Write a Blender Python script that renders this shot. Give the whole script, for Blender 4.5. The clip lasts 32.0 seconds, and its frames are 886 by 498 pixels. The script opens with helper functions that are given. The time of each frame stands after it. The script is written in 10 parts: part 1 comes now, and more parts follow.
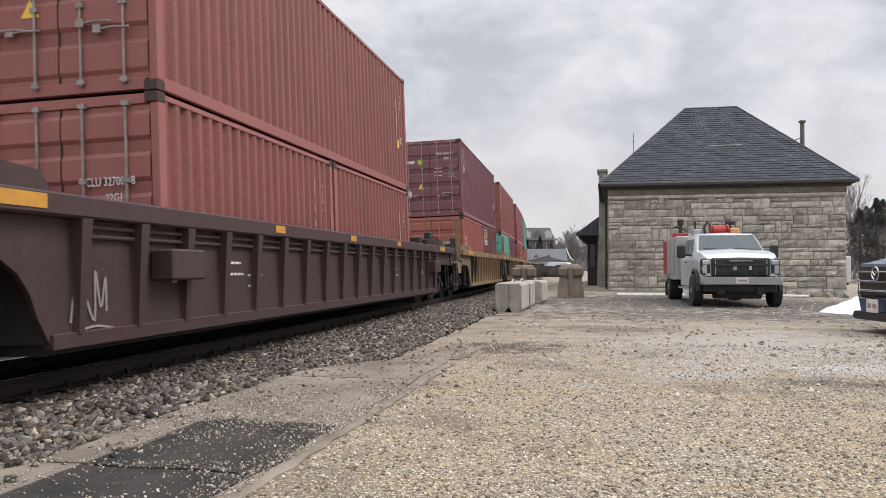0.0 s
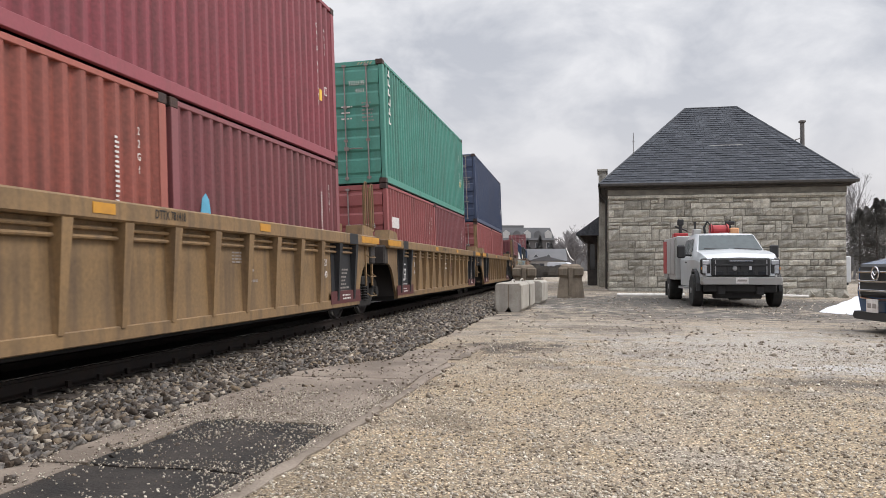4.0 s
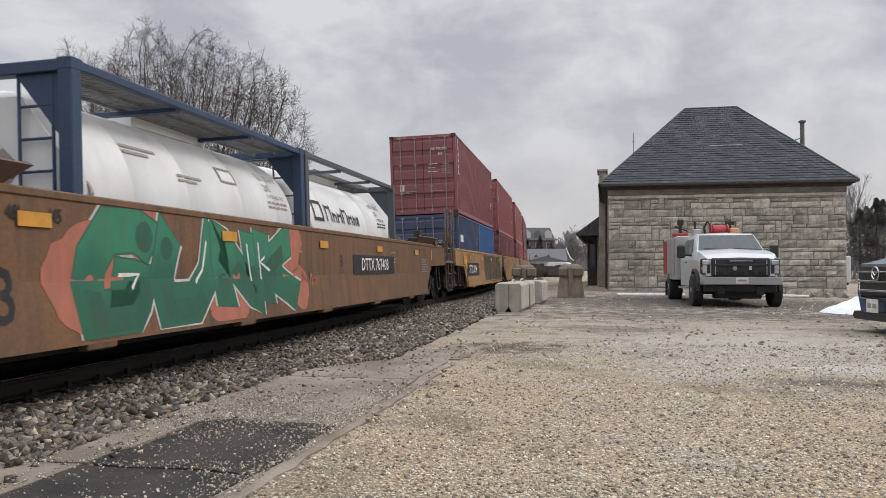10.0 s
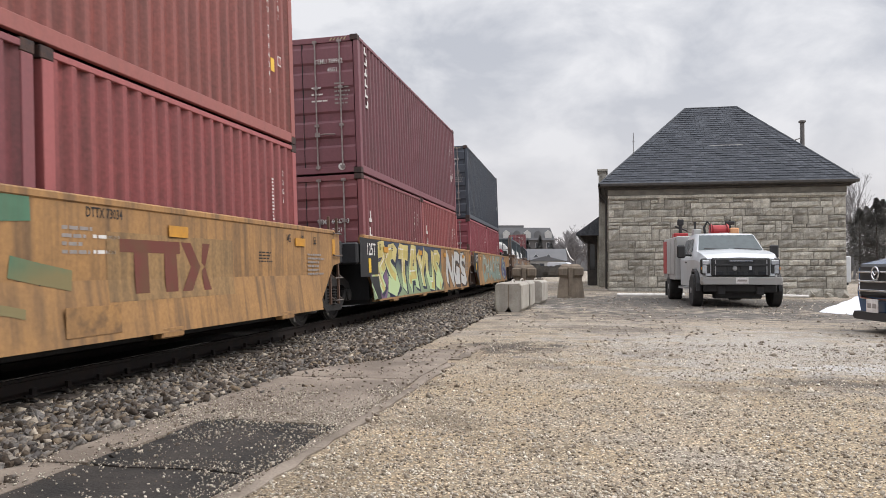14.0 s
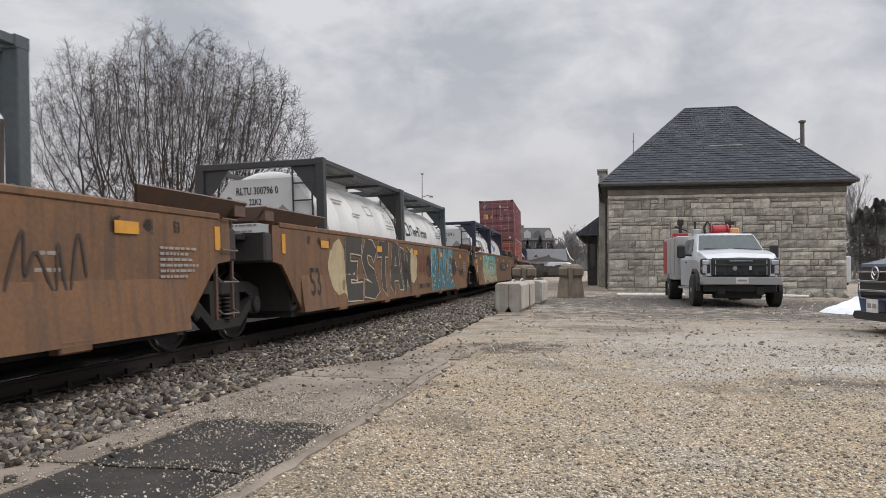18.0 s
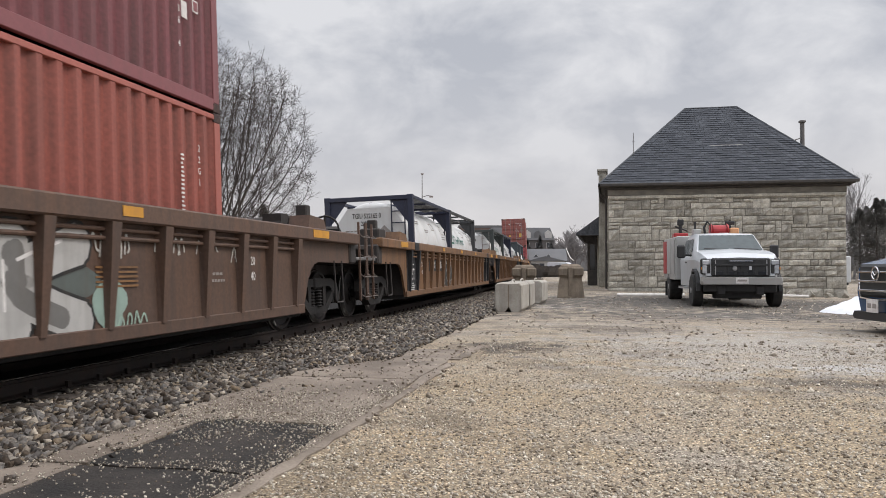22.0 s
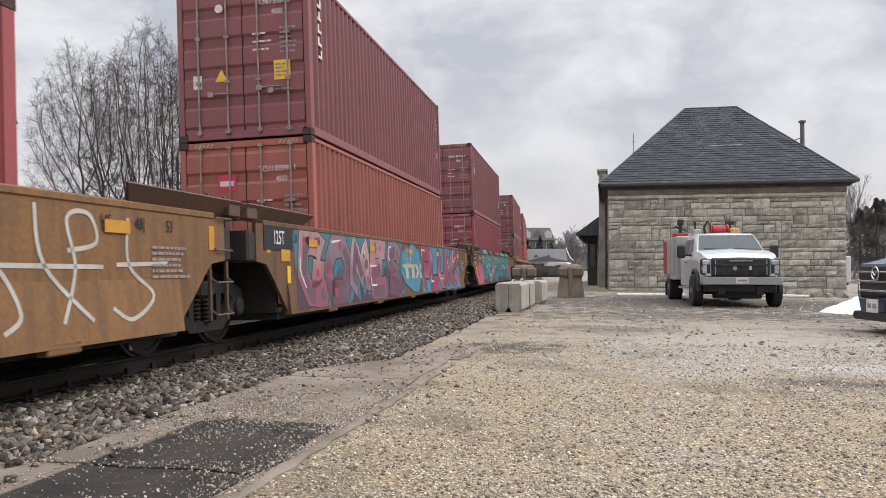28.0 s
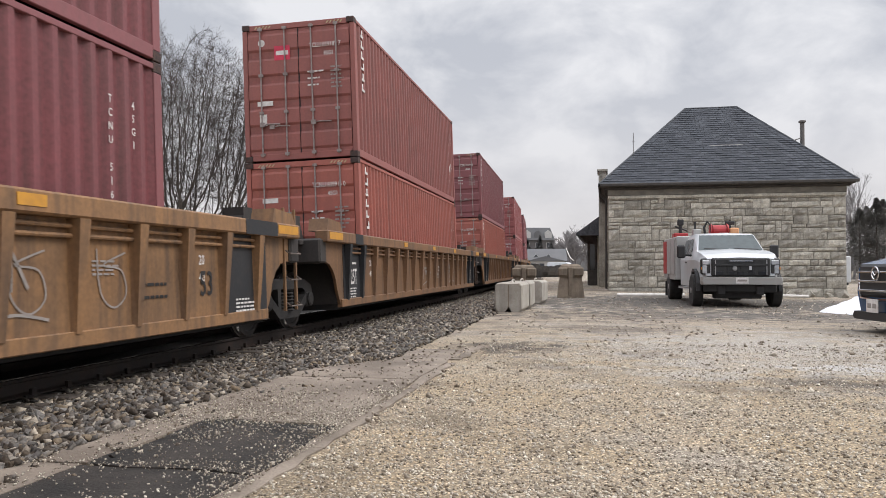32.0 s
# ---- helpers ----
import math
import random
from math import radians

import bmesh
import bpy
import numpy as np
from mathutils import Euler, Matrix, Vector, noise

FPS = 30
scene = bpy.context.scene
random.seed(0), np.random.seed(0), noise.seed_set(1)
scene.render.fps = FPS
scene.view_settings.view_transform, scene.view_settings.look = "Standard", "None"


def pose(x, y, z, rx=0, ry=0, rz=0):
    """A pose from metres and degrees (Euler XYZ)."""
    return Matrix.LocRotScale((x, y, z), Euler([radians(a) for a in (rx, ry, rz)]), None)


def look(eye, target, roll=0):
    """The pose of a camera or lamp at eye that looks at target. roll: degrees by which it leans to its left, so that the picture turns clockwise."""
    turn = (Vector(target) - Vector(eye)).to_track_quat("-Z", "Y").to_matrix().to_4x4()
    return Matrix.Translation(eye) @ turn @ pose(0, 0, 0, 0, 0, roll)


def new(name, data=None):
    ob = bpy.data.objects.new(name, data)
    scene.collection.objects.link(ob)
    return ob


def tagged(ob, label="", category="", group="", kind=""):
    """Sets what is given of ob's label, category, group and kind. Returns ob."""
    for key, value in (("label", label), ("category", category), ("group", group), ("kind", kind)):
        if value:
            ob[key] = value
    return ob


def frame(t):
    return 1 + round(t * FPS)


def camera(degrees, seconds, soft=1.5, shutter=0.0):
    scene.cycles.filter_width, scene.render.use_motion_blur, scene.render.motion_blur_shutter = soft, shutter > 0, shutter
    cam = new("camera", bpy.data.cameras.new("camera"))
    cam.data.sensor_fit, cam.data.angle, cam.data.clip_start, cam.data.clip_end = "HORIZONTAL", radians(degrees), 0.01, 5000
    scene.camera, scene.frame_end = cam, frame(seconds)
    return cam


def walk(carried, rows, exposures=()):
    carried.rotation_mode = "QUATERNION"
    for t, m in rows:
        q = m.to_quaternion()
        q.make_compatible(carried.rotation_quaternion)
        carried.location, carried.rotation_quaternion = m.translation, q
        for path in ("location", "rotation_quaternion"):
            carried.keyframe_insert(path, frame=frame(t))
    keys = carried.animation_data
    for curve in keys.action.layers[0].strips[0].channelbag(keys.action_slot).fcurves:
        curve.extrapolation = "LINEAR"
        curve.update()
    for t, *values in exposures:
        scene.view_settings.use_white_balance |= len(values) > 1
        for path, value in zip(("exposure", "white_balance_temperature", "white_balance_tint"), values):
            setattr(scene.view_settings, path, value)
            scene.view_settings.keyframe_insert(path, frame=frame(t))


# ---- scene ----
# A freight train rolls past an old stone depot on a slight left-hand curve.
# Local axes of rolling stock: x to the platform side, y along the track away from the eye, z up from the rail head.
END = 32.0
cam = camera(57.46, END, soft=0.48, shutter=0.05)
EYE = (0.0, 0.0, 1.08)
walk(cam, [(0.0, pose(*EYE, 91.344, 0, 11.426)), (END, pose(*EYE, 91.344, 0, 11.426))],
     [(0.0, 0.17), (5.6, 0.17), (7.2, -0.08), (10.4, -0.09), (11.6, 0.19), (15.5, 0.19), (17.0, -0.09), (20.2, -0.09), (21.0, 0.05), (22.2, 0.0), (23.5, -0.08), (25.5, -0.05), (27.5, 0.17), (END, 0.18)])

# ---- light: an overcast winter afternoon ----
world = bpy.data.worlds.new("overcast")
scene.world = world
world.use_nodes = True
wn, wl = world.node_tree.nodes, world.node_tree.links
wn.clear()
w_out = wn.new("ShaderNodeOutputWorld")
w_bg = wn.new("ShaderNodeBackground")
w_sky = wn.new("ShaderNodeTexSky")
w_sky.sky_type = "NISHITA"
w_sky.sun_disc = False
w_sky.sun_elevation, w_sky.sun_rotation = radians(50), radians(78)
w_sky.dust_density = 3.0
w_tc = wn.new("ShaderNodeTexCoord")
w_map = wn.new("ShaderNodeMapping")
w_map.inputs["Scale"].default_value = (1.0, 1.0, 1.7)
w_n1 = wn.new("ShaderNodeTexNoise")
w_n1.inputs["Scale"].default_value = 7.0
w_n1.inputs["Detail"].default_value = 7.0
w_n1.inputs["Roughness"].default_value = 0.55
w_n1.inputs["Distortion"].default_value = 0.25
w_ramp = wn.new("ShaderNodeValToRGB")
w_ramp.color_ramp.elements[0].position, w_ramp.color_ramp.elements[0].color = 0.38, (0.47, 0.49, 0.545, 1)
w_ramp.color_ramp.elements[1].position, w_ramp.color_ramp.elements[1].color = 0.62, (0.80, 0.80, 0.825, 1)
w_sep = wn.new("ShaderNodeSeparateXYZ")
w_hr = wn.new("ShaderNodeValToRGB")
w_hr.color_ramp.elements[0].position, w_hr.color_ramp.elements[0].color = 0.0, (0.72, 0.685, 0.685, 1)
w_hr.color_ramp.elements[1].position, w_hr.color_ramp.elements[1].color = 0.30, (0.64, 0.66, 0.71, 1)
w_mix = wn.new("ShaderNodeMix")
w_mix.data_type = "RGBA"
w_fac = wn.new("ShaderNodeMapRange")
w_fac.inputs["From Min"].default_value, w_fac.inputs["From Max"].default_value = 0.03, 0.25
w_fac.inputs["To Min"].default_value, w_fac.inputs["To Max"].default_value = 0.15, 0.8
w_add = wn.new("ShaderNodeMix")
w_add.data_type = "RGBA"
w_add.blend_type = "ADD"
w_add.inputs["Factor"].default_value = 0.006
wl.new(w_tc.outputs["Generated"], w_map.inputs["Vector"])
wl.new(w_map.outputs["Vector"], w_n1.inputs["Vector"])
wl.new(w_n1.outputs["Fac"], w_ramp.inputs["Fac"])
wl.new(w_tc.outputs["Generated"], w_sep.inputs["Vector"])
wl.new(w_sep.outputs["Z"], w_hr.inputs["Fac"])
wl.new(w_sep.outputs["Z"], w_fac.inputs["Value"])
wl.new(w_fac.outputs["Result"], w_mix.inputs["Factor"])
wl.new(w_hr.outputs["Color"], w_mix.inputs["A"])
wl.new(w_ramp.outputs["Color"], w_mix.inputs["B"])
wl.new(w_mix.outputs["Result"], w_add.inputs["A"])
wl.new(w_sky.outputs["Color"], w_add.inputs["B"])
w_up = wn.new("ShaderNodeMapRange")
w_up.interpolation_type = "SMOOTHSTEP"
w_up.inputs["From Min"].default_value, w_up.inputs["From Max"].default_value = 0.30, 0.80
w_up.inputs["To Min"].default_value, w_up.inputs["To Max"].default_value = 0.93, 2.25
wl.new(w_sep.outputs["Z"], w_up.inputs["Value"])
wl.new(w_add.outputs["Result"], w_bg.inputs["Color"])
wl.new(w_up.outputs["Result"], w_bg.inputs["Strength"])
wl.new(w_bg.outputs["Background"], w_out.inputs["Surface"])
sun = new("sun", bpy.data.lights.new("sun", "SUN"))
sun.data.energy, sun.data.angle, sun.data.color = 1.5, radians(26), (1.0, 0.94, 0.88)
sun.matrix_world = look((0, 0, 60), (-29, -6, 24))
scene.view_settings.exposure = 0.0


# ---- materials ----
def material(name, color, rough=0.7, metal=0.0, color2=None, scale=6.0, mix=0.5, bump=0.0, bump_scale=60.0,
             streak=0.0, streak_color=(0.05, 0.03, 0.02), rand=0.0, fine=0.0, fine_scale=120.0, coat=0.0, wear=0.0):
    """Paint, stone or metal: a base colour, a second one in soft patches, fine grain, downward streaks and relief."""
    m = bpy.data.materials.new(name)
    m.use_nodes = True
    n, l = m.node_tree.nodes, m.node_tree.links
    bs = n["Principled BSDF"]
    bs.inputs["Roughness"].default_value = rough
    bs.inputs["Metallic"].default_value = metal
    if coat:
        bs.inputs["Coat Weight"].default_value = coat
        bs.inputs["Coat Roughness"].default_value = 0.08
    tc = n.new("ShaderNodeTexCoord")
    oi = n.new("ShaderNodeObjectInfo")
    off = n.new("ShaderNodeVectorMath")
    off.operation = "ADD"
    sc = n.new("ShaderNodeMath")
    sc.operation = "MULTIPLY"
    sc.inputs[1].default_value = 37.0
    l.new(oi.outputs["Random"], sc.inputs[0])
    l.new(tc.outputs["Object"], off.inputs[0])
    l.new(sc.outputs[0], off.inputs[1])
    n1 = n.new("ShaderNodeTexNoise")
    n1.inputs["Scale"].default_value = scale
    n1.inputs["Detail"].default_value = 6.0
    n1.inputs["Roughness"].default_value = 0.6
    l.new(off.outputs[0], n1.inputs["Vector"])
    ramp = n.new("ShaderNodeMapRange")
    ramp.inputs["From Min"].default_value, ramp.inputs["From Max"].default_value = 0.4, 0.64
    ramp.inputs["To Max"].default_value = mix
    l.new(n1.outputs["Fac"], ramp.inputs["Value"])
    mx = n.new("ShaderNodeMix")
    mx.data_type = "RGBA"
    mx.inputs["A"].default_value = (*color, 1)
    mx.inputs["B"].default_value = (*(color2 or [c * 0.6 for c in color]), 1)
    l.new(ramp.outputs["Result"], mx.inputs["Factor"])
    last = mx.outputs["Result"]
    if streak:
        mp = n.new("ShaderNodeMapping")
        mp.inputs["Scale"].default_value = (7.0, 7.0, 0.5)
        l.new(off.outputs[0], mp.inputs["Vector"])
        n2 = n.new("ShaderNodeTexNoise")
        n2.inputs["Scale"].default_value = 1.0
        n2.inputs["Detail"].default_value = 5.0
        l.new(mp.outputs["Vector"], n2.inputs["Vector"])
        r2 = n.new("ShaderNodeMapRange")
        r2.inputs["From Min"].default_value, r2.inputs["From Max"].default_value = 0.46, 0.68
        r2.inputs["To Max"].default_value = streak
        l.new(n2.outputs["Fac"], r2.inputs["Value"])
        m2 = n.new("ShaderNodeMix")
        m2.data_type = "RGBA"
        m2.inputs["B"].default_value = (*streak_color, 1)
        l.new(last, m2.inputs["A"])
        l.new(r2.outputs["Result"], m2.inputs["Factor"])
        last = m2.outputs["Result"]
    if fine:
        n3 = n.new("ShaderNodeTexNoise")
        n3.inputs["Scale"].default_value = fine_scale
        n3.inputs["Detail"].default_value = 3.0
        l.new(off.outputs[0], n3.inputs["Vector"])
        r3 = n.new("ShaderNodeMapRange")
        r3.inputs["From Min"].default_value, r3.inputs["From Max"].default_value = 0.3, 0.7
        r3.inputs["To Min"].default_value, r3.inputs["To Max"].default_value = 1 - fine, 1 + fine
        l.new(n3.outputs["Fac"], r3.inputs["Value"])
        m3 = n.new("ShaderNodeVectorMath")
        m3.operation = "SCALE"
        l.new(last, m3.inputs[0])
        l.new(r3.outputs["Result"], m3.inputs["Scale"])
        last = m3.outputs[0]
    if wear:
        # paint rubbed chalky along proud edges
        ge = n.new("ShaderNodeNewGeometry")
        r5 = n.new("ShaderNodeMapRange")
        r5.inputs["From Min"].default_value, r5.inputs["From Max"].default_value = 0.50, 0.60
        r5.inputs["To Max"].default_value = wear
        l.new(ge.outputs["Pointiness"], r5.inputs["Value"])
        m5 = n.new("ShaderNodeMix")
        m5.data_type = "RGBA"
        m5.inputs["B"].default_value = (*[min(0.9, c * 1.7 + 0.06) for c in color], 1)
        l.new(last, m5.inputs["A"])
        l.new(r5.outputs["Result"], m5.inputs["Factor"])
        last = m5.outputs["Result"]
    if rand:
        r4 = n.new("ShaderNodeMapRange")
        r4.inputs["To Min"].default_value, r4.inputs["To Max"].default_value = 1 - rand, 1 + rand
        l.new(oi.outputs["Random"], r4.inputs["Value"])
        m4 = n.new("ShaderNodeVectorMath")
        m4.operation = "SCALE"
        l.new(last, m4.inputs[0])
        l.new(r4.outputs["Result"], m4.inputs["Scale"])
        last = m4.outputs[0]
    l.new(last, bs.inputs["Base Color"])
    if bump:
        nb = n.new("ShaderNodeTexNoise")
        nb.inputs["Scale"].default_value = bump_scale
        nb.inputs["Detail"].default_value = 5.0
        l.new(off.outputs[0], nb.inputs["Vector"])
        bp = n.new("ShaderNodeBump")
        bp.inputs["Strength"].default_value = bump
        bp.inputs["Distance"].default_value = 0.02
        l.new(nb.outputs["Fac"], bp.inputs["Height"])
        l.new(bp.outputs["Normal"], bs.inputs["Normal"])
    return m


def paint(name, color, dirt=0.35, rough=0.55, streak=0.35, wear=0.45):
    return material(name, color, rough, 0.0, [c * 0.58 + 0.014 for c in color], 1.4, dirt, 0.08, 25.0, streak,
                    (0.045, 0.032, 0.026), 0.06, 0.17, 22.0, 0.0, wear)


MAROON = paint("maroon container paint", (0.160, 0.040, 0.046))
DARKMAROON = paint("dark maroon container paint", (0.132, 0.038, 0.050))
BROWNRED = paint("brownish red container paint", (0.210, 0.058, 0.048))
REDBROWN = paint("faded red container paint", (0.240, 0.056, 0.056))
ORANGERED = paint("orange red container paint", (0.260, 0.066, 0.046))
CRIMSON = paint("crimson container paint", (0.205, 0.036, 0.050))
BRIGHTRED = paint("bright red container paint", (0.230, 0.032, 0.038))
TURQUOISE = paint("turquoise container paint", (0.115, 0.385, 0.315))
GREEN = paint("green container paint", (0.045, 0.205, 0.160))
NAVY = paint("navy blue container paint", (0.018, 0.034, 0.085))
DARKNAVY = paint("dark navy container paint", (0.022, 0.030, 0.046))
BLUE = paint("mid blue container paint", (0.014, 0.085, 0.250))
YELLOW = paint("tan yellow car paint", (0.225, 0.138, 0.060), 0.7, 0.65, 0.6, 0.15)
OCHRE = paint("dull ochre brown car paint", (0.115, 0.068, 0.034), 0.7, 0.65, 0.65, 0.1)
TAN = paint("dusty tan car paint", (0.345, 0.185, 0.066), 0.75, 0.65, 0.75, 0.12)
DUSTYORANGE = paint("dusty orange tan car paint", (0.235, 0.122, 0.050), 0.7, 0.65, 0.7, 0.1)
BROWN = paint("rusty brown car paint", (0.155, 0.074, 0.030), 0.75, 0.65, 0.65, 0.08)
RIBBROWN = paint("brown car paint", (0.182, 0.090, 0.038), 0.7, 0.65, 0.6, 0.1)
PLAINBROWN = paint("dull brown car paint", (0.150, 0.080, 0.040), 0.7, 0.65, 0.6, 0.1)
ORANGEBROWN = paint("orange brown car paint", (0.215, 0.105, 0.036), 0.6, 0.65, 0.5, 0.1)
GREYBROWN = paint("weathered brown car paint", (0.100, 0.054, 0.034), 0.7, 0.65, 0.6, 0.1)
DARKEND = paint("dark dirty end paint", (0.024, 0.019, 0.017), 0.6, 0.75, 0.4, 0.1)
OXIDE = paint("oxide maroon car paint", (0.042, 0.016, 0.018), 0.5, 0.65, 0.4, 0.08)
BLACKPAINT = paint("black car paint", (0.012, 0.013, 0.016), 0.4, 0.6, 0.2, 0.05)
SIGNRED = paint("dark red sill paint", (0.095, 0.016, 0.017), 0.4, 0.6, 0.3, 0.1)
GRIME = material("oily bogie grime", (0.011, 0.010, 0.010), 0.8, 0.0, (0.024, 0.019, 0.016), 5.0, 0.7, 0.2, 40.0)
WHEELSTEEL = material("wheel steel", (0.016, 0.014, 0.014), 0.6, 0.3, (0.03, 0.023, 0.019), 6.0, 0.5, 0.1, 50.0)
RIM = material("polished wheel tread", (0.35, 0.34, 0.33), 0.28, 1.0, (0.2, 0.19, 0.18), 8.0, 0.4)
RUBBER = material("door seal rubber", (0.018, 0.017, 0.018), 0.8)
GALV = material("galvanised rod", (0.33, 0.29, 0.28), 0.5, 0.4, (0.17, 0.12, 0.11), 9.0, 0.6)
RUNGSTEEL = material("dull rung steel", (0.16, 0.13, 0.115), 0.55, 0.3, (0.09, 0.065, 0.05), 9.0, 0.6)
CAST = material("worn corner casting", (0.050, 0.036, 0.036), 0.7, 0.3, (0.12, 0.06, 0.04), 18.0, 0.5, 0.15, 60.0)
WHITEPAINT = material("white marking paint", (0.72, 0.70, 0.68), 0.6, 0.0, (0.45, 0.42, 0.4), 14.0, 0.5)
GREYMARK = material("faded grey marking", (0.30, 0.27, 0.25), 0.7, 0.0, (0.2, 0.18, 0.17), 14.0, 0.5)
BLACKMARK = material("black marking paint", (0.020, 0.018, 0.018), 0.6)
REDMARK = material("faded red brown marking paint", (0.150, 0.040, 0.028), 0.65, 0.0, (0.13, 0.06, 0.03), 4.0, 0.8)
YELLOWMARK = material("yellow sticker", (0.80, 0.52, 0.05), 0.5, 0.0, (0.7, 0.42, 0.06), 8.0, 0.4)
ORANGEMARK = material("orange yellow reflector", (0.58, 0.28, 0.03), 0.5, 0.0, (0.42, 0.20, 0.04), 8.0, 0.6)
PINKRED = material("red logo panel", (0.62, 0.04, 0.09), 0.5)
BLUEMARK = material("blue marking", (0.06, 0.10, 0.32), 0.5)
BLUEGREYMARK = material("pale blue grey marking", (0.34, 0.42, 0.52), 0.6, 0.0, (0.26, 0.30, 0.38), 9.0, 0.5)
CYANMARK = material("light blue marking", (0.12, 0.42, 0.62), 0.5)
TEALMARK = material("dark green marking", (0.03, 0.16, 0.12), 0.5)
TANKWHITE = material("white tank shell", (0.66, 0.665, 0.665), 0.42, 0.0, (0.55, 0.54, 0.515), 1.2, 0.5, 0.0, 60, 0.12, (0.42, 0.38, 0.32), 0.04, 0.03)
TANKCREAM = material("cream tank shell", (0.60, 0.56, 0.43), 0.4, 0.0, (0.48, 0.43, 0.31), 1.2, 0.5, 0.0, 60, 0.35, (0.28, 0.24, 0.17), 0.04, 0.05)
FRAMEGREY = paint("blue grey tank frame paint", (0.055, 0.070, 0.080), 0.3, 0.5, 0.2, 0.1)
FRAMEGREEN = paint("dark green grey tank frame paint", (0.045, 0.056, 0.054), 0.3, 0.5, 0.2, 0.1)
FRAMEDARK = paint("dark grey tank frame paint", (0.030, 0.032, 0.035), 0.3, 0.5, 0.2, 0.1)
FRAMENAVY = paint("navy tank frame paint", (0.014, 0.019, 0.046), 0.3, 0.5, 0.2, 0.1)
FRAMEBLUE = paint("blue tank frame paint", (0.014, 0.040, 0.095), 0.3, 0.5, 0.2, 0.1)
GRATE = material("galvanised walkway", (0.25, 0.25, 0.25), 0.55, 0.6, (0.12, 0.11, 0.1), 8.0, 0.6)
STEEL = material("rail steel", (0.030, 0.024, 0.022), 0.7, 0.4, (0.05, 0.03, 0.022), 4.0, 0.7, 0.1, 40.0)
RAILTOP = material("polished rail head", (0.45, 0.44, 0.44), 0.25, 1.0)


# ---- mesh building ----
class Mesh:
    """Collects faces and turns them into one mesh."""

    def __init__(self):
        self.v, self.f = [], []

    def add(self, verts, faces):
        k = len(self.v)
        self.v.extend(verts)
        self.f.extend([tuple(i + k for i in f) for f in faces])
        return self

    def box(self, x0, x1, y0, y1, z0, z1, c=0.0, m=None):
        """A box, with its edges cut by c."""
        if c <= 0:
            vs = [(x, y, z) for x in (x0, x1) for y in (y0, y1) for z in (z0, z1)]
            fs = [(0, 1, 3, 2), (4, 6, 7, 5), (0, 4, 5, 1), (2, 3, 7, 6), (0, 2, 6, 4), (1, 5, 7, 3)]
        else:
            vs, ids = [], {}
            X, Y, Z = (x0, x1), (y0, y1), (z0, z1)
            for i in (0, 1):
                for j in (0, 1):
                    for k in (0, 1):
                        a, b, d = X[i], Y[j], Z[k]
                        ca, cb, cd = (c, -c)[i], (c, -c)[j], (c, -c)[k]
                        for ax, q in ((0, (a, b + cb, d + cd)), (1, (a + ca, b, d + cd)), (2, (a + ca, b + cb, d))):
                            ids[i, j, k, ax] = len(vs)
                            vs.append(q)
            fs = []
            for i in (0, 1):
                f = [ids[i, 0, 0, 0], ids[i, 0, 1, 0], ids[i, 1, 1, 0], ids[i, 1, 0, 0]]
                fs.append(tuple(f if i == 0 else f[::-1]))
                f = [ids[0, i, 0, 1], ids[1, i, 0, 1], ids[1, i, 1, 1], ids[0, i, 1, 1]]
                fs.append(tuple(f if i == 0 else f[::-1]))
                f = [ids[0, 0, i, 2], ids[0, 1, i, 2], ids[1, 1, i, 2], ids[1, 0, i, 2]]
                fs.append(tuple(f if i == 0 else f[::-1]))
            for i in (0, 1):
                for j in (0, 1):
                    f = [ids[i, j, 0, 0], ids[i, j, 0, 1], ids[i, j, 1, 1], ids[i, j, 1, 0]]
                    fs.append(tuple(f if i == j else f[::-1]))
                    f = [ids[i, 0, j, 0], ids[i, 1, j, 0], ids[i, 1, j, 2], ids[i, 0, j, 2]]
                    fs.append(tuple(f if i != j else f[::-1]))
                    f = [ids[0, i, j, 1], ids[0, i, j, 2], ids[1, i, j, 2], ids[1, i, j, 1]]
                    fs.append(tuple(f if i != j else f[::-1]))
                    for k in (0, 1):
                        f = [ids[i, j, k, 0], ids[i, j, k, 1], ids[i, j, k, 2]]
                        fs.append(tuple(f if (i + j + k) % 2 == 0 else f[::-1]))
        if m is not None:
            vs = [tuple(m @ Vector(q)) for q in vs]
        return self.add(vs, fs)

    def tube(self, pts, r, n=8, cap=True):
        """A round bar along a line of points; r may be a list."""
        pts = [Vector(q) for q in pts]
        rs = r if isinstance(r, (list, tuple)) else [r] * len(pts)
        rings = []
        k = len(self.v)
        for i, q in enumerate(pts):
            d = (pts[min(i + 1, len(pts) - 1)] - pts[max(i - 1, 0)]).normalized()
            a = d.orthogonal().normalized() if abs(d.z) < 0.9 else Vector((1, 0, 0))
            a = (a - d * a.dot(d)).normalized() if i == 0 else (pa - d * pa.dot(d)).normalized()
            pa = a
            b = d.cross(a)
            for j in range(n):
                t = 2 * math.pi * j / n
                self.v.append(tuple(q + (a * math.cos(t) + b * math.sin(t)) * rs[i]))
        for i in range(len(pts) - 1):
            for j in range(n):
                j2 = (j + 1) % n
                self.f.append((k + i * n + j, k + i * n + j2, k + (i + 1) * n + j2, k + (i + 1) * n + j))
        if cap:
            self.f.append(tuple(k + j for j in range(n))[::-1])
            self.f.append(tuple(k + (len(pts) - 1) * n + j for j in range(n)))
        return self

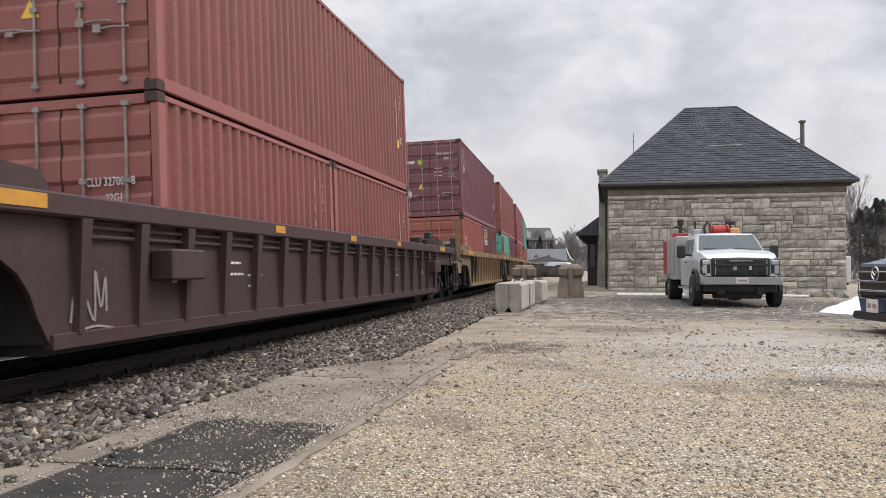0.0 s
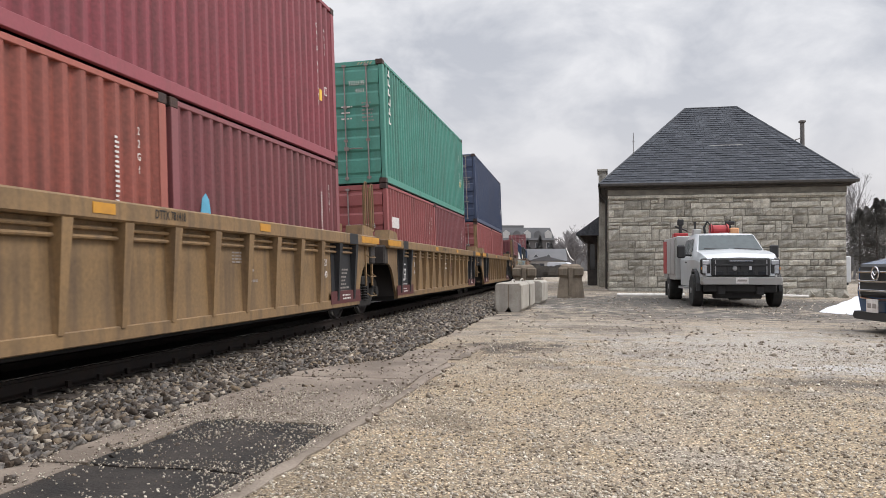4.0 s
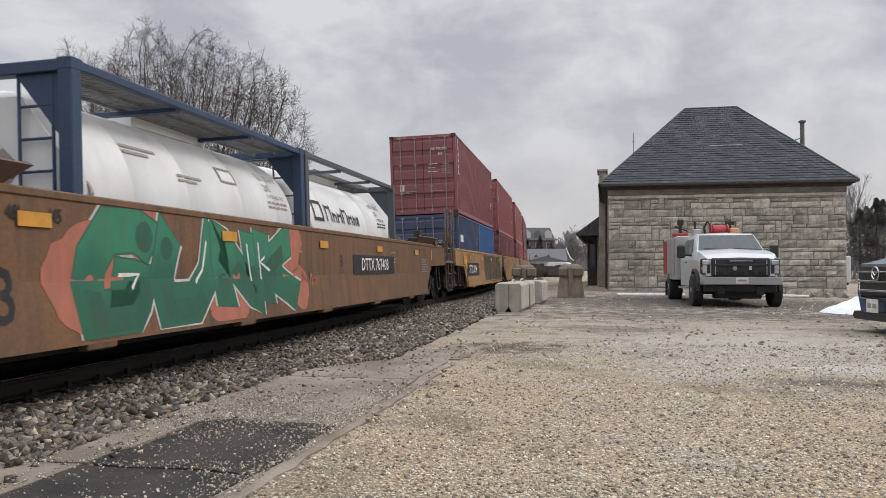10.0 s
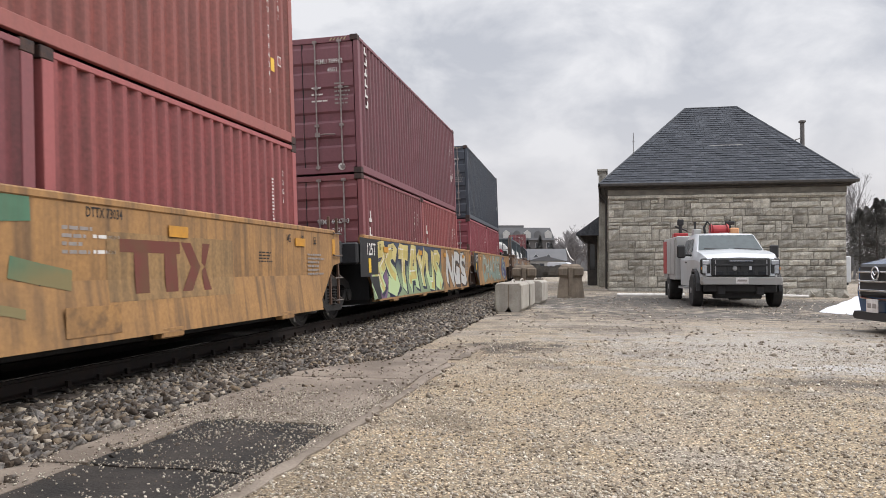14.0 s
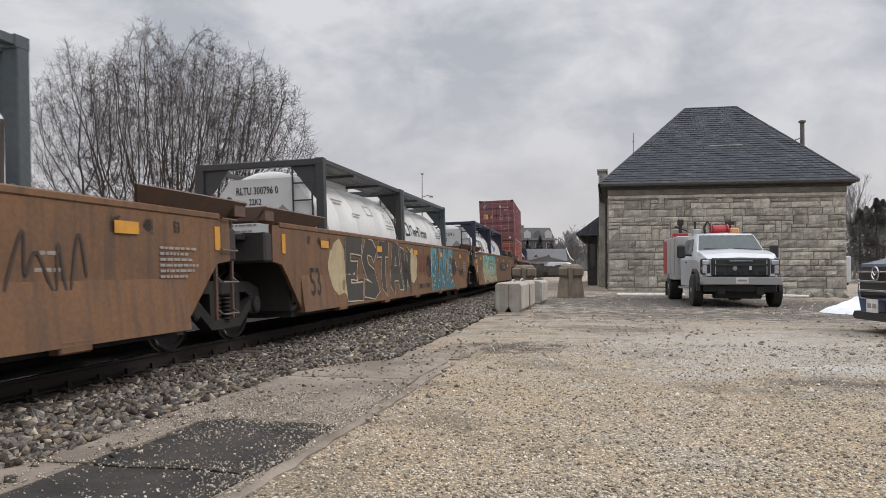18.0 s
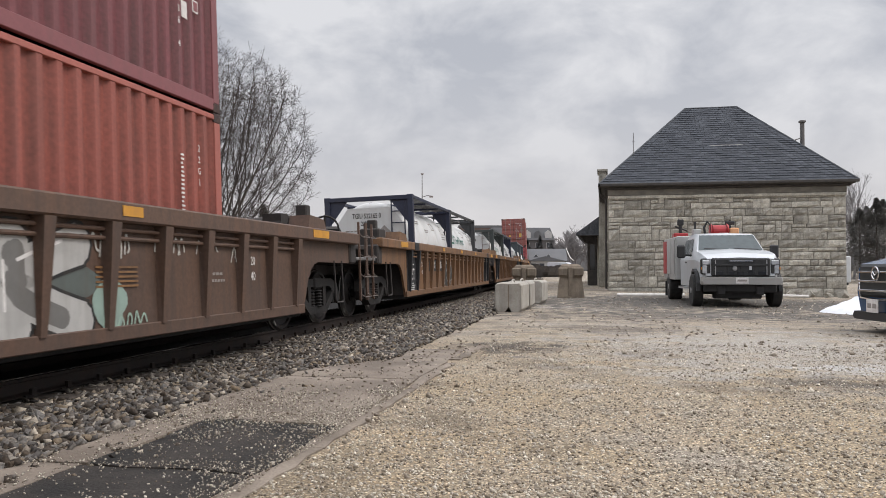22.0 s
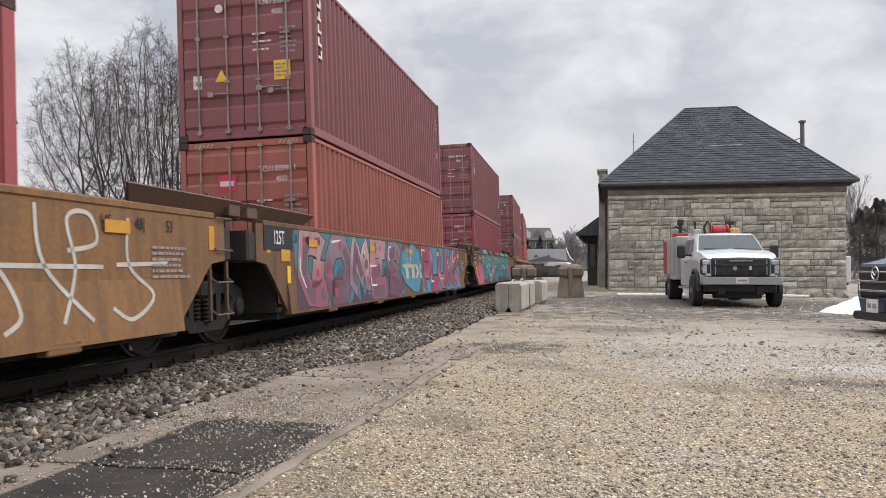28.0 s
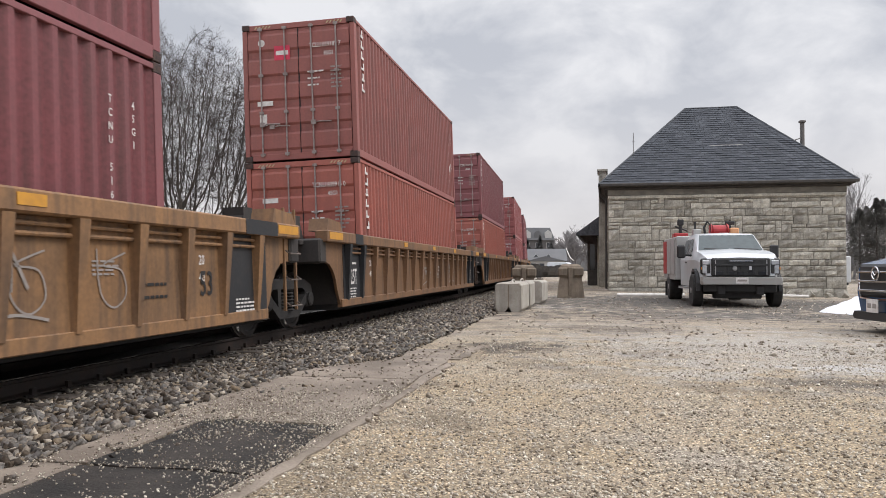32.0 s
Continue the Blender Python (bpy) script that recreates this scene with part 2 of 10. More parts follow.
    def prism(self, poly, axis, a0, a1):
        """A polygon drawn out along an axis: poly in the two other axes, in x, y, z order."""
        n = len(poly)

        def put(q, a):
            return (a, *q) if axis == "x" else (q[0], a, q[1]) if axis == "y" else (*q, a)
        vs = [put(q, a0) for q in poly] + [put(q, a1) for q in poly]
        fs = [tuple(range(n)), tuple(range(2 * n - 1, n - 1, -1))]
        fs += [(i, i + n, (i + 1) % n + n, (i + 1) % n) for i in range(n)]
        return self.add(vs, fs)

    def lathe(self, prof, axis="x", n=24, m=None):
        """A profile of (along, radius) turned round an axis."""
        vs, fs = [], []
        for a, r in prof:
            for j in range(n):
                t = 2 * math.pi * j / n
                c, s = r * math.cos(t), r * math.sin(t)
                vs.append((a, c, s) if axis == "x" else (c, a, s) if axis == "y" else (c, s, a))
        for i in range(len(prof) - 1):
            for j in range(n):
                j2 = (j + 1) % n
                fs.append((i * n + j, i * n + j2, (i + 1) * n + j2, (i + 1) * n + j))
        fs.append(tuple(range(n))[::-1])
        fs.append(tuple((len(prof) - 1) * n + j for j in range(n)))
        if m is not None:
            vs = [tuple(m @ Vector(q)) for q in vs]
        return self.add(vs, fs)

    def data(self, name, mat, smooth=False, fix=True):
        me = bpy.data.meshes.new(name)
        me.from_pydata(self.v, [], self.f)
        if fix:
            bm = bmesh.new()
            bm.from_mesh(me)
            bmesh.ops.recalc_face_normals(bm, faces=bm.faces)
            bm.to_mesh(me)
            bm.free()
        if mat is not None:
            me.materials.append(mat)
        if smooth:
            me.shade_smooth()
        me.update()
        return me


def part(name, mesh, mat=None, parent=None, label="", smooth=False, m=None, fix=True):
    """Links a mesh as one object under a thing or part."""
    data = mesh.data(name, mat, smooth, fix) if isinstance(mesh, Mesh) else mesh
    ob = new(name, data)
    if parent is not None:
        ob.parent = parent
    if m is not None:
        ob.matrix_basis = m
    if label:
        ob["label"] = label
    return ob


CACHE = {}


def cached(key, build, mat, smooth=False):
    """One mesh for all alike pieces in one paint."""
    k = (key, mat.name)
    if k not in CACHE:
        base = CACHE.get(key)
        if base is None:
            CACHE[key] = base = build().data(key[0] if isinstance(key, tuple) else key, None, smooth)
        me = base.copy()
        me.materials.clear()
        me.materials.append(mat)
        CACHE[k] = me
    return CACHE[k]


# lettering, made once from the built-in font
WORDS = ["20", "40", "53", "45", "48", "25T", "125T", "45G1", "22G1", "22K2", "22T6", "22K2 T11", "DTTX 781418", "DTTX 767408", "DTTX 73034",
         "DTTX 766404", "DTTX 86685", "DTTX 733233", "TCLU 327000 8", "BEAU 505145 6", "TRIU 184976 9", "TEMU 430371 4",
         "CAIU 902547", "331546 4", "CLU 3556795", "BSIU 927278 0", "BMOU 475169 7", "BSIU 251191 4", "TCNU 799426 7", "TEM 5 176 3", "TEMU 789962",
         "TEMU 446673 3", "FCIU 701236 4", "TRHU 249070 8", "TCNU 516910", "TCLU 855997 1", "BMOU 487796 2", "804361 0", "TCNU 859371 5",
         "TCLU 819182 7", "TCNU 839915 0", "SIMU 261598 4", "NPCU 125120 8", "NPCU 125247 8", "RLTU 300796 0", "TGIU 322161 8",
         "TGIU 322174 7", "TGIU 522165 0", "SIMU 256235 6", "MAGU 23", "TEMU 3419", "TCLU 35", "66404", "DTTX", "86685", "UN PORTABLE TANK", "3082", "1257", "125 T", "48|", "|45", "LD LMT 116,100", "LD LMT 118,500 PER UNIT", "Don't go There", "2017", "CHAMPS. CANT. COMPETE!", "WNL", "22K2 711", "DTTX 80067",
         *"ABCDEFGHIJKLMNOPQRSTUVWXYZ0123456789"]


def make_words():
    made = {}
    for w in WORDS:
        cu = bpy.data.curves.new("lettering", "FONT")
        cu.body, cu.align_x, cu.align_y, cu.size, cu.resolution_u = w, "CENTER", "CENTER", 1.0, 2
        cu.offset = 0.012
        made[w] = new("lettering", cu)
    dg = bpy.context.evaluated_depsgraph_get()
    out = {}
    for w, ob in made.items():
        out[w] = bpy.data.meshes.new_from_object(ob.evaluated_get(dg))
        out[w].name = "lettering"
    for ob in made.values():
        cu = ob.data
        bpy.data.objects.remove(ob)
        bpy.data.curves.remove(cu)
    return out


LETTERS = make_words()


def lettering(word, size, mat, parent, m, squeeze=0.8, label=""):
    """A word of the built-in font: m puts its middle, its x axis runs along the line, its z axis out of the wall."""
    k = ("lettering", word, mat.name, size, squeeze)
    if k not in CACHE:
        me = LETTERS[word].copy()
        me.transform(Matrix.Diagonal((size * squeeze, size, size, 1)))
        me.materials.clear()
        me.materials.append(mat)
        CACHE[k] = me
    return part("lettering", CACHE[k], None, parent, label, m=m)


def stacked(word, size, mat, parent, m, step=1.2):
    """Characters set one below another, as on the side of a container; m puts the top one's middle."""
    k = ("lettering", "stacked", word, mat.name, size)
    if k not in CACHE:
        b = Mesh()
        for i, ch in enumerate(word):
            if ch != " ":
                me = LETTERS[ch]
                b.add([(v.co.x * size * 0.85, v.co.y * size - i * size * step, 0.0) for v in me.vertices], [tuple(f.vertices) for f in me.polygons])
        CACHE[k] = b.data("lettering", mat, fix=False)
    return part("lettering", CACHE[k], None, parent, m=m)


def wall_out(z):
    """How far the plate of a smooth-sided well leans out below its crease."""
    return 0.10 * max(0.0, 0.86 - z)


def wall_text(word, size, mat, car, y, z, squeeze=0.8, x=1.499):
    """Lettering that follows the creased side plate of a smooth-sided well."""
    k = ("lettering", "wall", word, mat.name, size, squeeze, round(z, 2), x)
    if k not in CACHE:
        me = LETTERS[word].copy()
        for v in me.vertices:
            q = v.co.y * size
            v.co = (x + wall_out(z + q), v.co.x * size * squeeze, z + q)
        me.materials.clear()
        me.materials.append(mat)
        CACHE[k] = me
    return part("lettering", CACHE[k], None, car, m=pose(0, y, 0))


def on_side(y, z, x):
    """A frame on the platform-side wall of a vehicle: text reads away from the eye along +y."""
    return Matrix(((0, 0, 1, x), (1, 0, 0, y), (0, 1, 0, z), (0, 0, 0, 1)))


def on_end(x, z, y):
    """A frame on the end that faces the eye."""
    return Matrix(((1, 0, 0, x), (0, 0, -1, y), (0, 1, 0, z), (0, 0, 0, 1)))


def plate(w, h, d=0.004):
    return Mesh().box(-w / 2, w / 2, -h / 2, h / 2, -d, d * 0.5)


def patch(name, w, h, mat, parent, m, label=""):
    return part(name, cached(("plate", round(w, 3), round(h, 3)), lambda: plate(w, h), mat), None, parent, label, m=m)


def bars(rows, w, h, mat, parent, m, seed=0):
    """Lines of small print that cannot be read, as plain bars."""
    def build():
        rnd = random.Random(seed)
        b = Mesh()
        step = h / rows
        for i in range(rows):
            y = h / 2 - (i + 0.5) * step
            x = -w / 2
            t = min(step * 0.24, 0.016)
            end = w / 2 - (w * rnd.uniform(0, 0.4) if w > 0.2 else 0)
            while x < end - 0.015:
                d = min(rnd.uniform(0.04, 0.13), end - x)
                b.add([(x, y - t, 0.002), (x + d, y - t, 0.002), (x + d, y + t, 0.002), (x, y + t, 0.002)], [(0, 1, 2, 3)])
                x += d + 0.022
        return b
    return part("small_print", cached(("small_print", rows, round(w, 2), round(h, 2), seed), build, mat), None, parent, m=m)


# ---- the curve of the track and the train's run ----
RADIUS, TRACK_X, RAIL_Z, BANK = 1054.3, -5.958, 0.055, 2.089
SPEEDS = ((0, 14.67), (6, 14.73), (12, 14.82), (18, 14.93), (25, 15.07), (32, 15.24))


def run(t):
    """Metres that the train has rolled at t seconds."""
    d = 0.0
    for (t0, v0), (t1, v1) in zip(SPEEDS, SPEEDS[1:]):
        if t <= t0:
            break
        e = min(t, t1)
        d += (e - t0) * (v0 + v0 + (v1 - v0) * (e - t0) / (t1 - t0)) / 2
    return d


def on_track(s, x=0.0, z=0.0):
    """The pose on the track s metres past the eye."""
    a = s / RADIUS
    m = pose(TRACK_X - RADIUS * (1 - math.cos(a)), RADIUS * math.sin(a), RAIL_Z, 0, -BANK, math.degrees(a))
    return m @ Matrix.Translation((x, 0, z))


# ---- containers ----
CW = 2.438


def corrugated(length, height, pitch, depth):
    """A wall sheet in trapezoid folds along x, z up, its face towards -y, with a flat back."""
    n = max(3, round(length / pitch))
    p = length / n
    xs = []
    for i in range(n):
        a = -length / 2 + i * p
        xs += [(a, 0), (a + p * 0.27, 0), (a + p * 0.5, depth), (a + p * 0.77, depth)]
    xs.append((length / 2, 0))
    b = Mesh()
    k = len(xs)
    b.add([(x, d, 0) for x, d in xs] + [(x, d, height) for x, d in xs],
          [(i, i + 1, k + i + 1, k + i) for i in range(k - 1)])
    h = length / 2
    b.add([(-h, depth + 0.006, 0), (h, depth + 0.006, 0), (h, depth + 0.006, height), (-h, depth + 0.006, height)], [(3, 2, 1, 0)])
    return b


def container_frame(L, H):
    b = Mesh()
    w = CW / 2
    for sx in (-1, 1):
        x0, x1 = sorted((sx * w, sx * (w - 0.10)))
        b.box(x0, x1, -L / 2 + 0.02, -L / 2 + 0.17, 0.12, H - 0.12, 0.006)
        b.box(x0, x1, L / 2 - 0.17, L / 2 - 0.02, 0.12, H - 0.12, 0.006)
        b.box(*sorted((sx * (w - 0.004), sx * (w - 0.07))), -L / 2 + 0.15, L / 2 - 0.15, 0.02, 0.17, 0.006)
        b.box(*sorted((sx * (w - 0.004), sx * (w - 0.07))), -L / 2 + 0.15, L / 2 - 0.15, H - 0.085, H - 0.02, 0.006)
    for sy in (-1, 1):
        y0, y1 = sorted((sy * (L / 2 - 0.02), sy * (L / 2 - 0.12)))
        b.box(-w + 0.15, w - 0.15, y0, y1, H - 0.13, H - 0.015, 0.006)
        b.box(-w + 0.15, w - 0.15, y0, y1, 0.02, 0.15, 0.006)
    return b


def door_leaf(w, h):
    """One door leaf: a thin slab with pressed bands, face to -y, from x 0 to w."""
    n = 5
    prof = [(0.05, 0.0), (0.0, 0.0)]
    for i in range(n):
        z0, z1 = h * (i + 0.14) / n, h * (i + 0.86) / n
        prof += [(0.0, z0), (-0.026, z0 + 0.05), (-0.026, z1 - 0.05), (0.0, z1)]
    prof += [(0.0, h), (0.05, h)]
    return Mesh().prism(prof, "x", 0.010, w - 0.010)


def rod_mesh(h):
    b = Mesh().tube([(0, 0, 0.0), (0, 0, h)], 0.017, 8)
    for z in (0.02, h * 0.33, h * 0.62, h - 0.06):
        b.box(-0.045, 0.045, -0.02, 0.03, z, z + 0.055)
    return b


def corner_mesh():
    b = Mesh().box(-0.081, 0.081, -0.089, 0.089, -0.059, 0.059, 0.008)
    b.lathe([(-0.0815, 0.03), (0.0815, 0.03)], "x", 10)
    return b


def container(L, H, mat, number="", code="", blank_front=False, seed=0, marks=(), side_marks=(), label=""):
    """A steel box container standing on z 0, its doors towards -y."""
    rnd = random.Random(seed)
    kind = "shipping_container"
    root = new(kind)
    w = CW / 2
    part("frame", cached(("frame", L, H), lambda: container_frame(L, H), mat), None, root)
    sheet = cached(("side_panel", L, H), lambda: corrugated(L - 0.33, H - 0.25, 0.278, 0.052), mat)
    part("side_panel", sheet, None, root, m=pose(w - 0.012, 0, 0.168, 0, 0, 90))
    part("side_panel", sheet, None, root, m=pose(-w + 0.012, 0, 0.168, 0, 0, -90))
    end = cached(("end_panel", H), lambda: corrugated(CW - 0.18, H - 0.27, 0.24, 0.045), mat)
    part("end_panel", end, None, root, m=pose(0, L / 2 - 0.03, 0.14, 0, 0, 180))
    part("roof_panel", cached(("roof_panel", L), lambda: Mesh().box(-w + 0.03, w - 0.03, -L / 2 + 0.05, L / 2 - 0.05, -0.03, 0, 0.005), mat), None, root, m=pose(0, 0, H - 0.012))
    for sx in (-1, 1):
        for sy in (-1, 1):
            for z in (0.059, H - 0.059):
                part("corner_casting", cached("corner_casting", corner_mesh, CAST), None, root, m=pose(sx * (w - 0.081), sy * (L / 2 - 0.089), z))
    if blank_front:
        part("end_panel", end, None, root, m=pose(0, -L / 2 + 0.03, 0.14))
    else:
        dh, dw = H - 0.28, (CW - 0.21) / 2
        for sx in (-1, 1):
            leaf = part("door", cached(("door", H), lambda: door_leaf(dw, dh), mat), None, root, m=pose(-dw if sx < 0 else 0, -L / 2 + 0.045, 0.145))
            for fx in (0.26, 0.74):
                part("lock_rod", cached(("lock_rod", H), lambda: rod_mesh(dh + 0.10), GALV), None, leaf, "galvanised lock rod", m=pose(dw * fx, -0.045, -0.05))
                if fx == (0.26 if sx > 0 else 0.74) or rnd.random() < 0.7:
                    part("handle", cached("handle", lambda: Mesh().tube([(0, 0, 0), (0.18, -0.02, 0.01), (0.4, -0.01, 0)], 0.014, 6).box(-0.04, 0.06, -0.02, 0.02, -0.04, 0.05), GALV),
                         None, leaf, m=pose(dw * fx - (0.0 if fx < 0.5 else 0.32), -0.055, 0.62 + rnd.uniform(-0.05, 0.1)))
        part("door_seal", cached(("door_seal", H), lambda: Mesh().box(-0.012, 0.012, 0, 0.05, 0, dh), RUBBER), None, root, m=pose(0, -L / 2 + 0.035, 0.145))
        f = -L / 2 + 0.016
        if number:
            lettering(number, 0.14, WHITEPAINT, root, on_end(0.58, H * 0.815 if H > 2.7 else H * 0.62, f), 0.74)
        if code:
            lettering(code, 0.125, WHITEPAINT, root, on_end(0.66, (H * 0.815 if H > 2.7 else H * 0.62) - 0.18, f), 0.78)
        zb = H * 0.58 if H > 2.7 else H * 0.36
        bars(3, 0.36, 0.42, WHITEPAINT, root, on_end(0.37, zb, f), seed)
        bars(6, 0.34, 0.50, GREYMARK, root, on_end(0.86, zb, f), seed + 1)
        for what, x, z in marks:
            if what == "triangle":
                part("warning_sign", cached("warning_sign", lambda: Mesh().prism([(-0.12, -0.10), (0.12, -0.10), (0, 0.11)], "y", 0, 0.004), YELLOWMARK), None, root, "yellow warning triangle", m=pose(x, f - 0.004, z * H))
            elif what == "dot":
                part("sticker", cached("dot", lambda: Mesh().lathe([(0, 0.075), (0.004, 0.075)], "y", 20), WHITEPAINT), None, root, m=pose(x, f - 0.004, z * H))
            elif what == "greendot":
                part("sticker", cached("gdot", lambda: Mesh().lathe([(0, 0.10), (0.004, 0.10)], "y", 20), GREENYELLOW), None, root, "lime green round sticker", m=pose(x, f - 0.004, z * H))
            elif what == "red":
                patch("logo_panel", 0.34, 0.30, PINKRED, root, on_end(x, z * H, f), "red logo panel")
                patch("logo_bar", 0.26, 0.09, WHITEPAINT, root, on_end(x, z * H, f - 0.004))
            elif what == "yellow":
                patch("sticker", 0.30, 0.34, YELLOWMARK, root, on_end(x, z * H, f), "yellow notice sticker")
                bars(4, 0.24, 0.26, GREYMARK, root, on_end(x, z * H, f - 0.004), 5)
            elif what == "white":
                patch("sticker", 0.16, 0.24, WHITEPAINT, root, on_end(x, z * H, f), "white sticker")
            elif what == "logo":
                patch("logo_panel", 0.30, 0.36, BLUEMARK, root, on_end(x, z * H, f))
                part("logo_shape", cached("logo_shape", lambda: Mesh().prism([(-0.1, -0.14), (0.02, 0.02), (0.12, 0.13), (-0.06, 0.12), (-0.12, 0.02)], "y", 0, 0.004), GREENYELLOW), None, root, m=pose(x, f - 0.01, z * H))
            elif what == "bar":
                patch("logo_bar", 0.34, 0.10, WHITEPAINT, root, on_end(x, z * H, f))
    # chevron stripes at the head of the end frame on high boxes
    if H > 2.7:
        def stripes():
            b = Mesh()
            for i in range(5):
                x = i * 0.075 - 0.17
                b.prism([(x, 0), (x + 0.028, 0), (x + 0.07, 0.055), (x + 0.042, 0.055)], "y", 0, 0.004)
            return b
        for sx in (-1, 1):
            part("height_stripes", cached("height_stripes", stripes, HEIGHTMARK), None, root, "pale height warning stripes", m=pose(sx * 0.78, -L / 2 + 0.014, H - 0.10))
    # marks along the platform side: a column of bold brand blocks near the doors, small codes near the far end
    sx = w - 0.008
    for what in side_marks:
        if what in ("column", "tall"):
            hh, count = (0.30, 4) if what == "tall" else (0.2, 6)
            for i in range(count):
                flip = (seed * 7 + i * 3) % 4

                def glyph():
                    x0 = (-0.10, 0.02, -0.04, -0.10)[flip]
                    b = Mesh().box(-0.10, 0.10, 0, hh * 0.26, -0.003, 0.003)
                    return b.add([(x0, hh * 0.26, 0.003), (x0 + 0.08, hh * 0.26, 0.003), (x0 + 0.08, hh * 0.8, 0.003), (x0, hh * 0.8, 0.003)], [(0, 1, 2, 3)])
                part("brand_block", cached(("brand_block", what, flip), glyph, WHITEPAINT), None, root, m=on_side(-L / 2 + 0.62, H * (0.5 if H > 2.7 else 0.22) + i * hh * 1.15, sx))
        elif what == "patch":
            bars(4, 0.55, 0.62, GREYMARK if seed % 2 else BLUEGREYMARK, root, on_side(-L / 2 + 0.75, H * 0.80, sx + 0.002), seed + 9)
            part("emblem", cached("emblem", lambda: Mesh().prism([(-0.16, -0.12), (0.02, -0.18), (0.20, 0.02), (0.10, 0.20), (-0.12, 0.16)], "z", -0.002, 0.002), GREYMARK if seed % 2 else BLUEGREYMARK), None, root, "faded pale emblem", m=on_side(-L / 2 + 0.7, H * 0.62, sx + 0.002))
        elif what == "drop":
            part("brand_drop", cached("brand_drop", lambda: Mesh().prism([(0, -0.22), (0.13, -0.06), (0.09, 0.12), (0, 0.2), (-0.09, 0.12), (-0.13, -0.06)], "z", -0.003, 0.003), CYANMARK), None, root, "light blue drop mark", m=on_side(-L / 2 + 0.8, H * 0.52, sx))
        elif what == "pennant":
            y, z = -L / 2 + 1.33, H * 0.79
            patch("brand_panel", 1.16, 0.70, WHITEPAINT, root, on_side(y, z, sx), "white-edged black brand panel with yellow rays")
            patch("brand_field", 1.08, 0.62, BLACKMARK, root, on_side(y, z, sx + 0.004))
            for k in range(4):
                part("brand_ray", cached(("brand_ray", k), lambda: Mesh().prism([(-0.25, 0.04 * k), (0.52, 0.10 * k - 0.06), (0.52, 0.10 * k), (-0.25, 0.04 * k + 0.015)], "z", -0.002, 0.002), YELLOWMARK), None, root, m=on_side(y, z, sx + 0.008))
            for k, (w0, h0) in enumerate(((0.13, 0.26), (0.10, 0.16), (0.10, 0.16), (0.10, 0.16), (0.10, 0.16), (0.12, 0.16))):
                patch("brand_block", w0, h0, WHITEPAINT, root, on_side(y - 0.42 + 0.165 * k, z - 0.28 + h0 / 2, sx + 0.008))
        elif what == "wide":
            patch("brand_bar", 0.72, 0.26, WHITEPAINT, root, on_side(-L / 2 + 0.85, H * 0.66, sx))
        elif what == "sign":
            patch("brand_panel", 0.34, 1.9, WHITEPAINT, root, on_side(-L / 2 + 0.62, H * 0.60, sx), "tall white brand panel with dark marks")
            for k in range(6):
                patch("brand_mark", 0.20, 0.16 if k % 2 else 0.20, BLACKMARK if k else TEALMARK, root, on_side(-L / 2 + 0.62, H * 0.60 + 0.78 - k * 0.29, sx + 0.004))
        elif what == "yellowtag":
            patch("sticker", 0.16, 0.26, YELLOWMARK, root, on_side(L / 2 - 0.42, H * 0.35, sx), "yellow tag")
    high = H > 2.7
    if number and len(number) > 8:
        stacked(number, 0.115, WHITEPAINT, root, on_side(L / 2 - 0.98, H * 0.80, sx + 0.002))
    else:
        bars(22, 0.07, 1.25 if high else 1.1, WHITEPAINT, root, on_side(L / 2 - 0.98, H * 0.55, sx), seed + 2)
    stacked("45G1" if high else "22G1", 0.115, WHITEPAINT, root, on_side(L / 2 - 0.58, H * 0.80, sx + 0.002))
    patch("code_frame", 0.13, 0.15, WHITEPAINT, root, on_side(L / 2 - 0.58, H * 0.42, sx), "")
    patch("code_field", 0.095, 0.11, mat, root, on_side(L / 2 - 0.58, H * 0.42, sx + 0.004), "")
    if rnd.random() < 0.7:
        patch("sticker", 0.13, 0.2, WHITEPAINT if rnd.random() < 0.5 else YELLOWMARK, root, on_side(L / 2 - 0.85, H * 0.38, sx))
    return tagged(root, label or "corrugated steel shipping container", "shipping container", "containers on the train")


HEIGHTMARK = material("faded yellow white stripes", (0.50, 0.42, 0.24), 0.6, 0.0, (0.3, 0.26, 0.18), 14.0, 0.6)
GREENYELLOW = material("lime sticker", (0.45, 0.62, 0.06), 0.5)


# ---- tank containers ----
TANK_R, TANK_Z = 1.155, 1.30

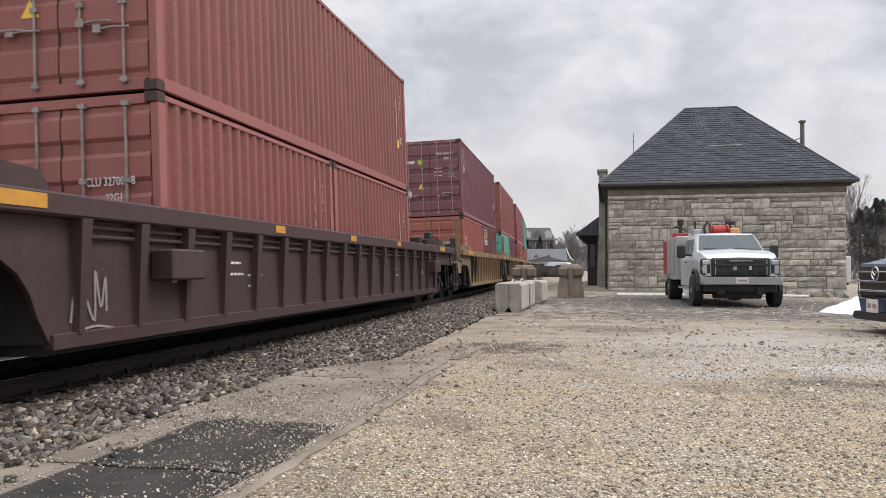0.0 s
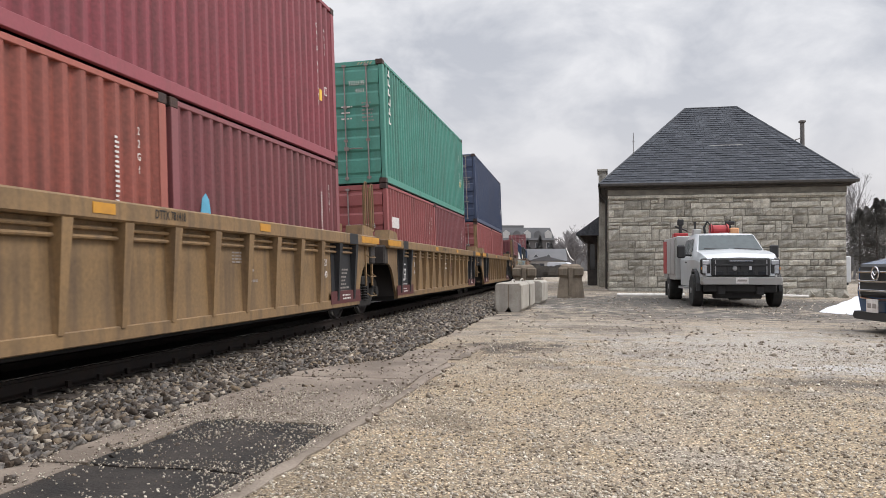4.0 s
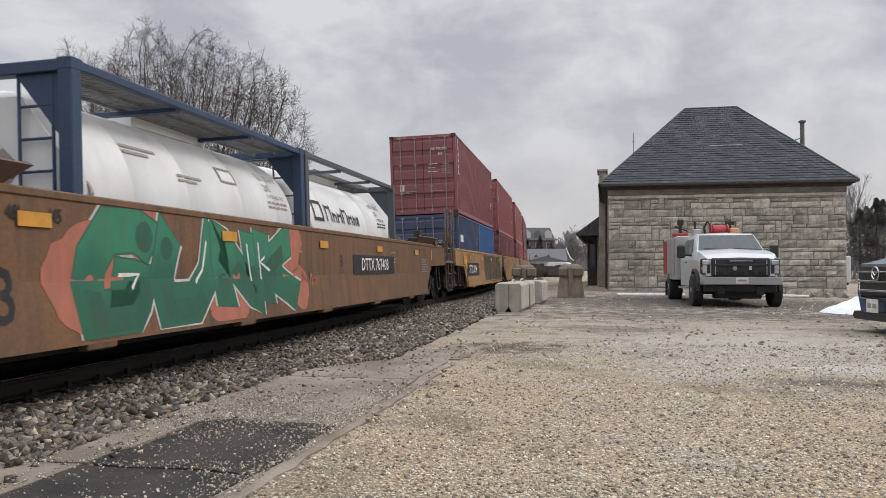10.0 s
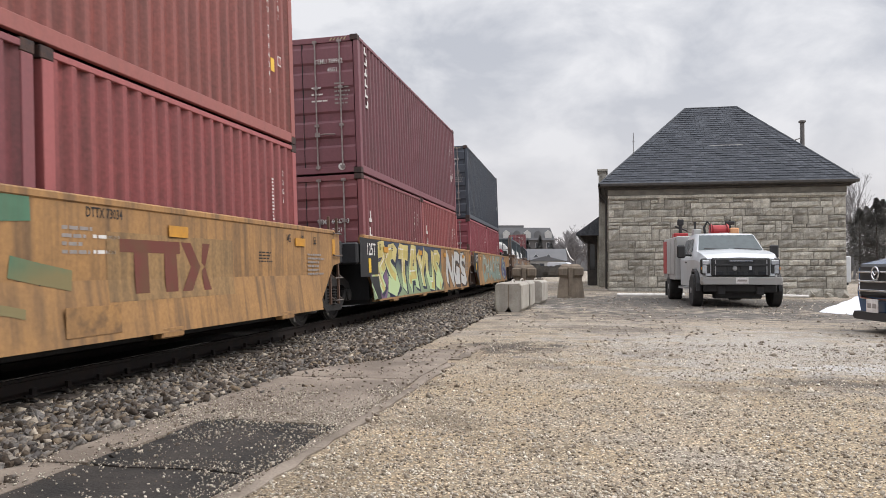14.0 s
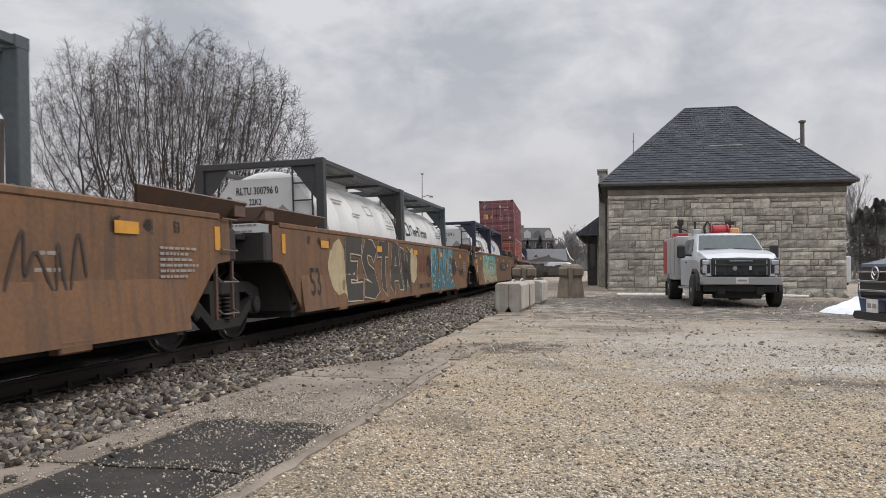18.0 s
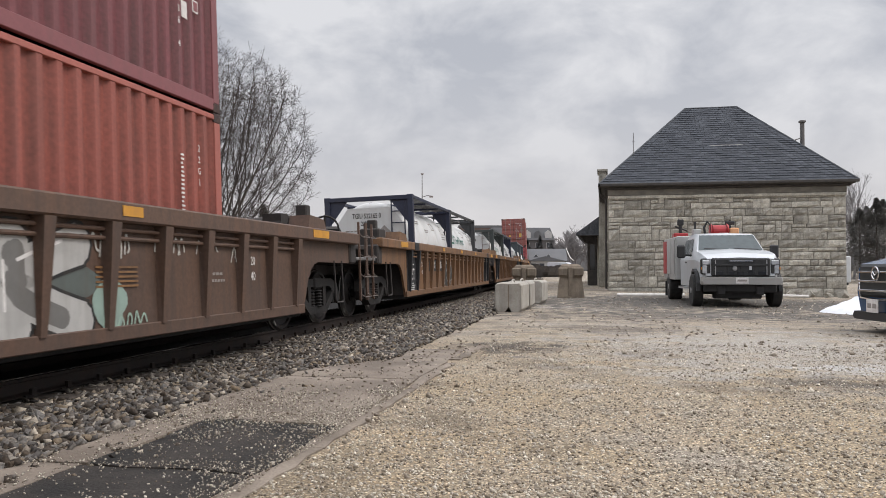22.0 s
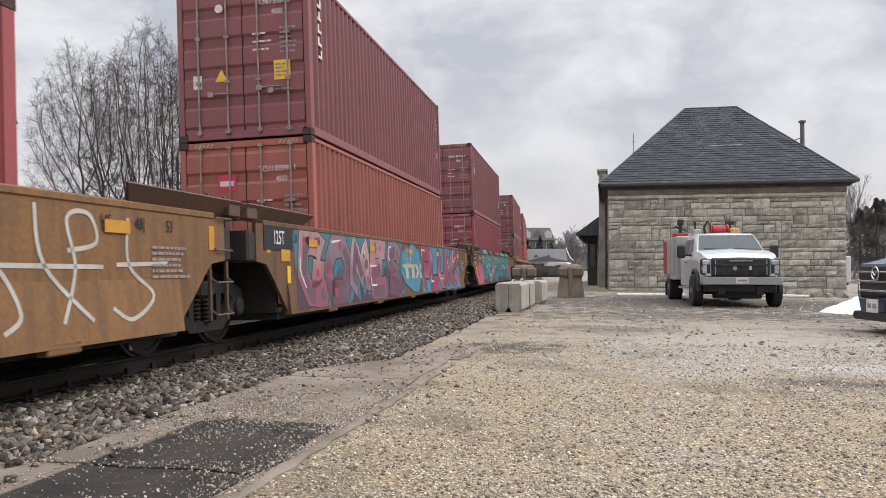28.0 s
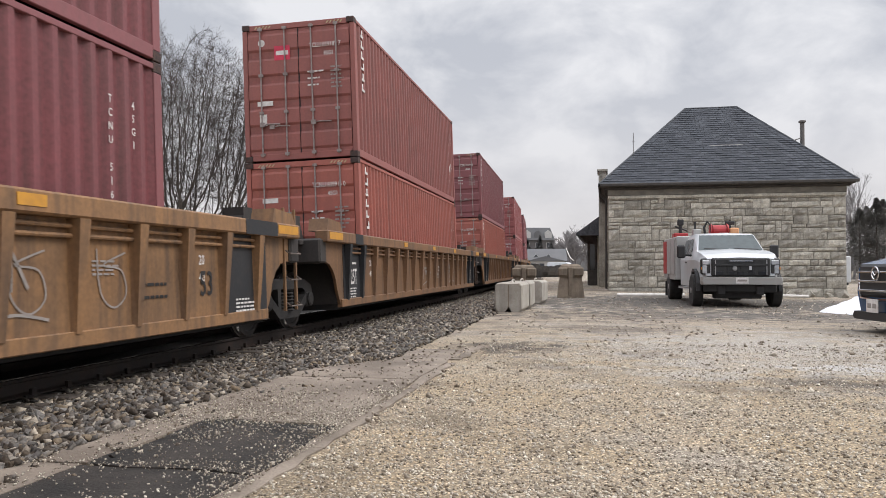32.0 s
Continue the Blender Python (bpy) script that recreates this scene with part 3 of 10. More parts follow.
def tank_frame(L, H):
    b = Mesh()
    w = CW / 2
    for sy in (-1, 1):
        y0, y1 = sorted((sy * L / 2, sy * (L / 2 - 0.15)))
        for sx in (-1, 1):
            x0, x1 = sorted((sx * w, sx * (w - 0.15)))
            b.box(x0, x1, y0, y1, 0.1, H - 0.1, 0.01)
            # corner gussets
            for z0, dz in ((0.15, 1), (H - 0.13, -1)):
                poly = [(sx * (w - 0.15), z0), (sx * (w - 0.62), z0), (sx * (w - 0.15), z0 + dz * 0.62)]
                b.prism(poly, "y", sy * (L / 2 - 0.05), sy * (L / 2 - 0.09))
        b.box(-w + 0.14, w - 0.14, y0, y1, H - 0.13, H - 0.012, 0.01)
        b.box(-w + 0.14, w - 0.14, y0, y1, 0.02, 0.16, 0.01)
    for sx in (-1, 1):
        x0, x1 = sorted((sx * (w - 0.01), sx * (w - 0.10)))
        b.box(x0, x1, -L / 2 + 0.1, L / 2 - 0.1, H - 0.10, H - 0.012, 0.008)
        b.box(x0, x1, -L / 2 + 0.1, L / 2 - 0.1, 0.02, 0.12, 0.008)
        for sy in (-1, 1):
            b.tube([(sx * (w - 0.06), sy * (L / 2 - 0.15), 1.3), (sx * (w - 0.06), sy * (L / 2 - 1.1), 0.1)], 0.05, 6)
    return b


def tank_shell(L):
    e = L / 2 - 0.15
    prof = [(-e, 0.02), (-e, 0.62), (-e + 0.02, 0.86), (-e + 0.08, 1.03), (-e + 0.18, 1.12), (-e + 0.32, TANK_R)]
    for y in (-1.95, -0.75, 0.75, 1.95):
        prof += [(y - 0.03, TANK_R), (y - 0.022, TANK_R + 0.008), (y + 0.022, TANK_R + 0.008), (y + 0.03, TANK_R)]
    prof += [(-a, r) for a, r in prof[5::-1]]
    return Mesh().lathe(prof, "y", 56)


def end_plate():
    """The octagonal white end cladding."""
    p = [(-0.62, -0.95), (0.62, -0.95), (0.99, -0.6), (0.99, 0.45), (0.6, 0.98), (-0.6, 0.98), (-0.99, 0.45), (-0.99, -0.6)]
    return Mesh().prism(p, "y", 0, 0.03)


def walkway(L, wide=True):
    """A gangway of close bars along the platform side; the narrow form is short and set in from the rail."""
    b = Mesh()
    x0, x1, start = (0.42, 1.12, -L / 2 + 0.25) if wide else (0.02, 0.62, -0.9)
    for i in range(int((L / 2 - 0.25 - start) / 0.075)):
        y = start + i * 0.075
        b.box(x0, x1, y, y + 0.045, -0.035, -0.005)
    for x in (x0, (x0 + x1) / 2, x1 - 0.02):
        b.box(x, x + 0.03, start - 0.05, L / 2 - 0.2, -0.06, 0.0)
    return b


def spill_box():
    """The low trough round the manhole and valves."""
    b = Mesh()
    for x0, x1, y0, y1 in ((-0.5, -0.47, -0.9, 0.9), (0.37, 0.40, -0.9, 0.9), (-0.5, 0.4, -0.93, -0.9), (-0.5, 0.4, 0.9, 0.93)):
        b.box(x0, x1, y0, y1, 0, 0.16)
    b.lathe([(0.0, 0.06), (0.14, 0.06), (0.15, 0.09), (0.18, 0.09)], "z", 12, m=pose(-0.05, -0.6, 0))
    b.lathe([(0.0, 0.08), (0.12, 0.08), (0.13, 0.11), (0.16, 0.11)], "z", 12, m=pose(-0.05, 0.65, 0))
    return b


def tank_container(shell, frame_mat, number, code, style=0, seed=0, label=""):
    L, H = 6.058, 2.591
    root = new("tank_container")
    w = CW / 2
    part("frame", cached(("tank_frame",), lambda: tank_frame(L, H), frame_mat), None, root)
    part("tank", cached(("tank",), lambda: tank_shell(L), shell, True), None, root, m=pose(0, 0, TANK_Z))
    part("spill_box", cached(("spill_box",), spill_box, shell), None, root, m=pose(0, 0.2, TANK_Z + TANK_R - 0.06))
    part("walkway", cached(("walkway", style % 2), lambda: walkway(L, style % 2 == 1), GRATE), None, root, "galvanised walkway grating", m=pose(0, 0, H - 0.03))
    part("crossbar", cached(("crossbars",), lambda: Mesh().box(-w + 0.05, w - 0.05, -0.05, 0.05, -0.05, 0), frame_mat), None, root, m=pose(0, -1.0, H - 0.09))
    part("crossbar", cached(("crossbars",), None, frame_mat), None, root, m=pose(0, 1.0, H - 0.09))
    for i in range(2):
        part("saddle", cached(("saddle",), lambda: Mesh().prism([(-1.1, 0.05), (1.1, 0.05), (1.1, 0.75), (0.9, 0.55), (0.5, 0.34), (0, 0.27), (-0.5, 0.34), (-0.9, 0.55), (-1.1, 0.75)], "y", -0.06, 0.06), frame_mat), None, root, m=pose(0, (-1.9, 1.9)[i], 0))
    part("manhole", cached(("manhole",), lambda: Mesh().lathe([(0, 0.28), (0.12, 0.28), (0.13, 0.33), (0.17, 0.33), (0.19, 0.2)], "z", 20), GALV), None, root, m=pose(-0.05, 0.2, TANK_Z + TANK_R - 0.06))
    for sx in (-1, 1):
        for sy in (-1, 1):
            for z in (0.059, H - 0.059):
                part("corner_casting", cached("corner_casting", corner_mesh, frame_mat), None, root, m=pose(sx * (w - 0.078), sy * (L / 2 - 0.086), z))
    if style % 2:
        part("end_cladding", cached(("end_cladding",), end_plate, shell), None, root, m=pose(0, -L / 2 + 0.11, TANK_Z))
    f = -L / 2 + 0.10 if style % 2 else -L / 2 + 0.15

    def ladder():
        b = Mesh()
        for x in (0, 0.36):
            b.tube([(x, 0, 0.1), (x, 0, H - 0.1)], 0.018, 6)
        for i in range(7):
            b.tube([(0, 0, 0.3 + i * 0.31), (0.36, 0, 0.3 + i * 0.31)], 0.014, 6)
        return b
    part("ladder", cached(("ladder",), ladder, GALV if style > 1 else frame_mat), None, root, m=pose(0.62, -L / 2 + 0.06, 0))
    lettering(number, 0.19, BLACKMARK, root, on_end(-0.08, 2.06, f), 0.66)
    lettering(code, 0.16, BLACKMARK, root, on_end(-0.12, 1.86, f), 0.7)
    bars(5, 0.75, 0.55, GREYMARK, root, on_end(-0.3, 1.45, f), seed)
    if style == 0:
        part("hazard_sign", cached(("diamond",), lambda: Mesh().prism([(0, -0.24), (0.24, 0), (0, 0.24), (-0.24, 0)], "y", 0, 0.004), PINKRED), None, root, "red diamond hazard sign", m=pose(0.46, f - 0.004, 1.72))
    elif style in (1, 2):
        part("hazard_sign", cached(("diamond_small",), lambda: Mesh().prism([(0, -0.2), (0.2, 0), (0, 0.2), (-0.2, 0)], "y", 0, 0.004), GREYMARK), None, root, m=pose(0.4, f - 0.004, 1.6))
    part("warning_sign", cached("warning_sign", None, YELLOWMARK), None, root, "yellow warning triangle", m=pose(0.68, -L / 2 + 0.03, 1.2))

    # marks that wrap the shell on the platform side
    def wrap(rects):
        b = Mesh()
        for y0, y1, a0, a1 in rects:
            n = 4
            k = len(b.v)
            for j in range(n + 1):
                a = radians(a0 + (a1 - a0) * j / n)
                b.v += [((TANK_R + 0.011) * math.cos(a), y0, (TANK_R + 0.011) * math.sin(a)), ((TANK_R + 0.011) * math.cos(a), y1, (TANK_R + 0.011) * math.sin(a))]
            b.f += [(k + 2 * j, k + 2 * j + 1, k + 2 * j + 3, k + 2 * j + 2) for j in range(n)]
        return b
    rnd = random.Random(seed)
    words = []
    framed = style % 2 == 0 or style == 3
    if framed:              # a framed square before a run of narrow upright bars
        words += [(-2.45, -2.39, 8, 27), (-2.01, -1.95, 8, 27), (-2.39, -2.01, 8, 11), (-2.39, -2.01, 24, 27)]
        y = -1.78
        for k, wd in enumerate((0.30, 0.20, 0.26, 0.30, 0.22, 0.16, 0.14)):
            top = 25 if k in (0, 3) else 19
            words += [(y, y + 0.045, 9, top), (y + wd - 0.045, y + wd, 9, top - 3 * (k % 2)), (y + 0.045, y + wd - 0.045, top - 4, top - 1.5)]
            y += wd + 0.075
    elif seed in (16, 22):  # three bold angular bars
        for k in range(3):
            y = -1.55 + k * 0.82
            words += [(y, y + 0.60, 23, 29), (y + 0.44, y + 0.60, 4, 23)] if k == 0 else [(y, y + 0.16, 4, 29), (y + 0.16, y + 0.60, 4, 9)]
            if k == 1:
                words += [(y + 0.16, y + 0.60, 24, 29), (y + 0.44, y + 0.60, 9, 24)]
    elif seed == 17:        # a blue square with a paler foot
        words += [(-1.1, -0.45, 8, 36), (-0.40, -0.20, 14, 22), (-0.16, 0.04, 14, 22)]
    else:                   # a few short lines
        words += [(-1.9, -1.2, 33, 35), (-1.9, -1.4, 29, 31), (-0.9, -0.3, 21, 22.5), (-0.9, -0.45, 18, 19.5)]
    colour = (BLACKMARK, TEALMARK, BLACKMARK, GREYMARK)[seed % 4] if framed else BLUEMARK if seed == 17 else BLACKMARK if seed in (16, 22) else GREYMARK
    part("brand_letters", wrap(words), colour, root, m=pose(0, 0, TANK_Z), fix=False)
    small = []
    ink = GREYMARK if seed % 3 == 1 else BLACKMARK
    for word, size, y, up in ((number, 0.16, 2.02, 37), (code, 0.16, 1.86, 27.5), ("UN PORTABLE TANK", 0.09, 2.06, 20.5)):
        k = ("wrapped", word, size, ink.name)
        if k not in CACHE:
            me = LETTERS[word].copy()
            for v in me.vertices:
                q = v.co.y * size / TANK_R
                v.co = ((TANK_R + 0.013) * math.cos(q), v.co.x * size * 0.72, (TANK_R + 0.013) * math.sin(q))
            me.materials.clear()
            me.materials.append(ink)
            CACHE[k] = me
        part("lettering", CACHE[k], None, root, m=pose(0, y, TANK_Z, 0, -up, 0))
    for i in range(2):
        up = 15 - i * 3.5
        y = 1.7
        while y < 2.4:
            d = rnd.uniform(0.08, 0.2)
            small.append((y, min(y + d, 2.45), up, up + 1.6))
            y += d + 0.04
    # a hazard diamond part-way along
    if seed % 2:
        small += [(0.3, 0.34, 24, 36), (0.74, 0.78, 24, 36), (0.34, 0.74, 24, 25.5), (0.34, 0.74, 34.5, 36)]
    part("small_print", wrap(small), GREYMARK if seed % 2 else BLACKMARK, root, m=pose(0, 0, TANK_Z), fix=False)
    part("shell_band", wrap([(2.62, 2.66, -40, 130), (-2.68, -2.64, -40, 130)]), GREYMARK, root, m=pose(0, 0, TANK_Z), fix=False)
    return tagged(root, label, "tank container", "containers on the train")


# ---- bogies ----
WHEEL_R = 0.47


def wheelset_mesh():
    b = Mesh()
    b.lathe([(-1.08, 0.06), (-1.08, 0.08), (-0.9, 0.085), (-0.8, 0.09), (0.8, 0.09), (0.9, 0.085), (1.08, 0.08), (1.08, 0.06)], "x", 14)
    for s in (-1, 1):
        prof = [(0.655, 0.12), (0.66, 0.47), (0.685, WHEEL_R + 0.028), (0.715, WHEEL_R + 0.02), (0.722, WHEEL_R), (0.80, WHEEL_R - 0.004), (0.805, WHEEL_R - 0.06),
                (0.775, WHEEL_R - 0.075), (0.755, 0.24), (0.80, 0.16), (0.83, 0.155), (0.83, 0.09)]
        b.lathe([(s * a, r) for a, r in prof], "x", 36)
    return b


def side_frame():
    b = Mesh()
    b.prism([(-1.12, 0.52), (-1.05, 0.70), (-0.72, 0.80), (0.72, 0.80), (1.05, 0.70), (1.12, 0.52), (1.0, 0.50), (0.62, 0.66), (-0.62, 0.66), (-1.0, 0.50)], "x", -0.07, 0.07)
    b.prism([(-0.95, 0.55), (-0.42, 0.20), (0.42, 0.20), (0.95, 0.55), (0.80, 0.60), (0.36, 0.32), (-0.36, 0.32), (-0.80, 0.60)], "x", -0.08, 0.08)
    for s in (-1, 1):
        b.prism([(s * 0.30, 0.3), (s * 0.42, 0.3), (s * 0.44, 0.7), (s * 0.30, 0.7)], "x", -0.065, 0.065)
        b.box(-0.09, 0.09, s * 0.89 - 0.15, s * 0.89 + 0.15, 0.34, 0.60, 0.03)
        b.lathe([(0.08, 0.12), (0.12, 0.12), (0.135, 0.09), (0.135, 0.02)], "x", 14, m=pose(0, s * 0.89, 0.47))
    return b


def spring_mesh():
    prof = []
    for i in range(6):
        z = 0.31 + i * 0.052
        prof += [(z, 0.062), (z + 0.013, 0.078), (z + 0.026, 0.062), (z + 0.034, 0.05)]
    return Mesh().lathe(prof, "z", 12)


def bogie(parent, y):
    bg = new("bogie")
    bg.parent = parent
    bg.matrix_basis = pose(0, y, 0)
    bg["label"] = "oily two-axle freight bogie"
    for s in (-1, 1):
        part("side_frame", cached("side_frame", side_frame, GRIME), None, bg, m=pose(s * 1.02, 0, 0))
        for dy in (-0.17, 0.0, 0.17):
            part("spring", cached("spring", spring_mesh, GRIME), None, bg, m=pose(s * (1.03 if dy else 1.09), dy, 0))
    part("bolster", cached("bolster", lambda: Mesh().box(-1.12, 1.12, -0.2, 0.2, 0.62, 0.82, 0.03).box(-0.4, 0.4, -0.3, 0.3, 0.55, 0.95, 0.03), GRIME), None, bg)
    out = []
    for dy in (-0.89, 0.89):
        me = cached("wheelset", wheelset_mesh, WHEELSTEEL)
        if len(me.materials) < 2:
            me.materials.append(RIM)
            for f in me.polygons:
                r = math.hypot(f.center.y, f.center.z)
                if 0.715 < abs(f.center.x) < 0.801 and r > WHEEL_R - 0.05:
                    f.material_index = 1
        out.append((part("wheelset", me, None, bg, m=pose(0, dy, WHEEL_R)), dy))
    return bg, out


# ---- well cars ----
def side_sheet(ys, ye, arch0, arch1, thick, zb, zt, slant):
    """The side wall of a well: its ends step up over the bogies. arch0, arch1: True where the wall runs on over a bogie to a coupler."""
    def tail(s, coupler):
        y = ye if coupler else ys + 0.95
        if slant:
            p = [(s * (ys - 0.15), zb), (s * (ys + 0.45), zb + 0.55), (s * (ys + 0.62), 1.02)]
        else:
            p = [(s * ys, zb)]
            for i in range(1, 6):
                a = radians(i * 18)
                p.append((s * (ys + 0.12 + 0.62 * (1 - math.cos(a))), zb + 0.74 * math.sin(a)))
        return p + [(s * y, 1.06), (s * y, zt)]
    a = tail(1, arch1)
    b = tail(-1, arch0)
    return Mesh().prism(a + b[::-1], "x", -thick / 2, thick / 2)


def stake_mesh():
    return Mesh().add([(0, -0.085, 1.40), (0, 0.085, 1.40), (0.135, 0.075, 1.40), (0.135, -0.075, 1.40),
                       (0, -0.055, 0.40), (0, 0.055, 0.40), (0.05, 0.04, 0.40), (0.05, -0.04, 0.40)],
                      [(0, 1, 2, 3), (7, 6, 5, 4), (3, 2, 6, 7), (1, 5, 6, 2), (0, 3, 7, 4)])


def flare_mesh():
    """A guide plate that leans out over the side; its inner end is cut back."""
    return Mesh().add([(-0.05, -0.75, 1.60), (-0.05, 1.45, 1.60), (0.12, 1.45, 1.80), (0.12, -1.0, 1.80), (-0.01, -0.75, 1.58), (-0.01, 1.45, 1.58), (0.15, 1.45, 1.78), (0.15, -1.0, 1.78)],
                      [(0, 1, 2, 3), (7, 6, 5, 4), (0, 4, 5, 1), (1, 5, 6, 2), (2, 6, 7, 3), (3, 7, 4, 0)]).box(-0.9, 0.12, 1.15, 1.45, 1.60, 1.80, 0.01)


def ladder_mesh(h, low=0.30, wide=0.42):
    b = Mesh()
    for y in (-wide / 2, wide / 2):
        b.box(-0.02, 0.02, y - 0.024, y + 0.024, low, h, 0.005)
    return b


def loop_mesh(h):
    return Mesh().tube([(0, 0, 0), (0.0, 0.0, h - 0.06), (0, 0.03, h), (0, 0.11, h), (0, 0.14, h - 0.06), (0, 0.14, 0.45), (0, 0.11, 0.40), (0, 0.03, 0.40)], 0.016, 6)


def well_car(half, ys, coupled, paint_mat, ribbed, end_mat=None, tall=False, label="", group=""):
    """One well unit. half: middle to bogie; ys: half the well's length; coupled: coupler at the near end, at the far end."""
    root = new("well_car")
    gear = end_mat or DARKEND
    dark_ends = paint_mat in (YELLOW, RIBBROWN)
    post_mat = GREYBROWN if paint_mat in (BROWN, TAN, RIBBROWN, PLAINBROWN, ORANGEBROWN) else paint_mat
    coup = half + (2.35 if half > 9 else 2.2)
    zb, zt = 0.33, 1.60
    for s in (1, -1):
        key = ("side_wall", half, coupled, ribbed)
        sheet = cached(key, lambda: side_sheet(ys, half + 1.05, coupled[0], coupled[1], 0.05, zb, zt - 0.03 if not ribbed else 1.44, not ribbed), paint_mat)
        part("side_wall", sheet, None, root, m=pose(s * 1.41 if ribbed else s * 1.47, 0, 0))
        y0 = -(half + 1.0) if coupled[0] else -(ys + 1.0)
        y1 = (half + 1.0) if coupled[1] else ys + 1.0
        if ribbed:
            part("top_chord", cached(("top_chord", round(y0, 2), round(y1, 2)), lambda: Mesh().box(-0.10, 0.13, y0, y1, 1.40, 1.60, 0.02), paint_mat), None, root, m=pose(s * 1.44, 0, 0, 0, 0, 0) if s > 0 else Matrix.Diagonal((-1, 1, 1, 1)) @ pose(1.44, 0, 0))
            part("bottom_sill", cached(("bottom_sill", ys), lambda: Mesh().box(-0.05, 0.05, -ys, ys, 0.28, 0.42, 0.01), paint_mat), None, root, m=pose(s * 1.42, 0, 0))
            for dz in (0.0, 0.085):
                part("pipe", cached(("pipe", ys), lambda: Mesh().tube([(0, -ys + 0.3, 0), (0, ys - 0.3, 0)], 0.022, 8), paint_mat), None, root, m=pose(s * 1.47, 0, 1.25 + dz))
            n = round(2 * ys / 0.92)
            for i in range(n):
                y = -ys + 0.35 + (2 * ys - 0.7) * i / (n - 1)
                part("stake", cached("stake", stake_mesh, BLACKPAINT if dark_ends and (i < 2 or i > n - 3) else paint_mat), None, root, m=pose(s * 1.435, y, 0, 0, 0, 0 if s > 0 else 180))
        else:
            part("top_chord", cached(("top_chord", round(y0, 2), round(y1, 2), 1), lambda: Mesh().box(-0.06, 0.06, y0 + 0.3, y1 - 0.3, 1.54, 1.62, 0.015), paint_mat), None, root, m=pose(s * 1.45, 0, 0))
            part("bottom_sill", cached(("bottom_sill", ys, 1), lambda: Mesh().prism([(0.028, 0.50), (-0.02, 0.50), (-0.16, 0.26), (-0.10, 0.26)], "y", -ys + 0.2, ys - 0.2), paint_mat), None, root, m=pose(s * 1.47, 0, 0, 0, 0, 0 if s > 0 else 180))
            part("lower_plate", cached(("lower_plate", ys), lambda: Mesh().prism([(0.0, 0.86), (0.026, 0.86), (0.026 + wall_out(0.30), 0.30), (0.0, 0.30)], "y", -ys + 0.12, ys - 0.12), paint_mat), None, root, "side plate leaning outwards towards its foot", m=pose(s * 1.47, 0, 0) if s > 0 else Matrix.Diagonal((-1, 1, 1, 1)) @ pose(1.47, 0, 0))
            for e in (-1, 1) if half > 9 else ():
                part("flare_plate", cached("flare_plate", lambda: flare_mesh(), GREYBROWN), None, root, "dark guide plate flared outwards",
                     m=pose(s * 1.43, e * (ys - 0.15), 0) @ Matrix.Diagonal((s, e, 1, 1)))
            for i in range(5 if half > 9 else 4):
                y = -ys * 0.75 + i * ys * 1.5 / (4 if half > 9 else 3)
                part("jacking_pad", cached("jacking_pad", lambda: Mesh().box(-0.07, 0.05, -0.22, 0.22, 0.24, 0.36, 0.015), paint_mat), None, root, m=pose(s * 1.50, y, 0))
    part("floor_pan", cached(("floor_pan", ys), lambda: Mesh().box(-1.38, 1.38, -ys, ys, 0.24, 0.34), GRIME), None, root)
    wheels = []
    for e in (-1, 1):
        cp = coupled[0] if e < 0 else coupled[1]
        inner, outer = ys + 0.05, (coup - 0.55 if cp else half - 0.30)
        part("end_bulkhead", cached(("end_bulkhead", ys), lambda: Mesh().box(-1.38, 1.38, -0.05, 0.05, 0.34, 1.50), gear), None, root, m=pose(0, e * ys, 0))
        y0, y1 = sorted((e * inner, e * outer))
        part("end_sill", cached(("end_sill", round(y1 - y0, 2)), lambda: Mesh().box(-0.38, 0.38, -(y1 - y0) / 2, (y1 - y0) / 2, 0.86, 1.40, 0.03).box(-1.2, 1.2, -(y1 - y0) / 2, (y1 - y0) / 2, 1.36, 1.44, 0.01), gear), None, root, m=pose(0, (y0 + y1) / 2, 0))
        part("end_beam", cached("end_beam", lambda: Mesh().box(-1.48, 1.48, -0.16, 0.16, 1.05, 1.46, 0.03), gear), None, root, m=pose(0, e * (half + 0.9 if cp else ys + 1.0), 0))
        if ribbed:
            for s in (-1, 1):
                part("guide_bracket", cached("guide_bracket", lambda: Mesh().prism([(-0.20, 0), (0.20, 0), (0.20, 0.06), (0.05, 0.32), (0.05, 0.44), (-0.25, 0.44), (-0.25, 0.34), (-0.12, 0.16)], "x", -0.16, 0.16), paint_mat if tall else gear), None, root,
                     m=pose(s * 0.75, e * (ys + 0.55), 1.44, 0, 0, 0 if e < 0 else 180))
                part("corner_block", cached("corner_block", lambda: Mesh().prism([(-0.42, 1.59), (0.42, 1.59), (0.30, 1.76), (-0.34, 1.80)], "x", -0.20, 0.13), paint_mat), None, root, m=pose(s * 1.40, e * (ys + 0.5), 0))
        for s in ((1, -1) if (cp or e > 0) else (-1,)):
            yl = e * (coup - 0.75) if cp else e * (half - 0.72)
            h, low = (2.65, 1.15) if tall and cp else (2.6, 0.62) if tall else (2.2, 0.35) if not ribbed and cp else (1.85, 0.35)
            part("ladder", cached(("ladder", h), lambda: ladder_mesh(h, low), post_mat), None, root, "steel corner ladder", m=pose(s * 1.44, yl, 0))
            for k in range(3 if tall and cp else 4):
                part("rung", cached("rung", lambda: Mesh().tube([(0, -0.20, 0.05), (0.07, -0.20, 0), (0.07, 0.20, 0), (0, 0.20, 0.05)], 0.012, 6), post_mat if tall else RUNGSTEEL), None, root, m=pose(s * 1.46, yl, (1.25 if tall and cp else 0.42) + k * 0.38))
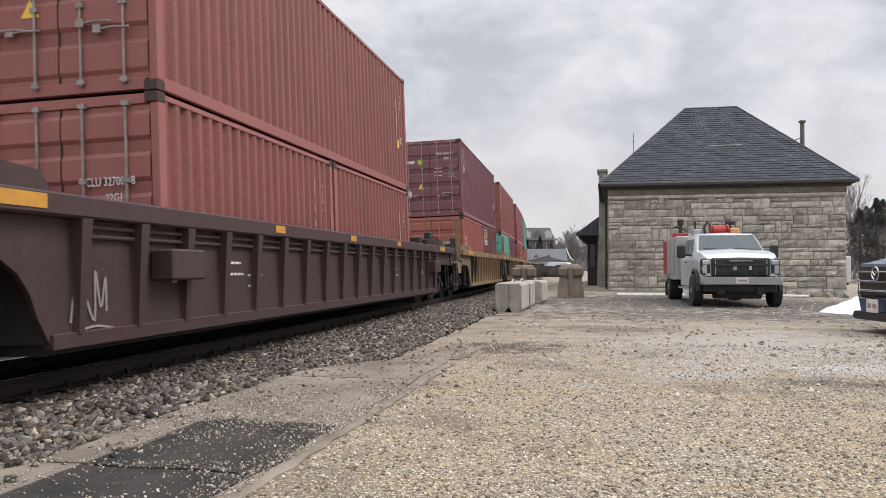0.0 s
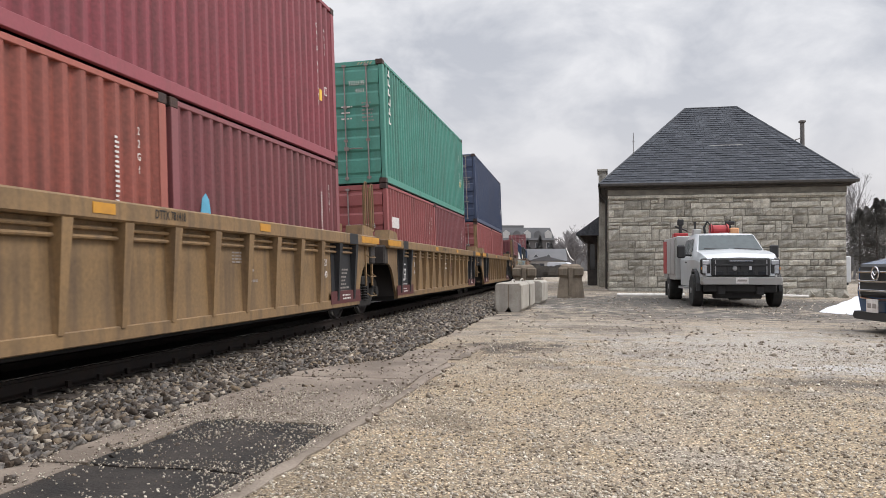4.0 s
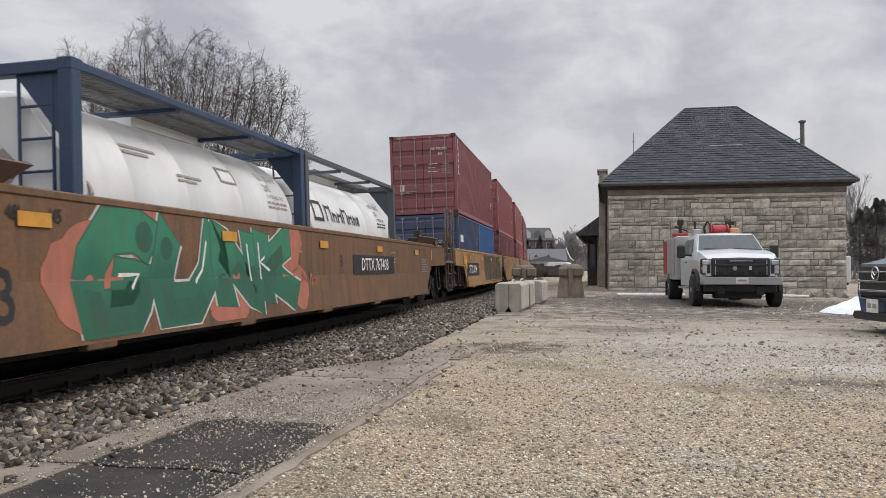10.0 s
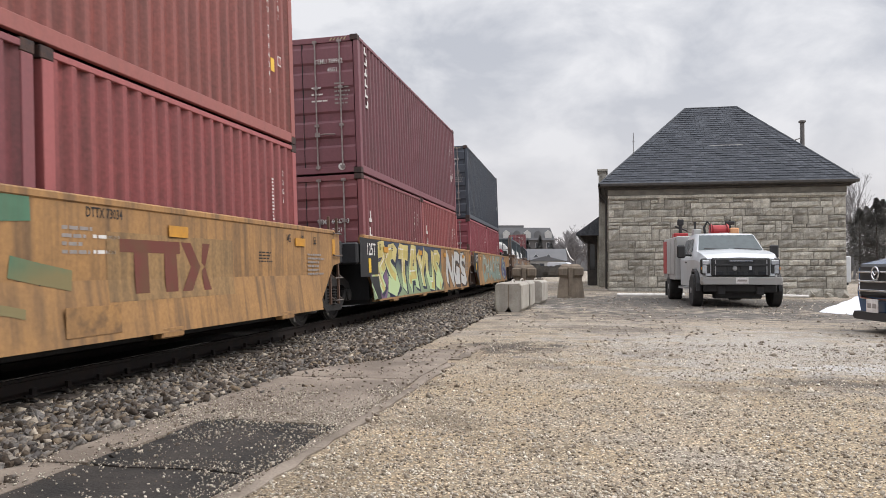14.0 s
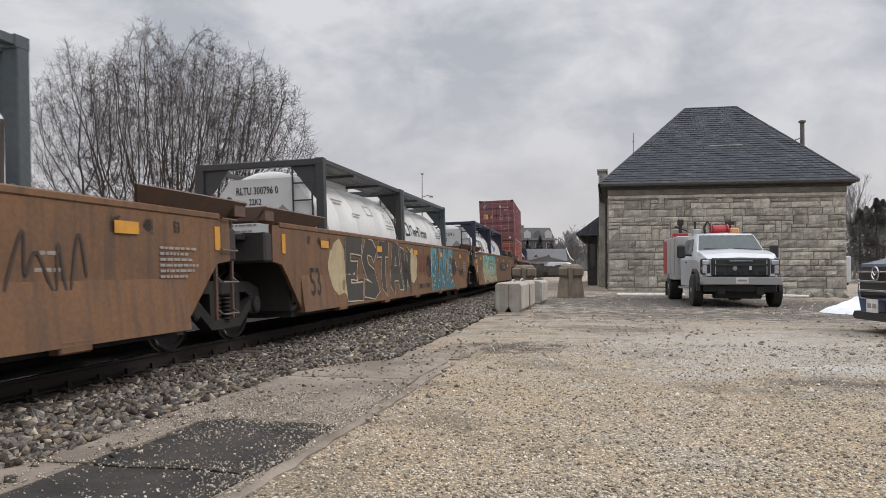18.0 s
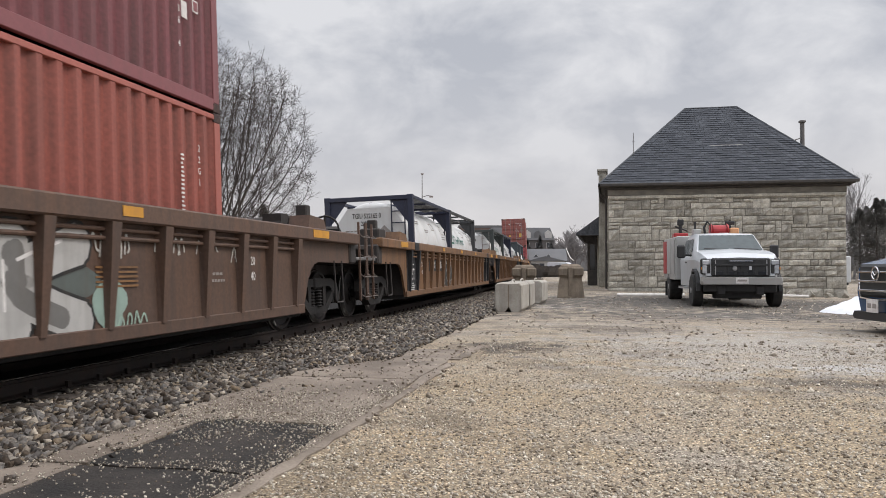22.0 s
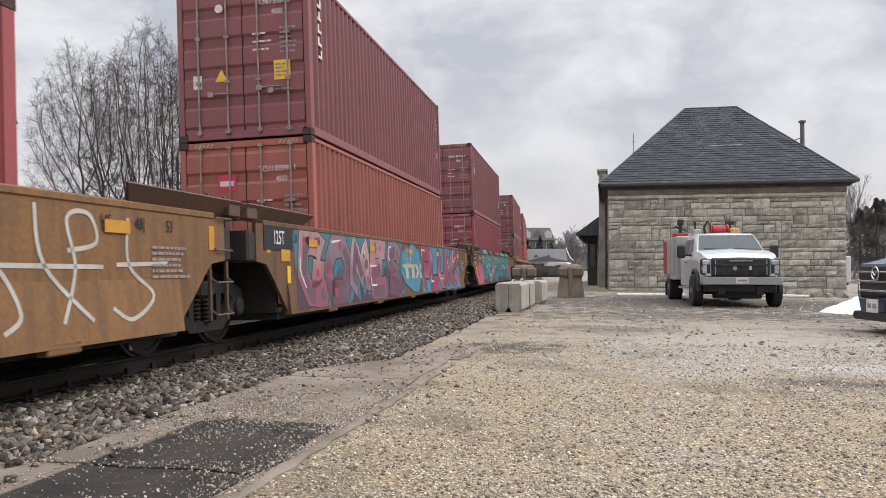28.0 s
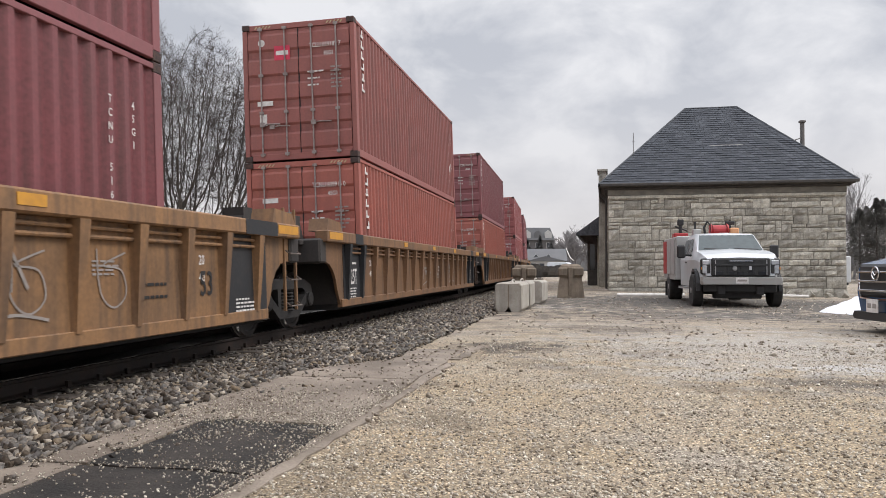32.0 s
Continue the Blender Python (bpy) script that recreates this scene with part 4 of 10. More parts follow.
            if tall or (cp and not ribbed):
                for dy in (-0.21, 0.21):
                    part("grab_loop", cached(("grab_loop", tall), lambda: loop_mesh(1.35) if tall else loop_mesh(1.0), post_mat if tall else RUNGSTEEL), None, root, m=pose(s * 1.47, yl + dy, 1.32 if tall else 1.80))
            if cp and tall:
                part("step_bracket", cached("step_bracket", lambda: Mesh().prism([(-0.42, 1.15), (0.42, 1.15), (0.42, 0.98), (0.3, 0.80), (-0.3, 0.80), (-0.42, 0.98)], "x", -0.05, 0.05), post_mat), None, root, m=pose(s * 1.43, yl, 0))
        if cp:
            part("coupler", cached("coupler", lambda: Mesh().box(-0.11, 0.11, -0.55, 0.25, 0.72, 0.98, 0.03).prism([(-0.2, 0.2), (0.2, 0.2), (0.22, 0.42), (0.05, 0.46), (-0.02, 0.36), (-0.16, 0.5), (-0.24, 0.4)], "z", 0.68, 1.0), GRIME), None, root,
                 m=pose(0, e * (coup - 0.45), 0, 0, 0, 0 if e > 0 else 180))
            part("end_platform", cached("end_platform", lambda: Mesh().box(-1.45, 1.45, -0.42, 0.42, 1.12, 1.18, 0.01), GRATE), None, root, m=pose(0, e * (coup - 0.75), 0))
            part("reservoir", cached("reservoir", lambda: Mesh().lathe([(-0.62, 0.02), (-0.60, 0.15), (-0.52, 0.21), (0.52, 0.21), (0.60, 0.15), (0.62, 0.02)], "x", 18), DARKEND, True), None, root, "dark air reservoir", m=pose(-0.2, e * (half + 0.15), 1.72))
            part("gear_box", cached("gear_box", lambda: Mesh().box(-0.22, 0.22, -0.3, 0.3, 0, 0.42, 0.03).box(-0.1, 0.1, -0.1, 0.1, 0.42, 0.62, 0.02), DARKEND), None, root, m=pose(1.0, e * (half - 0.35), 1.44))
            part("stirrup", cached("stirrup", lambda: Mesh().tube([(0, -0.2, 1.1), (0.02, -0.2, 0.42), (0.02, -0.17, 0.38), (0.02, 0.17, 0.38), (0.02, 0.2, 0.42), (0, 0.2, 1.1)], 0.018, 6), DARKEND), None, root, m=pose(1.44, e * (half + 0.1), 0))
            part("air_hose", cached("air_hose", lambda: Mesh().tube([(0.3, 0, 0.75), (0.32, 0.15, 0.5), (0.3, 0.35, 0.42), (0.2, 0.5, 0.55)], 0.025, 6), RUBBER), None, root, m=pose(0, e * (coup - 0.5), 0, 0, 0, 0 if e > 0 else 180))
            if e > 0:
                part("brake_wheel", cached("brake_wheel", lambda: Mesh().tube([(0.28 * math.cos(i * math.pi / 8), 0, 0.28 * math.sin(i * math.pi / 8)) for i in range(17)], 0.02, 6).box(-0.26, 0.26, -0.01, 0.01, -0.02, 0.02).box(-0.02, 0.02, -0.01, 0.01, -0.26, 0.26), GRIME), None, root, m=pose(0.75, e * (coup - 0.9), 1.72))
                part("brake_gear", cached("brake_gear", lambda: Mesh().box(-0.5, 0.1, -0.25, 0.25, 1.4, 1.75, 0.04).lathe([(-0.35, 0.2), (0.35, 0.2)], "x", 16, m=pose(-0.75, 0, 1.65)), GRIME), None, root, m=pose(0.5, e * (half + 0.3), 0))
        elif e > 0:
            part("connector", cached("connector", lambda: Mesh().box(-0.3, 0.3, -0.9, 0.9, 0.82, 1.22, 0.08), GRIME), None, root, m=pose(0, e * half, 0))
        if e < 0 or cp:
            wheels += bogie(root, e * half)[1]
    tagged(root, label, "freight car", group)
    return root, wheels


# strokes of sprayed letters on a 6 x 8 grid: points as digit pairs, strokes parted by commas
GLYPH = {"A": "00 28 48 60,13 53", "B": "00 08 38 56 34 14,34 62 50 00", "C": "67 48 18 05 03 10 40 61", "D": "00 08 38 65 63 40 00", "E": "68 08 00 60,04 44", "F": "68 08 00,04 44", "G": "67 48 18 05 03 10 50 63 33",
         "H": "08 00,68 60,04 64", "I": "38 30", "K": "08 00,68 04 60", "L": "08 00 60", "M": "00 18 33 58 60", "N": "00 08 60 68", "O": "10 03 05 18 48 65 63 50 10", "P": "00 08 48 66 44 04", "R": "00 08 48 66 44 04,24 60",
         "S": "67 48 18 06 24 53 61 40 01", "T": "08 68,38 30", "U": "08 03 10 50 63 68", "V": "08 30 68", "W": "08 10 36 50 68", "X": "00 68,08 60", "Y": "08 34 68,34 30", "Z": "08 68 00 60", "1": "16 38 30,10 50"}


def piece(car, y0, y1, z0, z1, word, fill, line, inner=None, shade=None, ground=None, halo=None, soft=False, weight=0.36, outline=0.045, lean=0.12, x=1.4995, seed=0, creased=True, glints=True, dots=None, label="spray-painted graffiti letters"):
    """Fat sprayed letters side by side, each with an outline, a cast block shade and thin glints; soft ones are round, the others angular with flared ends."""
    rnd = random.Random(seed)
    level = [0.0]
    fills = fill if isinstance(fill, (list, tuple)) else [fill]
    h, cell = z1 - z0, (y1 - y0) / len(word)

    def put(b, y, z):
        b.v.append((level[0], y, min(max(z, 0.34), 1.575)))

    def fold(b):
        """Cuts faces along the crease and lays them on the two planes of the side plate."""
        vs, fs, slots = [], [], []
        for f, slot in zip(b.f, b.slots):
            p = [b.v[i] for i in f]
            for up in (True, False):
                out = []
                for q, r in zip(p, p[1:] + p[:1]):
                    inq, inr = (q[2] >= 0.86) == up, (r[2] >= 0.86) == up
                    if inq:
                        out.append(q)
                    if inq != inr:
                        k = (0.86 - q[2]) / (r[2] - q[2])
                        out.append((q[0], q[1] + (r[1] - q[1]) * k, 0.86))
                if len(out) > 2:
                    fs.append(tuple(range(len(vs), len(vs) + len(out))))
                    vs += [(q[0] + wall_out(q[2]), q[1], q[2]) for q in out]
                    slots.append(slot)
        b.v, b.f, b.slots = vs, fs, slots

    def fine(pts):
        out = [pts[0]]
        for p, q in zip(pts, pts[1:]):
            n = max(1, int(math.hypot(q[0] - p[0], q[1] - p[1]) / 0.16))
            out += [(p[0] + (q[0] - p[0]) * k / n, p[1] + (q[1] - p[1]) * k / n) for k in range(1, n + 1)]
        return out

    def ribbon(b, slot, pts, wd, flare=1.0, extra=0.0):
        """A band along a line, mitred at its corners; extra lengthens its ends."""
        level[0] += 0.00008
        k, n = len(b.v), len(pts)
        for i, (y, z) in enumerate(pts):
            a, c = pts[max(i - 1, 0)], pts[min(i + 1, n - 1)]
            d0, d1 = (y - a[0], z - a[1]), (c[0] - y, c[1] - z)
            l0, l1 = math.hypot(*d0) or 1, math.hypot(*d1) or 1
            d0, d1 = (d0[0] / l0, d0[1] / l0), (d1[0] / l1, d1[1] / l1)
            if i == 0:
                d0 = d1
            if i == n - 1:
                d1 = d0
            ty, tz = d0[0] + d1[0], d0[1] + d1[1]
            q = math.hypot(ty, tz)
            if q < 0.2:
                ty, tz, q = d0[0], d0[1], 1.0
            ty, tz = ty / q, tz / q
            mit = min(1.4, 1 / max(0.35, d0[0] * ty + d0[1] * tz))
            w = wd * mit * (flare if i in (0, n - 1) else 1 + (flare - 1) * 0.35 if i in (1, n - 2) else 1)
            push = -extra if i == 0 else extra if i == n - 1 else 0.0
            cut = 0.0 if soft or i not in (0, n - 1) else wd * 0.35
            for g in (1, -1):
                put(b, y - tz * w * g + ty * (push + cut * g), z + ty * w * g + tz * (push + cut * g))
        b.f += [(k + 2 * i, k + 2 * i + 1, k + 2 * i + 3, k + 2 * i + 2) for i in range(n - 1)]
        b.slots += [slot] * (n - 1)
        if soft:
            for end, (y, z) in ((0, pts[0]), (1, pts[-1])):
                disc(b, slot, y, z, wd * flare)

    def disc(b, slot, y, z, r, n=10):
        level[0] += 0.00004
        k = len(b.v)
        for i in range(n):
            put(b, y + r * math.cos(2 * math.pi * i / n), z + r * math.sin(2 * math.pi * i / n))
        b.f.append(tuple(range(k, k + n)))
        b.slots.append(slot)

    def sheet():
        b = Mesh()
        b.slots = []
        return b

    def finish(name, b, mats):
        if creased:
            fold(b)
        ob = part(name, b, mats[0], car, label, m=pose(x, 0, 0), fix=False)
        for q in mats[1:]:
            ob.data.materials.append(q)
        ob.data.polygons.foreach_set("material_index", b.slots)
    if ground is not None:
        b = sheet()
        n = max(10, int((y1 - y0) / 0.18))
        rows = 7
        for i in range(n + 1):
            y = y0 - 0.12 + (y1 - y0 + 0.24) * i / n
            up = z1 + 0.05 + 0.10 * noise.noise(Vector((y * 1.6, seed, 0)))
            dn = z0 - 0.05 + 0.10 * noise.noise(Vector((y * 1.4, seed, 5)))
            for j in range(rows + 1):
                put(b, y + (0.12 * noise.noise(Vector((j * 0.9, seed, i and 3))) if i in (0, n) else 0), dn + (up - dn) * j / rows)
        b.f = [(i * (rows + 1) + j, i * (rows + 1) + j + 1, (i + 1) * (rows + 1) + j + 1, (i + 1) * (rows + 1) + j) for i in range(n) for j in range(rows)]
        b.slots = [0] * len(b.f)
        finish("graffiti_ground", b, [ground])
    letters = []
    for i, ch in enumerate(word):
        if ch == " ":
            continue
        yc, tilt, dz = y0 + (i + 0.5) * cell, lean * rnd.uniform(-0.6, 1.4), rnd.uniform(-0.03, 0.03) * h
        wide = cell * rnd.uniform(0.70, 0.80)
        wd = min(cell, h) * weight * 0.315
        strokes = []
        for st in GLYPH[ch].split(","):
            p = []
            for q in st.split():
                gx, gz = int(q[0]) / 6 - 0.5, int(q[1]) / 8 - 0.5
                gx += rnd.uniform(-0.05, 0.05)
                gz += rnd.uniform(-0.035, 0.035)
                p.append((yc + gx * wide + gz * tilt * h, z0 + h * 0.5 + dz + gz * (h - 2.0 * wd)))
            strokes.append(curved(p) if soft else fine(p))
        letters.append((i, strokes, wd))
    if halo is not None or shade is not None:
        b = sheet()
        if halo is not None:
            for i, strokes, wd in letters:
                for p in strokes:
                    ribbon(b, 0, p, wd + outline * 2.3, 1.15, wd * 0.3)
        if shade is not None:
            for i, strokes, wd in letters:
                for p in strokes:
                    ribbon(b, 1, [(q[0] + wd * 0.55, q[1] - wd * 0.5) for q in p], wd + outline, 1.15, wd * 0.2)
        finish("graffiti_shade", b, [halo or shade, shade or halo])
    for i, strokes, wd in letters:
        b = sheet()
        body = fills[i % len(fills)]
        for p in strokes:
            ribbon(b, 0, p, wd + outline, 1.12, wd * 0.25 + outline)
        for p in strokes:
            ribbon(b, 1, p, wd, 1.12, wd * 0.25)
        if inner is not None:
            for p in strokes:
                k = rnd.randrange(0, max(1, len(p) // 2))
                ribbon(b, 4, [(q[0] + wd * 0.30, q[1] - wd * 0.28) for q in p[k:k + max(4, len(p) // 2)]], wd * 0.55)
                q = p[rnd.randrange(len(p))]
                disc(b, 4, q[0], q[1], wd * rnd.uniform(0.5, 0.85))
        if glints:
            for p in strokes:
                k = rnd.randrange(0, max(1, len(p) - 4))
                ribbon(b, 3, [(q[0] - wd * 0.55, q[1] + wd * 0.35) for q in p[k:k + 4]], wd * 0.09)
        if dots is not None:
            for j in range(3):
                p = rnd.choice(strokes)
                q = rnd.choice(p)
                disc(b, 2, q[0], q[1], wd * rnd.uniform(0.25, 0.5))
        finish("graffiti_letter", b, [line, body, dots or line, WHITEPAINT, inner or line])


def curved(c, m=6):
    """A smooth line through a few points."""
    c = [c[0]] + c + [c[-1]]
    out = []
    for i in range(1, len(c) - 2):
        for j in range(m):
            t = j / m
            out.append(tuple(0.5 * (2 * c[i][a] + (c[i + 1][a] - c[i - 1][a]) * t + (2 * c[i - 1][a] - 5 * c[i][a] + 4 * c[i + 1][a] - c[i + 2][a]) * t * t
                                    + (3 * c[i][a] - c[i - 1][a] - 3 * c[i + 1][a] + c[i + 2][a]) * t ** 3) for a in (0, 1)))
    return out + [c[-1]]


def sweep(car, pts, wd, mat, x=1.5006, creased=True, label="sprayed stroke"):
    """One sprayed line through a few points (y, z) on the side plate."""
    b = Mesh()
    n = len(pts)
    for i, (y, z) in enumerate(pts):
        a, c = pts[max(i - 1, 0)], pts[min(i + 1, n - 1)]
        ty, tz = c[0] - a[0], c[1] - a[1]
        q = math.hypot(ty, tz) or 1
        for g in (wd, -wd):
            zz = z + ty / q * g
            b.v.append((wall_out(zz) if creased else 0.0, y - tz / q * g, zz))
    b.f = [(2 * i, 2 * i + 1, 2 * i + 3, 2 * i + 2) for i in range(n - 1)]
    part("sprayed_line", b, mat, car, label, m=pose(x, 0, 0), fix=False)


def blotch(car, y, z, ry, rz, mat, seed, x=1.4996, creased=True, label="soft sprayed patch"):
    """An uneven patch of sprayed paint."""
    b = Mesh()
    rings, n = 5, 28
    b.v.append((wall_out(z) if creased else 0.0, y, z))
    for j in range(1, rings + 1):
        for i in range(n):
            a = 2 * math.pi * i / n
            r = j / rings * (1 + 0.30 * noise.noise(Vector((math.cos(a) * 1.3, math.sin(a) * 1.3, seed))) + 0.12 * noise.noise(Vector((math.cos(a) * 4, math.sin(a) * 4, seed))))
            zz = min(max(z + rz * r * math.sin(a), 0.34), 1.57)
            b.v.append((wall_out(zz) if creased else 0.0, y + ry * r * math.cos(a), zz))
    b.f = [(0, 1 + i, 1 + (i + 1) % n) for i in range(n)]
    b.f += [(1 + (j - 1) * n + i, 1 + j * n + i, 1 + j * n + (i + 1) % n, 1 + (j - 1) * n + (i + 1) % n) for j in range(1, rings) for i in range(n)]
    part("sprayed_patch", b, mat, car, label, m=pose(x, 0, 0), fix=False)


def logo_mark(car, y0, y1, z0, z1, mat, x=1.4996, label="faded dark red logo shape"):
    """The owner's mark as plain shapes: a long bar on two posts, and an arrow between two slips beside it."""
    w, h = y1 - y0, z1 - z0
    b = Mesh()

    def quad(*p):
        b.add([(wall_out(z0 + q[1] * h) if x < 1.52 and x > 1.48 else 0.0, y0 + q[0] * w, z0 + q[1] * h) for q in p], [tuple(range(len(p)))])
    quad((0, 0.76), (0.62, 0.76), (0.62, 1.0), (0, 1.0))
    quad((0.13, 0), (0.27, 0), (0.27, 0.76), (0.13, 0.76))
    quad((0.44, 0), (0.58, 0), (0.58, 0.76), (0.44, 0.76))
    quad((0.63, 0), (0.75, 0), (0.87, 0.5), (0.75, 1.0), (0.63, 1.0), (0.75, 0.5))
    quad((1.0, 0), (0.90, 0), (0.885, 0.42), (0.93, 0.5))
    quad((1.0, 1.0), (0.90, 1.0), (0.885, 0.58), (0.93, 0.5))
    part("logo_mark", b, mat, car, label, m=pose(x, 0, 0), fix=False)


def tag_scrawl(car, y, z, size, mat, seed, x=1.5):
    """A thin sprayed scribble of quick loops."""
    rnd = random.Random(seed)
    a, pts = 0.0, []
    for i in range(9):
        pts.append((y + size * a, z + size * (rnd.uniform(0.15, 0.5) if i % 2 else rnd.uniform(-0.5, -0.1))))
        a += rnd.uniform(-0.05, 0.38)
    sweep(car, curved(pts), size * 0.028, mat, x, False, "thin sprayed scribble")
    sweep(car, curved([(y - size * 0.1, z - size * 0.62), (y + size * 0.7, z - size * 0.5), (y + size * 1.4, z - size * 0.6)]), size * 0.022, mat, x, False, "thin sprayed scribble")


# ---- ground ----
def smooth01(a, b, x):
    t = min(max((x - a) / (b - a), 0.0), 1.0)
    return t * t * (3 - 2 * t)


def bed_offset(x, y):
    """How far a place lies to the platform side of the track's middle."""
    return x - (TRACK_X - y * y / (2 * RADIUS)) if y < 400 else 99.0


def ground_z(x, y):
    """The lot is level, dips by the depot's far corner, and lies lower under the track."""
    z = -0.20 * smooth01(2, 9, x) * smooth01(24, 34, y)
    o = bed_offset(x, y)
    z -= 0.13 * (1 - smooth01(1.2, 3.0, abs(o)))
    near = 1 - smooth01(50, 90, math.hypot(x, y))
    z += near * (0.012 * noise.noise(Vector((x * 0.5, y * 0.5, 0))) + 0.022 * noise.noise(Vector((x * 0.17, y * 0.17, 4))))
    if o > 3.0:
        z += near * 0.03 * max(0.0, noise.noise(Vector((x * 0.55, y * 0.8, 9)))) * smooth01(12, 18, y)
    return z


def gravel_material():
    m = bpy.data.materials.new("limestone gravel")
    m.use_nodes = True
    n, l = m.node_tree.nodes, m.node_tree.links
    bs = n["Principled BSDF"]
    bs.inputs["Roughness"].default_value = 0.92
    tc = n.new("ShaderNodeTexCoord")

    def nz(scale, detail=5.0):
        q = n.new("ShaderNodeTexNoise")
        q.inputs["Scale"].default_value, q.inputs["Detail"].default_value = scale, detail
        l.new(tc.outputs["Object"], q.inputs["Vector"])
        return q.outputs["Fac"]

    def rng(sock, a, b, c=0.0, d=1.0):
        q = n.new("ShaderNodeMapRange")
        for k, v in zip(("From Min", "From Max", "To Min", "To Max"), (a, b, c, d)):
            q.inputs[k].default_value = v
        l.new(sock, q.inputs["Value"])
        return q.outputs["Result"]

    def mixc(f, a, b):
        q = n.new("ShaderNodeMix")
        q.data_type = "RGBA"
        for s, v in (("A", a), ("B", b)):
            if isinstance(v, tuple):
                q.inputs[s].default_value = (*v, 1)
            else:
                l.new(v, q.inputs[s])
        l.new(f, q.inputs["Factor"])
        return q.outputs["Result"]
    vor = n.new("ShaderNodeTexVoronoi")
    vor.inputs["Scale"].default_value = 46.0
    l.new(tc.outputs["Object"], vor.inputs["Vector"])
    vor2 = n.new("ShaderNodeTexVoronoi")
    vor2.inputs["Scale"].default_value = 90.0
    l.new(tc.outputs["Object"], vor2.inputs["Vector"])
    sep = n.new("ShaderNodeSeparateColor")
    l.new(vor.outputs["Color"], sep.inputs["Color"])
    stone = mixc(rng(sep.outputs["Red"], 0.1, 0.95), (0.20, 0.150, 0.098), (0.80, 0.695, 0.52))
    dust = mixc(rng(nz(0.45), 0.42, 0.62), (0.60, 0.455, 0.280), (0.60, 0.49, 0.36))
    base = mixc(rng(nz(2.2), 0.35, 0.65, 0.25, 0.8), stone, dust)
    wet = mixc(rng(nz(0.75, 9.0), 0.54, 0.70, 0.0, 0.75), base, (0.17, 0.135, 0.10))
    # a paler, greyer stretch towards the depot
    sp = n.new("ShaderNodeSeparateXYZ")
    l.new(tc.outputs["Object"], sp.inputs["Vector"])
    pale = mixc(rng(sp.outputs["Y"], 9.0, 16.0, 0.0, 0.45), wet, (0.52, 0.465, 0.40))
    # dirt tracks near the depot
    mp = n.new("ShaderNodeMapping")
    mp.inputs["Scale"].default_value = (0.75, 1.25, 1.0)
    l.new(tc.outputs["Object"], mp.inputs["Vector"])
    q = n.new("ShaderNodeTexNoise")
    q.inputs["Scale"].default_value, q.inputs["Detail"].default_value = 1.1, 9.0
    q.inputs["Distortion"].default_value = 0.8
    l.new(mp.outputs["Vector"], q.inputs["Vector"])
    far = n.new("ShaderNodeMath")
    far.operation = "MULTIPLY"
    l.new(rng(q.outputs["Fac"], 0.50, 0.66, 0.0, 0.7), far.inputs[0])
    l.new(rng(sp.outputs["Y"], 7.0, 14.0), far.inputs[1])
    dirt = mixc(far.outputs[0], pale, (0.235, 0.19, 0.15))
    dirt = mixc(rng(nz(0.30, 7.0), 0.55, 0.66, 0.0, 0.6), dirt, (0.62, 0.585, 0.54))
    def blob(cx, cy, rx, ry, soft, base_, colour, amount):
        """A stained or bleached patch with a ragged edge."""
        mv = n.new("ShaderNodeMapping")
        mv.vector_type = "TEXTURE"
        mv.inputs["Location"].default_value, mv.inputs["Scale"].default_value = (cx, cy, 0), (rx, ry, 50)
        l.new(tc.outputs["Object"], mv.inputs["Vector"])
        ln = n.new("ShaderNodeVectorMath")
        ln.operation = "LENGTH"
        l.new(mv.outputs["Vector"], ln.inputs[0])
        ad = n.new("ShaderNodeMath")
        ad.operation = "ADD"
        l.new(ln.outputs["Value"], ad.inputs[0])
        l.new(rng(nz(2.6, 8.0), 0.3, 0.7, -0.6, 0.6), ad.inputs[1])
        return mixc(rng(ad.outputs[0], 1.0 - soft, 1.0, amount, 0.0), base_, colour)
    dirt = blob(2.2, 11.5, 3.6, 4.6, 0.7, dirt, (0.62, 0.60, 0.57), 0.55)
    dirt = blob(3.2, 9.3, 1.6, 0.55, 0.6, dirt, (0.70, 0.68, 0.66), 0.7)
    dirt = blob(-1.25, 11.0, 0.8, 1.0, 0.6, dirt, (0.12, 0.095, 0.075), 0.95)
    dirt = blob(2.3, 8.1, 1.3, 0.55, 0.7, dirt, (0.16, 0.13, 0.105), 0.9)
    dirt = blob(0.2, 14.5, 1.6, 1.0, 0.7, dirt, (0.20, 0.165, 0.135), 0.75)
    dirt = blob(3.1, 7.0, 1.5, 0.55, 0.7, dirt, (0.26, 0.225, 0.19), 0.7)
    dirt = blob(0.9, 8.6, 1.0, 0.5, 0.6, dirt, (0.66, 0.62, 0.56), 0.6)
    dirt = blob(-1.2, 5.7, 0.45, 0.5, 0.7, dirt, (0.22, 0.17, 0.115), 0.6)
    dirt = blob(3.5, 19.0, 7.5, 2.4, 0.7, dirt, (0.17, 0.148, 0.128), 0.85)
    dirt = blob(4.5, 27.0, 11.0, 8.5, 0.4, dirt, (0.125, 0.112, 0.10), 0.9)
    dirt = blob(6.5, 15.5, 3.0, 1.4, 0.7, dirt, (0.20, 0.175, 0.15), 0.7)
    dirt = blob(-1.4, 3.9, 0.35, 0.9, 0.7, dirt, (0.25, 0.20, 0.14), 0.5)
    # shade between chips painted in: colour darkens away from each chip's middle
    gap_shade = rng(vor.outputs["Distance"], 0.0, 0.5, 1.50, 0.48)
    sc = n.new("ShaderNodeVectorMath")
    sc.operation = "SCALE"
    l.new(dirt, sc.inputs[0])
    l.new(gap_shade, sc.inputs["Scale"])
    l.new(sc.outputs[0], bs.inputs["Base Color"])
